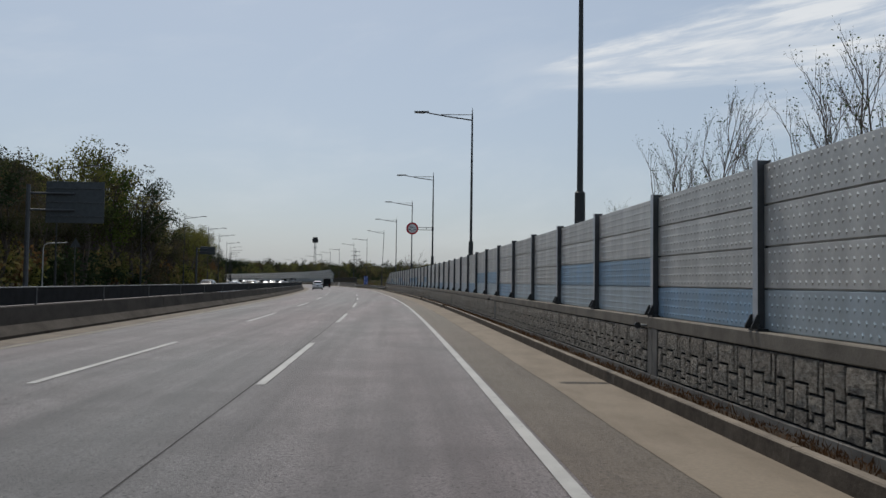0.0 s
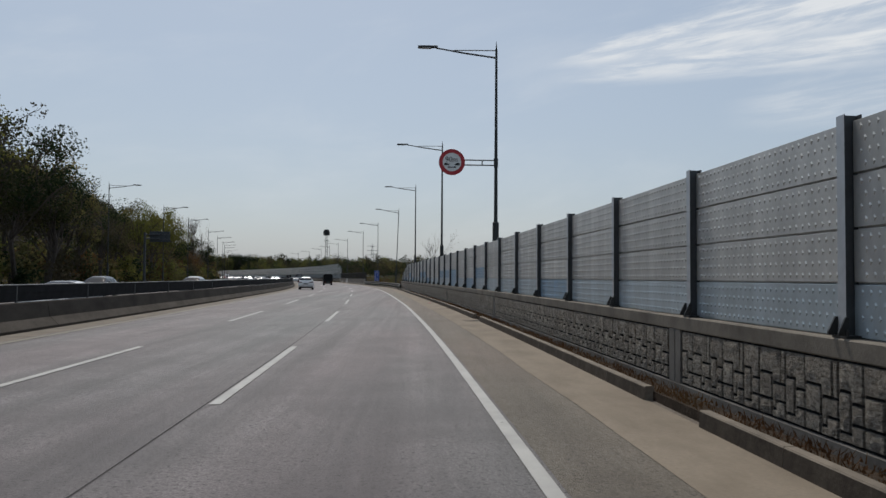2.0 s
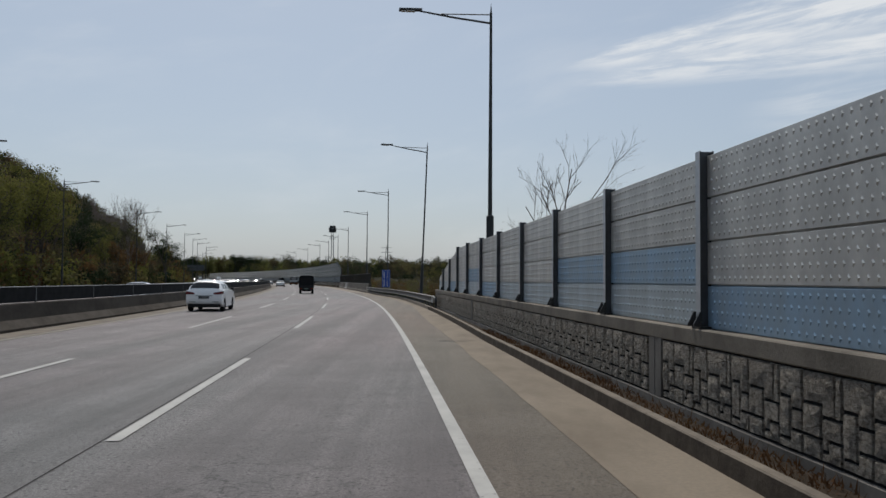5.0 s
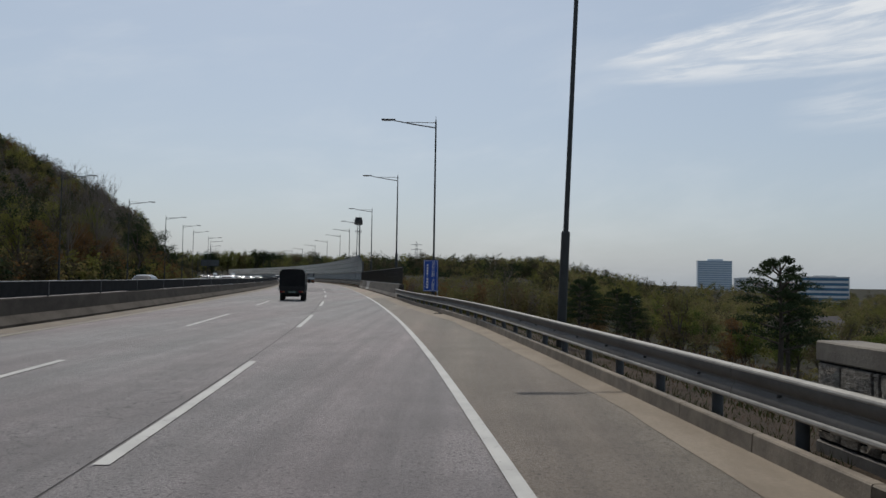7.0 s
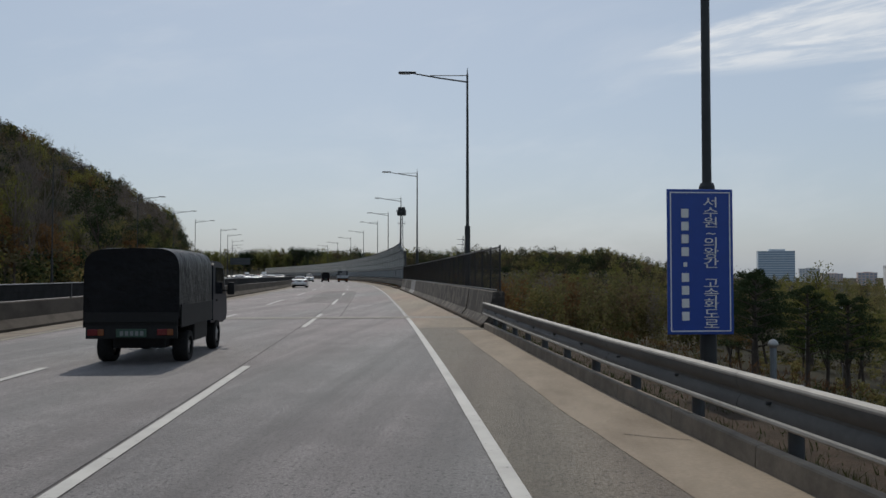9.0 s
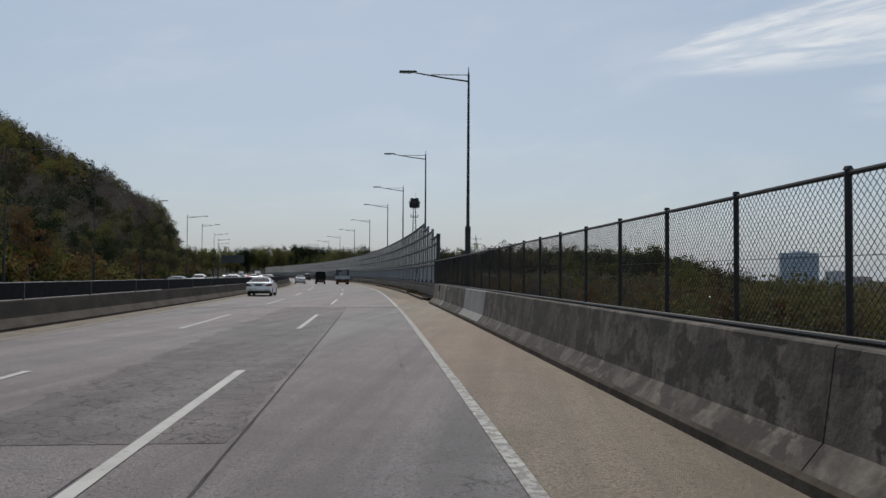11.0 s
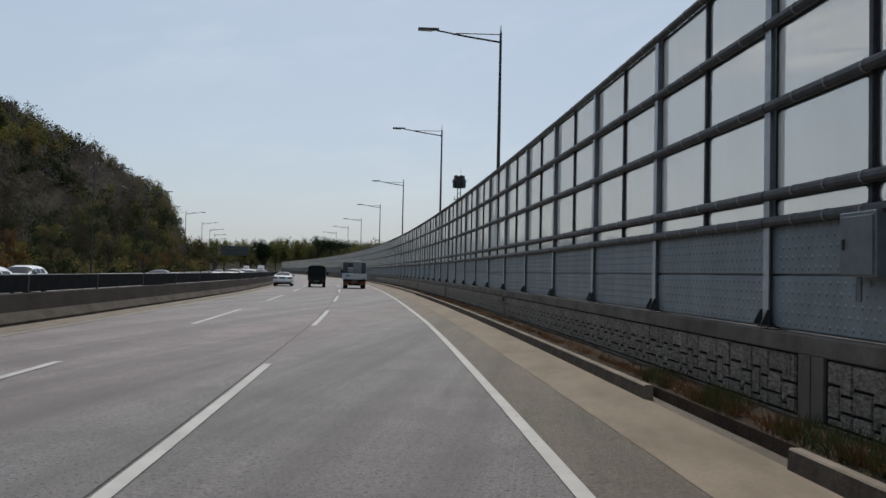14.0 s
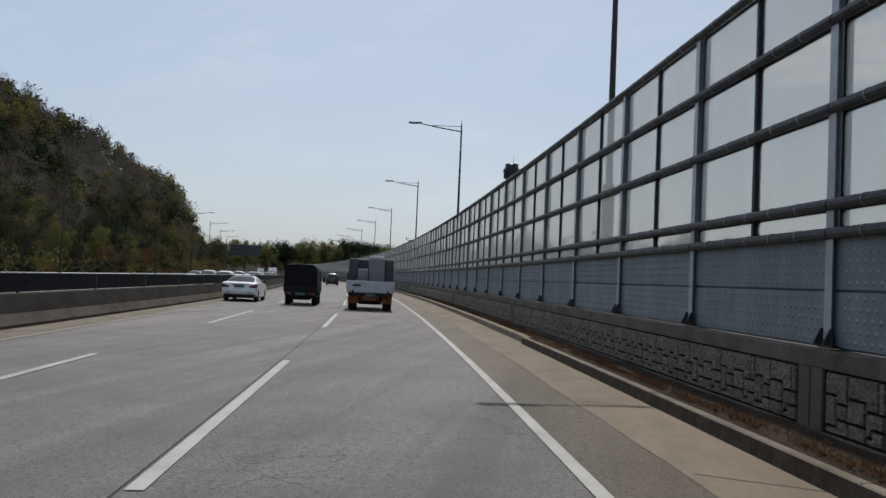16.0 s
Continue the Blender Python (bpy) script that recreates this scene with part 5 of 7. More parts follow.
def bare_tree(seed, height, spread, buds=None, label="leafless grey-brown tree with fine branches behind the barrier"):
    rng = np.random.default_rng(seed)
    t = thing("bare_tree", label, "tree", "bare trees")
    tips = []
    bm = bmesh.new()
    branch_tree(bm, rng, height * 0.75, spread, 4, 0.0085 * height, tips, 0.15)
    part("branchwork", bm, M_TWIG, t)
    if buds:
        c = np.array([list(p) for p in tips])
        c = c + rng.normal(size=(len(c), 3)) * 0.05
        v, f = leaf_quads(c, 0.035, rng)
        part("buds", quads_mesh("buds", v, f, buds), None, t, "small fresh leaf buds")
    return t


def set_tree(src, first, s, o, scale, turn, z=None):
    p = rp(s, o)
    zz = ground_at(p.x, p.y) - 0.1 if z is None else z
    m = Matrix.Translation((p.x, p.y, zz)) @ Matrix.Rotation(turn, 4, "Z") @ Matrix.Diagonal((scale, scale, scale, 1))
    if first:
        src.matrix_basis = m
        return src
    c = copy_thing(src, Matrix.Identity(4))
    c.matrix_basis = m
    return c


def crowd(name, label, places, heights, radii, material, per, leaf, seed, slim=0.62):
    """Many far crowns joined into one woodland."""
    rng = np.random.default_rng(seed)
    vs = []
    for (x, y, z), h, r in zip(places, heights, radii):
        vs.append(crown_points(rng, per, r, h * 0.42, 8, 0.4) + np.array([x, y, z + h * 0.58]))
    v, f = leaf_quads(np.concatenate(vs), leaf, rng, slim)
    return tagged(new(name, quads_mesh(name, v, f, material)), label, "woodland", kind="stuff")


def mixed_crowd(name, words, where, places, heights, radii, shares, per, leaf, seed):
    """A wood of several kinds of trees that stand in loose groups of their kind."""
    tones = {"green": M_LEAF_HILL, "brown": M_LEAF_WOOD, "olive": M_LEAF_OLIVE, "rust": M_LEAF_RUST, "bare": M_LEAF_GREY, "dark": M_LEAF_DARK, "tan": M_LEAF_TAN}
    rng = np.random.default_rng(seed)
    kinds = list(shares)
    total = sum(shares.values())
    pick = np.array([noise.noise((p[0] * 0.035, p[1] * 0.035, seed)) for p in places]) * 0.5 + rng.normal(size=len(places)) * 0.22
    rank = np.argsort(np.argsort(pick)) / len(places)
    edge = 0.0
    for k in kinds:
        sel = (rank >= edge) & (rank < edge + shares[k] / total)
        edge += shares[k] / total
        if sel.any():
            slim = 0.13 if k == "bare" else 0.62
            crowd(k + "_" + name, words[k] + " " + where, places[sel], heights[sel], radii[sel], tones[k], int(per * (1.5 if k == "bare" else 1)), leaf * (1.5 if k == "bare" else 1), seed + len(k), slim)


WORDS = {"green": "mixed green and brown trees", "brown": "half-leafed brown spring trees", "olive": "yellow-green spring trees", "rust": "rust-brown spring bushes and trees", "bare": "leafless grey trees", "dark": "dark evergreen trees", "tan": "pale brown half-leafed spring trees"}

KINDS = [leafy_tree(11, 12, 3.4, M_LEAF_WOOD, 3000, 0.13, "half-leafed brown-green tree on the roadside bank"),
         leafy_tree(12, 11, 3.0, M_LEAF_FRESH, 3000, 0.14, "tree with fresh light green leaves on the roadside bank"),
         leafy_tree(13, 13, 3.6, M_LEAF_DARK, 3400, 0.14, "dense dark green tree on the roadside bank"),
         leafy_tree(14, 10, 3.3, M_LEAF_RUST, 2800, 0.13, "rust-brown spring tree on the roadside bank"),
         leafy_tree(15, 14, 3.5, M_LEAF_HILL, 3200, 0.13, "mixed green and brown tree on the roadside bank"),
         leafy_tree(16, 13, 3.4, M_LEAF_OLIVE, 3000, 0.13, "tall olive-green spring tree on the roadside bank")]
rt = random.Random(5)
used = set()


def plant(k, s, o, scale):
    set_tree(KINDS[k], k not in used, s, o, scale, rt.uniform(0, 6.28))
    used.add(k)


for s, o, k, sc in ((113, -36, 5, 1.36), (118, -37.5, 4, 1.3), (123, -36, 1, 1.55), (127, -39, 5, 1.42), (132, -37, 4, 1.24), (137, -36, 2, 1.24), (141, -38, 4, 1.24), (146, -36.5, 4, 1.18), (150, -38, 0, 1.3), (156, -36.5, 2, 0.98), (161, -38, 0, 1.06), (166, -36, 4, 0.9), (171, -37.5, 2, 0.98), (177, -36.5, 0, 1.02), (183, -38, 4, 0.9), (189, -36, 5, 0.98), (194, -37, 5, 1.04), (199, -35.5, 5, 1.02), (205, -37, 0, 1.08), (211, -36, 5, 1.05), (217, -36.5, 5, 1.1)):
    plant(k, s, o, sc)
s = 20.0
while s < 112:
    plant(rt.choice((0, 2, 4, 5, 1)), s, -36 - rt.uniform(0, 3), rt.uniform(0.8, 1.05))
    plant(rt.choice((0, 2, 4, 3)), s + 2, -43 - rt.uniform(0, 6), rt.uniform(1.0, 1.25))
    s += rt.uniform(4.5, 6.5)
s = 222.0
while s < 520:
    near = s < 345
    plant(rt.choice((0, 3, 3, 5, 4, 0, 2)), s, -35.5 - rt.uniform(0, 3), rt.uniform(0.72, 0.95) if near else rt.uniform(0.4, 0.6))
    plant(rt.choice((0, 2, 4, 5, 3)), s + 3, -42 - rt.uniform(0, 10), rt.uniform(0.8, 1.05) if near else rt.uniform(0.6, 0.85))
    s += rt.uniform(5.0, 8.0)

# thick undergrowth along the bank
rng = np.random.default_rng(21)
us, uo = rng.uniform(10, 720, 2200), -rng.uniform(33.5, 56, 2200)
up = []
for q, w in zip(us, uo):
    v = rp(float(q), float(w))
    up.append((v.x, v.y, 0))
up = np.array(up)
up[:, 2] = ground_height(up[:, 0], up[:, 1]) - 1.0
big = np.interp(us, (10, 130, 220, 345, 380, 520, 720), (6.5, 6.5, 5.5, 5.5, 3.6, 3.6, 7.0))
mixed_crowd("undergrowth", WORDS, "and undergrowth on the roadside bank", up, big * rng.uniform(0.7, 1.25, 2200), rng.uniform(1.6, 2.8, 2200), {"green": 4, "rust": 1.6, "brown": 3.6, "olive": 1.8, "dark": 2}, 150, 0.25, 22)

# valley side: pines, fresh green trees and bare trees near the guard rail
pine = pine_tree(31, 12.5, 4.2)
for i, (s, o, sc) in enumerate(((222, 35, 1.06), (226, 38.5, 0.9), (262, 30.5, 0.86), (270, 34, 0.9), (266, 37, 0.8), (258, 36, 0.75))):
    set_tree(pine, i == 0, s, o, sc, i * 1.7)
for i in range(52):
    s, o = 222 + i * 3.1 + rt.uniform(-2, 2), rt.uniform(30, 78)
    plant(rt.choice((0, 0, 1, 3, 5, 5, 4)), s, o, rt.uniform(0.62, 0.95))
for s, o, sc in ((318, 72, 0.9), (322, 78, 0.85), (312, 70, 0.75), (330, 66, 0.8), (308, 82, 0.8)):
    plant(1, s, o, sc)
for x, y, top, k in ((24.6, 299, -3.0, 1), (28.2, 296, -1.8, 1), (31.5, 298.5, -1.9, 5), (34.5, 294, -2.8, 1)):
    g = ground_at(x, y)
    tree = copy_thing(KINDS[k], Matrix.Identity(4))
    sc = (top - g) / (11 if k == 1 else 13)
    tree.matrix_basis = Matrix.Translation((x, y, g - 0.1)) @ Matrix.Rotation(x, 4, "Z") @ Matrix.Diagonal((sc * 1.1, sc * 1.1, sc, 1))
    tagged(tree, "fresh yellow-green tree beside the path in the valley")
bare_a = bare_tree(41, 7.2, 0.34, M_LEAF_FRESH)
bare_b = bare_tree(43, 6.4, 0.6)
bare_c = bare_tree(47, 15.0, 0.42, None, "tall leafless grey tree among the bushes on the bank")
for i, (src, s, o, sc) in enumerate(((bare_a, 20.8, 4.6, 0.62), (bare_b, 141.5, 5.4, 1.0), (bare_c, 266, -36, 1.0), (bare_a, 21.9, 4.7, 0.58), (bare_a, 23.3, 4.6, 0.5), (bare_a, 26.0, 4.7, 0.64), (bare_a, 28.0, 4.6, 0.62), (bare_a, 31, 4.6, 0.46), (bare_a, 33.2, 4.7, 0.4), (bare_a, 35.4, 4.6, 0.4), (bare_b, 152, 5.6, 0.72), (bare_b, 197.1, 5.9, 0.5), (bare_c, 275, -38, 1.08), (bare_c, 283, -36.5, 1.0), (bare_c, 291, -38.5, 1.1), (bare_c, 298, -40, 1.05), (bare_c, 168, -40, 0.95), (bare_c, 224, -40, 0.95), (bare_c, 307, -42, 1.15), (bare_c, 316, -45, 1.2))):
    set_tree(src, src.location.length == 0, s, o, sc, i * 2.1)
# leafless trees standing proud of the hill's outline
rb = random.Random(9)
for k in range(26):
    x, y = rb.uniform(-245, -160), rb.uniform(360, 560)
    c = copy_thing(bare_c, Matrix.Identity(4))
    g = rb.uniform(0.75, 1.0)
    c.matrix_basis = Matrix.Translation((x, y, ground_at(x, y) - 0.3)) @ Matrix.Rotation(k * 1.3, 4, "Z") @ Matrix.Diagonal((g, g, g, 1))


rng = np.random.default_rng(77)
hx, hy = rng.uniform(-330, -120, 9000), rng.uniform(260, 680, 9000)
hz = ground_height(hx, hy)
d2 = np.min((hx[:, None] - ROAD_X[::8]) ** 2 + (hy[:, None] - ROAD_Y[::8]) ** 2, axis=1)
keep = (hz > 3.0) & (d2 > 42 ** 2)
hp = np.stack([hx, hy, hz - 1.0], 1)[keep][:2500]
flank = hp[:, 0] > -192 + 12 * np.sin(hp[:, 1] * 0.05)
hh, hr = rng.uniform(8, 14, len(hp)), rng.uniform(3.2, 5.6, len(hp))
mixed_crowd("hill_woodland", WORDS, "on the steep hill", hp[~flank], hh[~flank], hr[~flank], {"green": 4, "olive": 2.4, "dark": 2.2, "rust": 0.4, "brown": 1.2, "bare": 2.2}, 290, 0.38, 3)
mixed_crowd("flank_woodland", WORDS, "on the lower flank of the hill", hp[flank], hh[flank], hr[flank], {"bare": 5, "green": 2.5, "dark": 1.4, "brown": 1.2}, 300, 0.4, 23)

wx, wy = rng.uniform(20, 480, 4200), rng.uniform(290, 850, 4200)
dr = np.min((wx[:, None] - ROAD_X[::8]) ** 2 + (wy[:, None] - ROAD_Y[::8]) ** 2, axis=1)
ok = (dr > 75 ** 2) & (wx < 70 + 0.34 * wy)
wp = np.stack([wx, wy, ground_height(wx, wy)], 1)[ok][:1500]
mixed_crowd("valley_woodland", WORDS, "in the valley", wp, rng.uniform(8, 11.5, len(wp)), rng.uniform(3.0, 4.8, len(wp)), {"tan": 5, "olive": 2, "green": 1.2, "brown": 3}, 230, 0.34, 4)
# scrub on the slope between the road and the woods
sx, sy = [], []
for q, w in zip(rng.uniform(200, 420, 600), 12 + 100 * rng.uniform(0, 1, 600)):
    v = rp(float(q), float(w))
    sx.append(v.x)
    sy.append(v.y)
sp = np.stack([np.array(sx), np.array(sy), ground_height(np.array(sx), np.array(sy)) - 0.8], 1)
mixed_crowd("slope_scrub", WORDS, "tangled on the valley slope", sp, rng.uniform(1.2, 2.6, len(sp)), rng.uniform(1.0, 1.9, len(sp)), {"brown": 5, "green": 3, "tan": 1, "bare": 2}, 130, 0.2, 14)
# a thick brown hedge of young trees below the bridge fence
sx, sy = [], []
for q, w in zip(rng.uniform(284, 420, 560), rng.uniform(14, 40, 560)):
    v = rp(float(q), float(w))
    sx.append(v.x)
    sy.append(v.y)
sp = np.stack([np.array(sx), np.array(sy), ground_height(np.array(sx), np.array(sy))], 1)
mixed_crowd("bridge_thicket", WORDS, "in a thicket below the fence", sp, np.maximum(2.5, rng.uniform(0.6, 2.4, len(sp)) - sp[:, 2]), rng.uniform(1.3, 2.2, len(sp)), {"brown": 7, "rust": 1, "bare": 2}, 300, 0.19, 15)
# woods to the right of the bend, behind the tall barrier
bx, by = rng.uniform(-130, 120, 1400), rng.uniform(420, 800, 1400)
ii = np.argmin((bx[:, None] - ROAD_X[::8]) ** 2 + (by[:, None] - ROAD_Y[::8]) ** 2, axis=1)
bo = (bx - ROAD_X[::8][ii]) * np.cos(ROAD_A[::8][ii]) + (by - ROAD_Y[::8][ii]) * np.sin(ROAD_A[::8][ii])
ok = (bo > 18) & (bo < 110)
bp = np.stack([bx, by, ground_height(bx, by)], 1)[ok][:620]
mixed_crowd("bend_woodland", WORDS, "beyond the bend of the road", bp, rng.uniform(6.5, 10.5, len(bp)), rng.uniform(3.2, 4.6, len(bp)), {"dark": 3, "green": 4, "olive": 1.5, "brown": 1.5}, 420, 0.27, 6)
fx, fy = rng.uniform(-560, 160, 1500), rng.uniform(700, 860, 1500)
d2 = np.min((fx[:, None] - ROAD_X[:396:8]) ** 2 + (fy[:, None] - ROAD_Y[:396:8]) ** 2, axis=1)
fx, fy = fx[d2 > 24 ** 2], fy[d2 > 24 ** 2]
fp = np.stack([fx, fy, ground_height(fx, fy)], 1)
mixed_crowd("far_woodland", WORDS, "in a distant line across the horizon", fp, rng.uniform(8, 13.5, len(fp)), rng.uniform(3.6, 5.6, len(fp)), {"green": 5, "olive": 1.6, "dark": 3, "brown": 1.4}, 300, 0.33, 5)
def round_tree(seed, material, tone):
    """A tree ten metres high with a broad, dense head of many lumps."""
    rng = np.random.default_rng(seed)
    t = thing("tree", "round-headed " + tone + " tree in the far line of woods", "tree", "trees of the far line")
    bm = bmesh.new()
    branch_tree(bm, rng, 6.6, 0.6, 1, 0.17, None, 0.3)
    part("trunk", bm, M_BARK, t)
    pts = [crown_points(rng, 2600, 3.1, 3.6, 22, 0.1) + np.array([0, 0, 6.2]), crown_points(rng, 500, 2.4, 2.6, 10, 0.1) + np.array([0, 0, 3.4])]
    v, f = leaf_quads(np.concatenate(pts), 0.17, rng)
    part("crown", quads_mesh("crown", v, f, material), None, t)
    return t


FAR_KINDS = {}
# round-headed trees that stand out in the far line: kind, x, y, height of the top over the road
for k, x, y, top in ((4, -226, 722, 17.5), (4, -219, 728, 19.5), (0, -213, 720, 18.5), (5, -207, 726, 19.6), (5, -200, 722, 19.2), (5, -194, 730, 18.4), (4, -189, 724, 17.2), (2, -178.5, 716, 19.0), (2, -176.5, 719, 17.0), (4, -171, 722, 18.8), (4, -166, 718, 20.6), (5, -161, 726, 20.0), (0, -155, 722, 19.4), (4, -151, 730, 20.0), (2, -146, 716, 21.0), (2, -141.5, 720, 20.2), (4, -149, 712, 17.0), (2, -136, 718, 19.6), (2, -131, 722, 19.0), (4, -125, 718, 18.0), (0, -119, 722, 18.4), (4, -112, 720, 17.0), (2, -104, 724, 18.0), (4, -97, 720, 17.4), (4, -90, 726, 18.0), (2, -82, 722, 17.0), (0, -74, 720, 17.6)):
    if k not in FAR_KINDS:
        FAR_KINDS[k] = round_tree(60 + k, *((M_LEAF_WOOD, "brown-green"), (M_LEAF_FRESH, ""), (M_LEAF_DARK, "dark green"), (M_LEAF_RUST, ""), (M_LEAF_HAZED, "fresh green"), (M_LEAF_HAZED, "yellow-green"))[k])
        tree = FAR_KINDS[k]
    else:
        tree = copy_thing(FAR_KINDS[k], Matrix.Identity(4))
    g = ground_at(x, y)
    sc = (top - g) / 10.0
    tree.matrix_basis = Matrix.Translation((x, y, g - 0.2)) @ Matrix.Rotation(rt.uniform(0, 6.28), 4, "Z") @ Matrix.Diagonal((sc, sc, sc, 1))
fx, fy = rng.uniform(-1300, 300, 900), rng.uniform(1380, 1600, 900)
fp = np.stack([fx, fy, ground_height(fx, fy)], 1)
crowd("ridge_woodland", "distant green woods along the low ridge", fp, rng.uniform(12, 18, len(fp)), rng.uniform(8, 12, len(fp)), M_LEAF_HILL, 90, 1.2, 9)


# ---------------------------------------------------------------- weeds along the kerb
def blades(name, label, spans, per_m, o0, o1, height, width, material, seed, z=0.14, category="weeds", line=no_flare):
    rng = np.random.default_rng(seed)
    vs = []
    for a, b, dens in spans:
        n = int((b - a) * per_m * dens)
        s = rng.uniform(a, b, n)
        clump = np.array([noise.noise((x * 0.9, seed, 0)) for x in s])
        s = s[clump > -0.15]
        for x in s:
            p = rp(float(x), line(float(x)) + float(rng.uniform(o0, o1)), z)
            h = height * rng.uniform(0.4, 1.3)
            lean = Vector((rng.normal() * 0.5, rng.normal() * 0.5, 1.0)).normalized() * h
            side = Vector((rng.normal(), rng.normal(), 0)).normalized() * width * rng.uniform(0.6, 1.4)
            vs += [p - side, p + side, p + lean * 0.6 + side * 0.7, p + lean]
    v = np.array([list(q) for q in vs])
    f = np.arange(len(v)).reshape(-1, 4)
    return tagged(new(name, quads_mesh(name, v, f, material)), label, category, kind="stuff")


blades("dry_weeds", "dry brown weeds and leaf litter behind the kerb", ((-15, 141, 1.0), (291, 300, 1.6)), 60, 2.36, 2.85, 0.12, 0.008, M_DRY, 8, 0.08)
blades("leaf_litter", "scattered dead leaves on the soil strip", ((-15, 141, 1.0), (291, 300, 2.0)), 110, 2.36, 2.85, 0.06, 0.012, M_DRY, 9, 0.09)
blades("bank_weeds", "dry brown weeds lying on the bank of litter at the wall", ((298, 400, 1.0),), 150, 2.44, 2.76, 0.1, 0.007, M_LITTER, 31, 0.21)
blades("bank_litter", "dead brown leaves heaped at the foot of the wall", ((298, 400, 1.0),), 520, 2.4, 2.76, 0.05, 0.016, M_LITTER, 32, 0.2)
blades("grass_tufts", "green grass tufts and weeds beside the road", ((163, 222, 1.0),), 90, 0.2, 0.5, 0.14, 0.007, M_GRASS, 10, 0.04, line=kerb_o)
blades("weed_clump", "tall reddish and green weeds growing behind the kerb", ((303.5, 311, 1.0),), 420, 2.36, 2.74, 0.26, 0.006, M_GRASS, 16, 0.16)
blades("red_weed_clump", "tall reddish dry stalks growing behind the kerb", ((302, 312, 1.0),), 260, 2.36, 2.74, 0.22, 0.006, M_DRY, 17, 0.16)
blades("rail_grass", "green and dry grass under the guard rail", ((163, 222, 1.0),), 300, 0.35, 3.2, 0.17, 0.01, M_GRASS, 11, -0.05, line=kerb_o)
blades("weeds_by_rail", "dry straw-coloured weeds under the guard rail", ((163, 222, 1.0),), 190, 0.35, 4.2, 0.17, 0.01, M_DRY, 12, -0.1, line=kerb_o)

# ---------------------------------------------------------------- lettering
def text_mesh(body, size, material, thick=0.004):
    cu = bpy.data.curves.new("lettering", "FONT")
    cu.body = body
    cu.size = size
    cu.align_x, cu.align_y = "CENTER", "CENTER"
    cu.extrude = thick
    ob = bpy.data.objects.new("lettering", cu)
    scene.collection.objects.link(ob)
    bpy.context.view_layer.update()
    me = bpy.data.meshes.new_from_object(ob.evaluated_get(bpy.context.evaluated_depsgraph_get()))
    bpy.data.objects.remove(ob)
    me.materials.clear()
    me.materials.append(material)
    return me


UPRIGHT = Matrix.Rotation(radians(90), 4, "X")


def disc(bm, r, y0, y1, n=40):
    tube(bm, (0, y0, 0), (0, y1, 0), r, n=n)


# round distance sign on the lamp pole
sg = thing("traffic_sign", "round red-rimmed distance sign reading 90m on a bracket", "traffic sign")
sg.matrix_basis = rm(88.8, 1.54, 6.76)
bm = bmesh.new()
disc(bm, 0.58, 0.0, 0.03)
part("plate", bm, M_SIGN_RED, sg, smooth=False)
bm = bmesh.new()
disc(bm, 0.41, -0.006, 0.0)
part("face", bm, M_SIGN_WHITE, sg, "white sign face")
t = part("lettering", text_mesh("90m", 0.32, M_SIGN_BLACK), None, sg, "black figures")
t.matrix_local = Matrix.Translation((-0.02, -0.011, 0.11)) @ UPRIGHT
for sx in (-1, 1):
    bm = bmesh.new()
    prism(bm, [(-0.13, -0.05), (0.13, -0.05), (0.14, 0.0), (0.07, 0.015), (0.02, 0.055), (-0.11, 0.05), (-0.13, 0.0)], -0.012, -0.006, Matrix.Rotation(radians(90), 4, "Z"))
    p = part("car_symbol", bm, M_SIGN_BLACK, sg)
    p.matrix_local = Matrix.Translation((sx * 0.235 + 0.0, 0.0, -0.09)) @ Matrix.Diagonal((sx * 0.85, 1, 1, 1))
bm = bmesh.new()
box(bm, -0.12, 0.12, -0.012, -0.006, -0.245, -0.205)
for sx in (-1, 1):
    prism(bm, [(sx * 0.20, -0.225), (sx * 0.11, -0.275), (sx * 0.11, -0.175)], -0.012, -0.006, Matrix.Rotation(radians(90), 4, "Z"))
part("arrow", bm, M_SIGN_BLACK, sg)
bm = bmesh.new()
for z in (0.11, -0.11):
    tube(bm, (0.3, 0.05, z), (1.96, 0.05, z), 0.028, n=8)
tube(bm, (1.35, 0.05, -0.11), (1.35, 0.05, 0.11), 0.025, n=8)
tube(bm, (1.96, 0.0, -0.2), (1.96, 0.0, 0.2), 0.1, n=10)
part("bracket", bm, M_POLE, sg)

# tall blue service sign on a lamp pole
bs = thing("road_sign", "tall blue service sign with white lettering and border", "road sign")
bs.matrix_basis = rm(207.95, 3.3, 1.85)
bm = bmesh.new()
box(bm, -0.46, 0.46, 0.0, 0.03, -0.99, 0.99, 0.012)
part("panel", bm, M_SIGN_BLUE, bs)
bm = bmesh.new()
for x0, x1, z0, z1 in ((-0.42, 0.42, 0.935, 0.95), (-0.42, 0.42, -0.95, -0.935), (-0.42, -0.405, -0.95, 0.95), (0.405, 0.42, -0.95, 0.95)):
    box(bm, x0, x1, -0.005, 0.002, z0, z1)
part("border", bm, M_SIGN_WHITE, bs)
for i, ch in enumerate("서수원~의왕간 고속화도로"):
    if ch == " ":
        continue
    t = part("lettering", text_mesh(ch, 0.19, M_SIGN_WHITE), None, bs)
    t.matrix_local = Matrix.Translation((0.145, -0.009, 0.80 - i * 0.138)) @ UPRIGHT @ Matrix.Diagonal((1.28, 0.82, 1, 1))
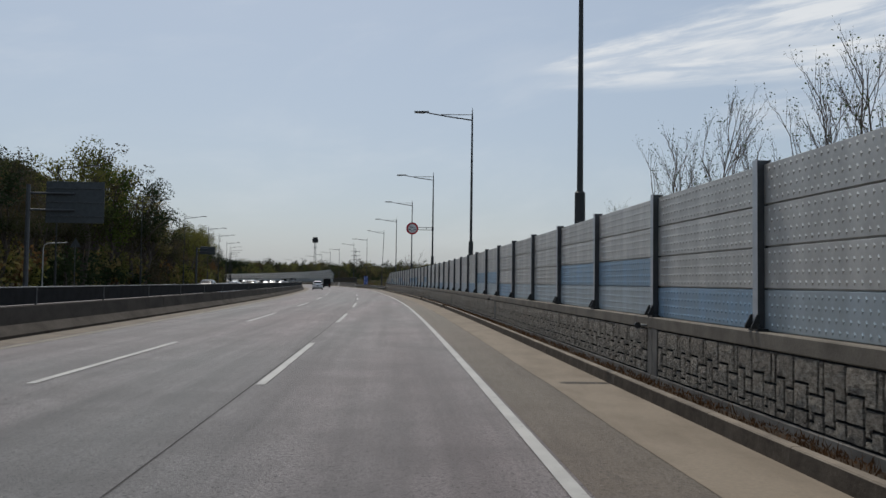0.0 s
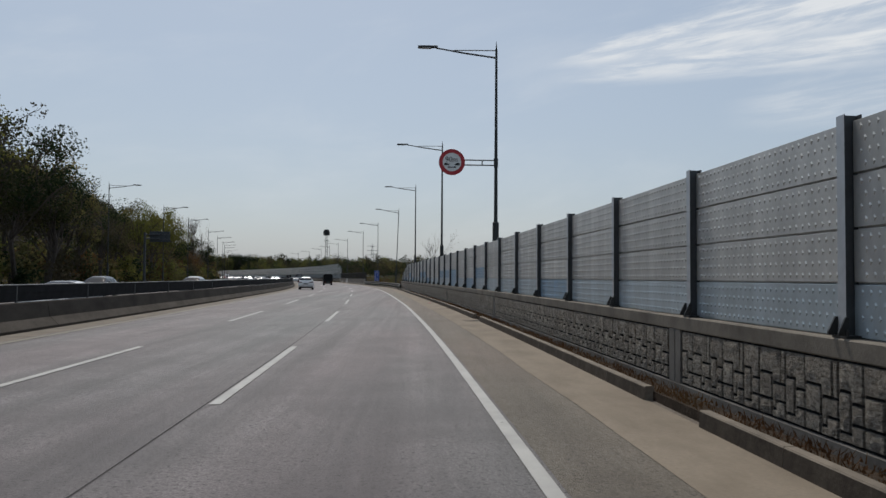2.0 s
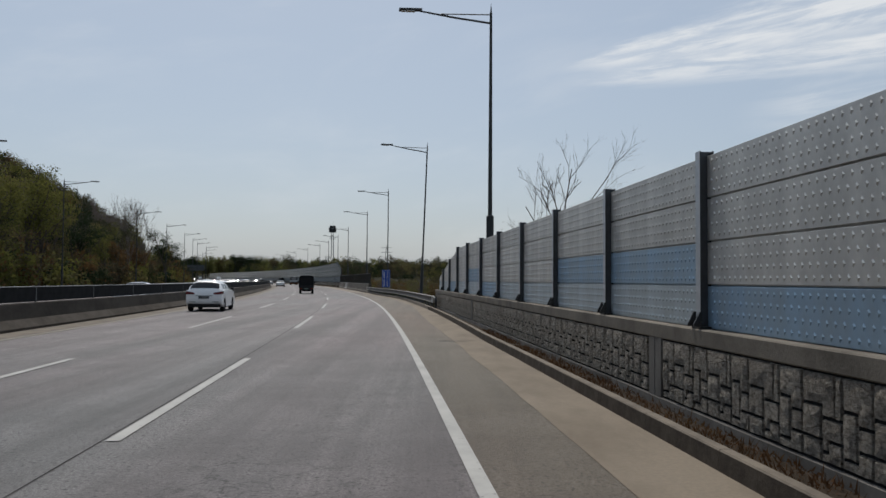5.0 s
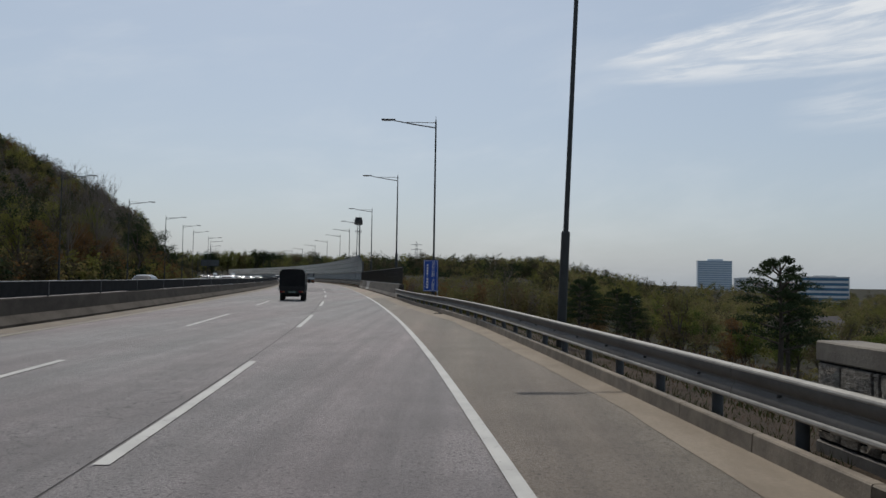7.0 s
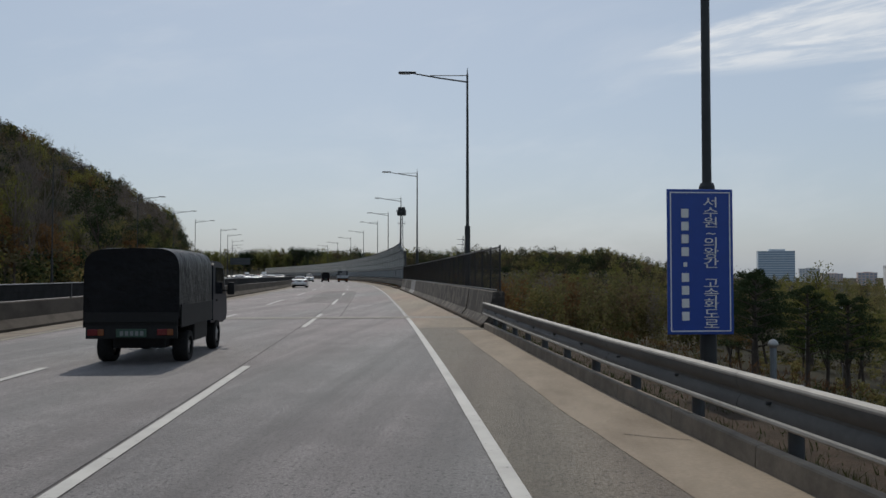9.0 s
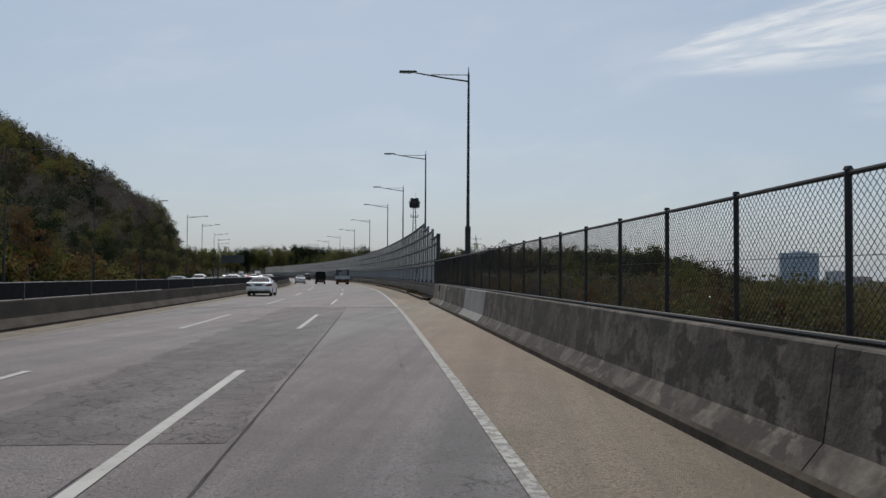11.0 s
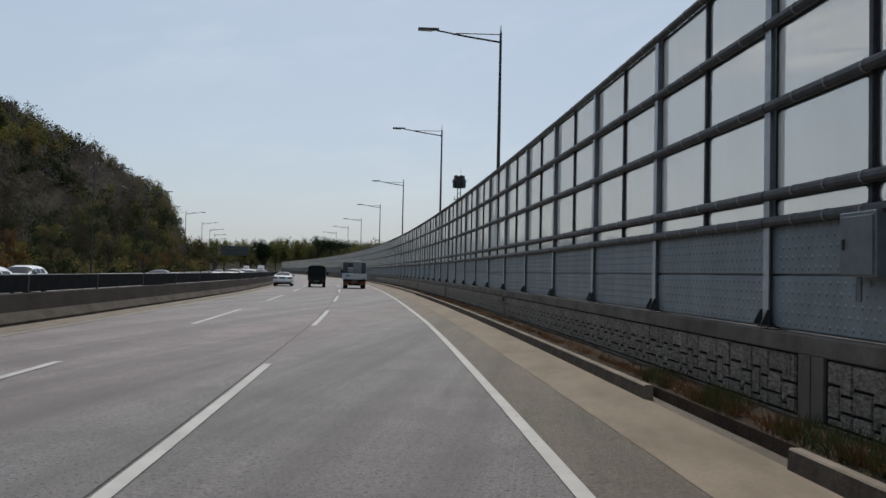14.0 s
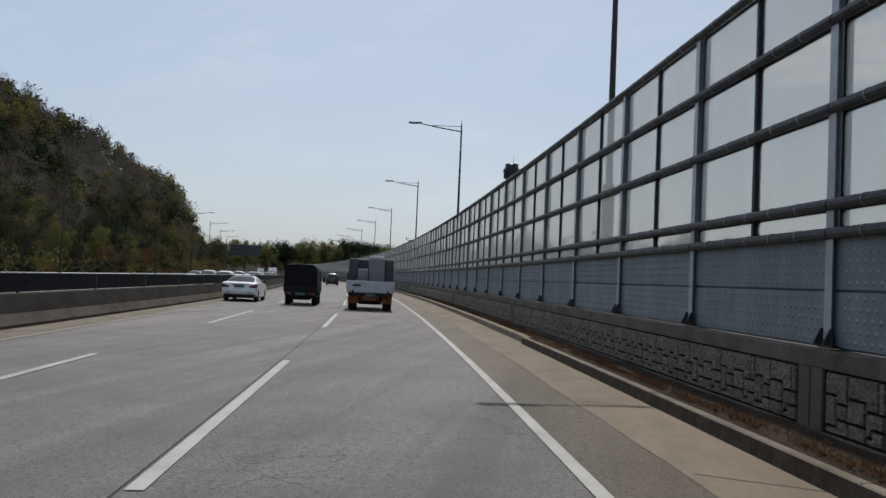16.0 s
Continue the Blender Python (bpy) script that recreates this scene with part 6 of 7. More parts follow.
for i in range(9):
    bm = bmesh.new()
    if i == 4:
        box(bm, -0.025, 0.025, -0.006, 0.001, -0.03, 0.03)
    else:
        box(bm, -0.05, 0.05, -0.006, 0.001, -0.06, 0.06, 0.01)
    t = part("bar", bm, M_SIGN_WHITE, bs)
    t.matrix_local = Matrix.Translation((-0.215, -0.003, 0.66 - i * 0.175))
for z in (-0.6, 0.6):
    bm = bmesh.new()
    box(bm, -0.02, 0.42, 0.03, 0.075, z - 0.03, z + 0.03, 0.005)
    part("bracket", bm, M_POLE, bs)


def gantry_sign(s, o, pole_dx, w, h, z, label, rows=4, arm=True):
    """A large sign board seen from behind on a cantilever post."""
    g = thing("gantry_sign", label, "road sign")
    g.matrix_basis = rm(s, o)
    bm = bmesh.new()
    box(bm, -w / 2, w / 2, -0.04, 0.04, z, z + h, 0.02)
    part("board", bm, M_SIGN_BACK, g)
    for k in range(rows):
        bm = bmesh.new()
        zz = z + h * (k + 0.5) / rows
        box(bm, -w / 2 + 0.05, w / 2 - 0.05, -0.11, -0.04, zz - 0.05, zz + 0.05, 0.008)
        part("stiffener", bm, M_POST, g)
    bm = bmesh.new()
    tube(bm, (pole_dx, -0.25, -0.5), (pole_dx, -0.25, z + h * 0.9), 0.2, 0.16, n=12)
    part("post", bm, M_POST, g)
    for zz in (z + h * 0.3, z + h * 0.7):
        bm = bmesh.new()
        tube(bm, (pole_dx, -0.2, zz), (0 if abs(pole_dx) > w / 2 else w / 2 * (-1 if pole_dx > 0 else 1), -0.2, zz), 0.09, n=8)
        part("arm", bm, M_POST, g)
    return g


gantry_sign(80.0, -26.6, -3.6, 4.6, 3.4, 6.1, "large dark sign board seen from behind on a cantilever post", 3)
gantry_sign(173.5, -30.2, -2.0, 2.8, 1.5, 6.4, "grey sign board seen from behind over the roadside", 2)
gantry_sign(575.0, -22.8, -5.6, 8.6, 3.0, 6.0, "wide dark sign board seen from behind far along the road", 2)

ws = thing("warning_sign", "triangular warning sign seen from behind on a thin post", "road sign")
ws.matrix_basis = rm(92.0, -30.4, 0.1)
bm = bmesh.new()
tube(bm, (0, 0, -0.3), (0, 0, 4.7), 0.045, n=8)
part("post", bm, M_POST, ws)
bm = bmesh.new()
prism(bm, [(-0.52, 4.45), (0.52, 4.45), (0.0, 5.35)], -0.01, 0.01, Matrix.Translation((0, 0.06, 0)) @ Matrix.Rotation(radians(90), 4, "Z"))
part("plate", bm, M_SIGN_BACK, ws)
hp_ = thing("hooked_pole", "grey steel pole bent over at the top by the road", "pole")
hp_.matrix_basis = rm(90.0, -32.6, 0.0)
bm = bmesh.new()
tube(bm, (0, 0, -0.3), (0, 0, 4.3), 0.07, 0.06, n=8)
for k in range(5):
    a0, a1 = radians(90 * k / 5), radians(90 * (k + 1) / 5)
    tube(bm, (0.5 - 0.5 * math.cos(a0), 0, 4.3 + 0.5 * math.sin(a0)), (0.5 - 0.5 * math.cos(a1), 0, 4.3 + 0.5 * math.sin(a1)), 0.06, n=8)
tube(bm, (0.5, 0, 4.8), (2.1, 0, 4.9), 0.06, 0.05, n=8)
part("pole", bm, M_STEEL, hp_)

# ---------------------------------------------------------------- mast
ma = thing("antenna_mast", "slender lattice antenna mast with dark platforms on top", "mast")
mz = ground_at(-51.7, 517.7)
ma.matrix_basis = Matrix.Translation((-51.7, 517.7, mz))
H = 27.3 - mz
bm = bmesh.new()
for a in range(4):
    ca, sa = math.cos(a * math.pi / 2 + .78), math.sin(a * math.pi / 2 + .78)
    tube(bm, (1.1 * ca, 1.1 * sa, 0), (0.55 * ca, 0.55 * sa, H - 1), 0.09, 0.07, n=5)
    for k in range(18):
        za, zb = k * (H - 2) / 18, (k + 1) * (H - 2) / 18
        cb, sb = math.cos((a + 1) * math.pi / 2 + .78), math.sin((a + 1) * math.pi / 2 + .78)
        ra, rb = 1.1 - 0.55 * za / H, 1.1 - 0.55 * zb / H
        tube(bm, (ra * ca, ra * sa, za), (rb * cb, rb * sb, zb), 0.04, n=4)
part("lattice", bm, M_POST, ma)
for k, (z, r, h) in enumerate(((H - 2.4, 1.7, 0.12), (H - 0.9, 2.0, 0.15), (H * 0.78, 1.4, 0.1))):
    bm = bmesh.new()
    tube(bm, (0, 0, z), (0, 0, z + h), r, n=16)
    deck = part("platform", bm, M_POST, ma)
    for a in range(10):
        bm = bmesh.new()
        tube(bm, (r * math.cos(a * .628), r * math.sin(a * .628), z), (r * math.cos(a * .628), r * math.sin(a * .628), z + 1.0), 0.04, n=4)
        part("rail_post", bm, M_POST, deck)
for a in range(9):
    bm = bmesh.new()
    r, z = (1.35, H - 2.2) if a < 6 else (1.0, H - 0.4)
    box(bm, -0.72, 0.72, -0.3, 0.3, 0, 2.0 if a < 6 else 1.3, 0.05)
    p = part("antenna_panel", bm, M_SIGN_BLACK, ma)
    p.matrix_local = Matrix.Rotation(a * 1.047 if a < 6 else a * 2.094, 4, "Z") @ Matrix.Translation((0, r, z))
bm = bmesh.new()
tube(bm, (0.3, 0, H), (0.3, 0, H + 3.0), 0.05, 0.02, n=5)
part("whip", bm, M_POST, ma)

# transmission pylon far off
py = thing("pylon", "distant steel lattice pylon", "pylon")
px, pyy = -60.0, 1180.0
py.matrix_basis = Matrix.Translation((px, pyy, ground_at(px, pyy)))
bm = bmesh.new()
for a in range(4):
    ca, sa = math.cos(a * math.pi / 2 + .78), math.sin(a * math.pi / 2 + .78)
    tube(bm, (5 * ca, 5 * sa, 0), (0.6 * ca, 0.6 * sa, 46), 0.28, 0.18, n=4)
for k in range(8):
    z = 4 + k * 5
    r = 5 - 4.4 * z / 46
    for a in range(4):
        ca, sa = math.cos(a * math.pi / 2 + .78), math.sin(a * math.pi / 2 + .78)
        cb, sb = math.cos((a + 1) * math.pi / 2 + .78), math.sin((a + 1) * math.pi / 2 + .78)
        tube(bm, (r * ca, r * sa, z), (r * cb * .9, r * sb * .9, z + 4), 0.15, n=3)
part("tower", bm, M_POST, py)
for z in (30, 36, 42):
    bm = bmesh.new()
    tube(bm, (-7, 0, z), (7, 0, z), 0.3, n=4)
    part("crossarm", bm, M_POST, py)

# ---------------------------------------------------------------- buildings in the valley
M_TOWER = plain("tower_facade", (0.5, 0.55, 0.6), 0.5, 0.0, 0.08, 0.2)
M_TOWER_GLASS = plain("tower_glass", (0.28, 0.36, 0.44), 0.25, 0.0, 0.1, 0.3)
M_PINK = plain("pinkish_facade", (0.6, 0.48, 0.45), 0.8, 0.0, 0.1, 0.3)
M_PALE_WALL = plain("pale_facade", (0.62, 0.61, 0.6), 0.8, 0.0, 0.1, 0.3)
M_BLUE_GLASS = plain("blue_glass", (0.06, 0.15, 0.25), 0.2, 0.0, 0.1, 0.3)
M_CREAM = plain("cream_render", (0.42, 0.37, 0.29), 0.85, 0.0, 0.12, 0.5)
M_ROOF = plain("dark_roof", (0.06, 0.05, 0.05), 0.8, 0.0, 0.15, 0.6)


def block(x, y, turn, w, d, h, floors, wall, glass, label, cols=0, z=None):
    b = thing("building", label, "building")
    b.matrix_basis = Matrix.Translation((x, y, ground_at(x, y) if z is None else z)) @ Matrix.Rotation(radians(turn), 4, "Z")
    bm = bmesh.new()
    box(bm, -w / 2, w / 2, -d / 2, d / 2, 0, h, 0.05)
    part("wall", bm, wall, b)
    bm = bmesh.new()
    box(bm, -w * 0.2, w * 0.25, -d * 0.3, d * 0.3, h, h + h * 0.06, 0.05)
    box(bm, -w / 2 - 0.2, w / 2 + 0.2, -d / 2 - 0.2, d / 2 + 0.2, h - 0.4, h + 0.4, 0.05)
    part("roof", bm, wall, b)
    fh = h / floors
    if cols:
        bm = bmesh.new()
        box(bm, -w / cols * 0.3, w / cols * 0.3, -0.06, 0.05, 0, fh * 0.5, 0.02)
        me = to_mesh("window", bm, glass)
        for k in range(floors):
            for c in range(cols):
                p = part("window", me, None, b)
                p.matrix_local = Matrix.Translation((-w / 2 + (c + 0.5) * w / cols, -d / 2, (k + 0.3) * fh))
    else:
        bm = bmesh.new()
        box(bm, -w / 2 + 0.6, w / 2 - 0.6, -d / 2 - 0.12, d / 2 + 0.12, 0, fh * 0.55, 0.02)
        me = to_mesh("window_band", bm, glass)
        for k in range(floors):
            p = part("window_band", me, None, b)
            p.matrix_local = Matrix.Translation((0, 0, (k + 0.3) * fh))
    return b


eye = Vector((-11.5, 196.5, 1.68))


def toward(bearing, dist):
    return eye.x + math.sin(radians(bearing)) * dist, eye.y + math.cos(radians(bearing)) * dist


x, y = toward(17.85, 1450)
block(x, y, -12, 56, 30, 57, 15, M_TOWER, M_TOWER_GLASS, "tall pale blue office tower in the distance")
x, y = toward(19.83, 1250)
block(x, y, -15, 26, 18, 27, 9, M_PALE_WALL, M_TOWER_GLASS, "pale apartment block in the distance", 7)
x, y = toward(21.13, 1200)
block(x, y, -15, 25, 18, 20, 7, M_PINK, M_TOWER_GLASS, "pinkish apartment block in the distance", 7)
x, y = toward(23.1, 900)
block(x, y, -18, 17, 14, 19, 7, M_PINK, M_TOWER_GLASS, "red-brown apartment block in the distance", 5)
x, y = toward(25.6, 640)
block(x, y, -20, 34, 24, 22, 6, M_PALE_WALL, M_BLUE_GLASS, "blue glass office block with pale bands")
x, y = toward(12.4, 330)
block(x, y, -10, 26, 14, 6.5, 2, M_PALE_WALL, M_TOWER_GLASS, "low pale industrial building among the trees", 6)


def house(x, y, turn, w, d, h, label):
    b = thing("house", label, "house", "houses in the valley")
    b.matrix_basis = Matrix.Translation((x, y, ground_at(x, y))) @ Matrix.Rotation(radians(turn), 4, "Z")
    bm = bmesh.new()
    prism(bm, [(-d / 2, 0), (d / 2, 0), (d / 2, h), (0, h + d * 0.28), (-d / 2, h)], -w / 2, w / 2)
    part("wall", bm, M_CREAM, b)
    for sgn in (-1, 1):
        bm = bmesh.new()
        prism(bm, [(sgn * (d / 2 + 0.5), h - 0.25), (0, h + d * 0.28 + 0.05), (0, h + d * 0.28 + 0.3), (sgn * (d / 2 + 0.5), h + 0.0)], -w / 2 - 0.5, w / 2 + 0.5)
        part("roof", bm, M_ROOF, b)
    bm = bmesh.new()
    box(bm, -0.6, 0.6, -0.08, 0.06, 0, 1.3, 0.02)
    me = to_mesh("window", bm, M_TOWER_GLASS)
    for k in range(2):
        for c in range(4):
            p = part("window", me, None, b)
            p.matrix_local = Matrix.Translation((-w / 2 + (c + 0.5) * w / 4, -d / 2, 1.2 + k * 3.0))
    return b


house(88.7, 392, 35, 15, 10, 7.5, "cream house with dark gabled roof in the valley")
house(104, 410, 20, 13, 9, 7.0, "cream house with dark gabled roof in the valley")
house(118, 380, 50, 12, 9, 6.5, "cream house with dark gabled roof in the valley")
for x, y, h in ((29.6, 299.9, 9.0), (52, 320, 8.5), (20, 285, 8.0)):
    l = thing("path_lamp", "small pale street lamp in the valley", "street lamp", "valley lamps")
    l.matrix_basis = Matrix.Translation((x, y, ground_at(x, y)))
    bm = bmesh.new()
    tube(bm, (0, 0, 0), (0, 0, h), 0.09, 0.06, n=8)
    part("pole", bm, M_STEEL, l)
    bm = bmesh.new()
    box(bm, -0.9, 0.1, -0.12, 0.12, h - 0.06, h + 0.08, 0.03)
    part("head", bm, M_STEEL, l)

# ---------------------------------------------------------------- small things beside the road
cab = thing("control_box", "grey sheet-metal control box fixed to the barrier", "control box")
cab.matrix_basis = rm(305.9, 2.70, 1.72)
bm = bmesh.new()
box(bm, -0.02, 0.12, -0.28, 0.28, 0, 0.58, 0.012)
part("body", bm, M_POST_LIGHT, cab)
bm = bmesh.new()
box(bm, -0.035, -0.02, -0.25, 0.25, 0.02, 0.54, 0.006)
door = part("door", bm, M_POST_LIGHT, cab)
bm = bmesh.new()
box(bm, -0.05, -0.035, 0.17, 0.2, 0.24, 0.34, 0.004)
part("handle", bm, M_SIGN_BLACK, door)
bm = bmesh.new()
tube(bm, (0.03, 0.05, -0.22), (0.03, 0.05, 0.0), 0.03, n=8)
part("conduit", bm, M_POST_LIGHT, cab)

for s, o, z in ((287.6, 2.72, 0.82), (325.6, 2.72, 0.86), (45.3, 2.86, 0.98), (24.5, 2.86, 0.98)):
    d = thing("delineator", "small round reflector on a short grey stalk on the wall", "reflector", "wall reflectors")
    d.matrix_basis = rm(s, o, z)
    bm = bmesh.new()
    tube(bm, (0.05, 0, 0), (-0.12, -0.02, 0.0), 0.022, n=8)
    part("stalk", bm, M_STEEL, d)
    bm = bmesh.new()
    tube(bm, (-0.13, -0.05, 0.0), (-0.13, 0.0, 0.0), 0.055, n=14)
    part("reflector", bm, M_SIGN_BLACK, d)

dl = thing("marker_post", "short grey marker post with a round cap behind the rail", "marker post")
dl.matrix_basis = rm(206.4, 3.55, -0.33)
bm = bmesh.new()
tube(bm, (0, 0, 0), (0, 0, 1.15), 0.038, n=10)
part("post", bm, M_POST_LIGHT, dl)
bm = bmesh.new()
bmesh.ops.create_uvsphere(bm, u_segments=12, v_segments=8, radius=0.058, matrix=Matrix.Translation((0, 0, 1.19)))
part("cap", bm, M_STEEL, dl, smooth=True)

for s, o, w, c in ((194.7, 2.25, 0.34, M_SIGN_BLACK), (105.6, 1.8, 0.14, M_SIGN_RED), (307.4, 2.5, 0.3, M_SIGN_BLACK)):
    d = thing("litter", "crumpled scrap of rubbish lying in the gutter", "litter", "litter in the gutter")
    d.matrix_basis = rm(s, o, 0.012, 25)
    for name, dx, dy, k in (("scrap", 0.0, 0.0, 1.0), ("torn_end", w * 0.55, w * 0.18, 0.6)):
        bm = bmesh.new()
        bmesh.ops.create_grid(bm, x_segments=7, y_segments=5, size=0.5)
        for v in bm.verts:
            q = noise.noise_vector(v.co * 3.1 + Vector((s + dx, 0, 0)))
            v.co = Vector((dx + (v.co.x + q.x * 0.3) * w * k, dy + (v.co.y * 0.45 + q.y * 0.2) * w * k, abs(q.z) * w * 0.34 * k + 0.004))
        bmesh.ops.solidify(bm, geom=bm.faces[:], thickness=0.004)
        part(name, bm, c, d)

# ---------------------------------------------------------------- vehicles
M_TYRE = plain("tyre_rubber", (0.018, 0.018, 0.018), 0.8, 0.0, 0.2, 20)
M_RIM = plain("alloy_rim", (0.35, 0.35, 0.36), 0.35, 0.8, 0.1, 10)
M_CAR_GLASS = dark_glass("car_glass")
M_TAIL = plain("tail_lamp_red", (0.11, 0.006, 0.008), 0.2, 0.0, 0.05, 10)
M_AMBER = plain("amber_lamp", (0.16, 0.05, 0.015), 0.25, 0.0, 0.05, 10)
M_CLEAR = plain("clear_lamp", (0.6, 0.6, 0.58), 0.15, 0.0, 0.05, 10)
# grey includes the shade on the vehicles' backs
M_PLATE_SHADED = plain("shaded_number_plate", (0.16, 0.17, 0.17), 0.5, 0.0, 0.05, 10)
M_PLATE_GREEN = plain("green_plate", (0.025, 0.06, 0.04), 0.5, 0.0, 0.05, 10)
M_BLACK = plain("black_plastic", (0.02, 0.02, 0.02), 0.6, 0.0, 0.1, 10)
M_CAR_WHITE = car_paint("white_paint", (0.80, 0.80, 0.79), 0.0)
M_CAR_DARK = car_paint("dark_blue_grey_paint", (0.022, 0.026, 0.034), 0.3)
M_CAR_NAVY = plain("navy_paint", (0.006, 0.01, 0.021), 0.4, 0.0, 0.2, 3)
M_CAR_SILVER = car_paint("silver_paint", (0.36, 0.37, 0.38), 0.6)
M_CAR_GREY = car_paint("grey_paint", (0.12, 0.125, 0.13), 0.5)
M_CAR_BLACK = car_paint("black_paint", (0.012, 0.012, 0.013), 0.2)
M_CAR_RED = car_paint("red_paint", (0.3, 0.02, 0.02), 0.2)
M_CANVAS = surface("black_canvas", (0.0045, 0.005, 0.006), (0.006, 0.0065, 0.0075), (0.010, 0.010, 0.011), 0.42, grain=5, patch=1.4, bump=0.7, dist=0.03)
M_BED = plain("truck_bed_steel", (0.46, 0.49, 0.51), 0.5, 0.3, 0.12, 5)
M_RUST = surface("rusty_flap", (0.3, 0.095, 0.028), (0.17, 0.055, 0.02), (0.07, 0.035, 0.02), 0.8, grain=12, patch=4, bump=0.3)
M_CARGO = plain("cargo_grey", (0.2, 0.205, 0.21), 0.6, 0.0, 0.1, 2)
M_CARGO_DARK = plain("cargo_dark", (0.045, 0.05, 0.055), 0.6, 0.0, 0.1, 2)
M_CARGO_LIGHT = plain("cargo_light", (0.5, 0.5, 0.48), 0.6, 0.0, 0.1, 2)


for dull in (M_BLACK, M_TYRE, M_CAR_NAVY, M_CANVAS):
    dull.node_tree.nodes["Principled BSDF"].inputs["Specular IOR Level"].default_value = 0.12


def wheel(parent, x, y, r=0.33, w=0.21):
    bm = bmesh.new()
    prof = [(-w / 2, r * 0.62), (-w / 2, r * 0.93), (-w * 0.38, r), (w * 0.38, r), (w / 2, r * 0.93), (w / 2, r * 0.62)]
    n = 22
    rings = [[bm.verts.new((px, pr * math.cos(2 * math.pi * k / n), pr * math.sin(2 * math.pi * k / n))) for px, pr in prof] for k in range(n)]
    for k in range(n):
        a, b = rings[k], rings[(k + 1) % n]
        for i in range(len(prof)):
            j = (i + 1) % len(prof)
            bm.faces.new((a[i], b[i], b[j], a[j]))
    bmesh.ops.recalc_face_normals(bm, faces=bm.faces)
    t = part("wheel", bm, M_TYRE, parent, smooth=True)
    t.matrix_local = Matrix.Translation((x, y, r))
    bm = bmesh.new()
    s = 1 if x > 0 else -1
    tube(bm, (-w * 0.3, 0, 0), (w * 0.3, 0, 0), r * 0.60, n=20)
    for k in range(5):
        a = k * 2 * math.pi / 5
        box(bm, s * w * 0.3 - 0.02, s * w * 0.3 + 0.02, -0.035, 0.035, 0.03, r * 0.58, 0.006, Matrix.Rotation(a, 4, "X"))
    tube(bm, (s * w * 0.3, 0, 0), (s * (w * 0.3 + 0.03), 0, 0), 0.06, n=10)
    part("rim", bm, M_RIM, t, "alloy rim")
    return t


def arch(yc, r=0.375, zc=0.335, z0=0.25, n=9):
    """Points of a wheel arch, from front to back."""
    a0 = math.asin((zc - z0) / r)
    return [(yc + r * math.cos(a), zc + r * math.sin(a)) for a in np.linspace(-a0, math.pi + a0, n)]


def shell(outline, w, bulge=0.05):
    """A car's lower body from its side outline, with rounded flanks and slightly bowed ends."""
    bm = bmesh.new()
    cy = sum(y for y, z in outline) / len(outline)
    rows = []
    for f, sy, sz in ((-1.0, 0.955, 0.93), (-0.965, 0.985, 0.98), (-0.85, 0.995, 1.0), (-0.4, 1.012, 1.012), (0.4, 1.012, 1.012), (0.85, 0.995, 1.0), (0.965, 0.985, 0.98), (1.0, 0.955, 0.93)):
        row = []
        for y, z in outline:
            low = z < 0.72
            yy = y if low and 0.4 < y < cy * 2 - 0.6 else cy + (y - cy) * sy
            zz = z if z < 0.75 else 0.75 + (z - 0.75) * (sz if abs(f) > 0.9 else 1.0 + (sz - 1) * 3)
            row.append(bm.verts.new((f * w, yy, zz)))
        rows.append(row)
    k = len(outline)
    for a, b in zip(rows, rows[1:]):
        for i in range(k):
            j = (i + 1) % k
            bm.faces.new((a[i], a[j], b[j], b[i]))
    bm.faces.new(rows[0])
    bm.faces.new(rows[-1][::-1])
    bmesh.ops.recalc_face_normals(bm, faces=bm.faces)
    bmesh.ops.triangulate(bm, faces=[f for f in bm.faces if len(f.verts) > 4])
    return bm


def panel4(p, thick=0.012):
    """A thin flat plate through four corners, given an outward thickness."""
    bm = bmesh.new()
    q = [Vector(c) for c in p]
    n = (q[1] - q[0]).cross(q[3] - q[0]).normalized() * thick
    a = [bm.verts.new(c + n) for c in q]
    b = [bm.verts.new(c - n) for c in q]
    bm.faces.new(a)
    bm.faces.new(b[::-1])
    for i in range(4):
        j = (i + 1) % 4
        bm.faces.new((a[j], a[i], b[i], b[j]))
    return bm


def cabin_point(y, a, belt, wb, wr, ys, hs, lift=0.0):
    """A point of the rounded cabin: a runs from one side over the roof to the other, 0 to 1."""
    h = float(np.interp(y, ys, hs))
    t = math.pi * a
    z = h * abs(math.sin(t)) ** 0.5
    c = math.copysign(abs(math.cos(t)) ** 0.42, math.cos(t))
    peak = max(hs)
    w = wb + (wr - wb) * (z / peak) ** 1.2
    narrow = 1.0 - 0.10 * (1.0 - h / peak) ** 2
    return Vector((-(w * narrow + lift) * c, y, belt + z + lift * abs(math.sin(t))))


def cabin_patch(y0, y1, a0, a1, curve, ny=10, na=10, lift=0.0, skew=0.0, shut=False):
    """A part of the cabin's skin, lifted off it a little; skew slants its two ends with the height."""
    bm = bmesh.new()
    rows = []
    for i in range(ny + 1):
        row = []
        for j in range(na + 1):
            a = a0 + (a1 - a0) * j / na
            up = min(1.0, abs(math.sin(math.pi * a)))
            ya, yb = y0 + skew * up, y1 - skew * up
            row.append(bm.verts.new(cabin_point(ya + (yb - ya) * i / ny, a, *curve, lift)))
        rows.append(row)
    for p, q in zip(rows, rows[1:]):
        for j in range(na):
            bm.faces.new((p[j], p[j + 1], q[j + 1], q[j]))
    bmesh.ops.recalc_face_normals(bm, faces=bm.faces)
    if sum(f.normal.z for f in bm.faces) < 0:
        bmesh.ops.reverse_faces(bm, faces=bm.faces)
    return bm


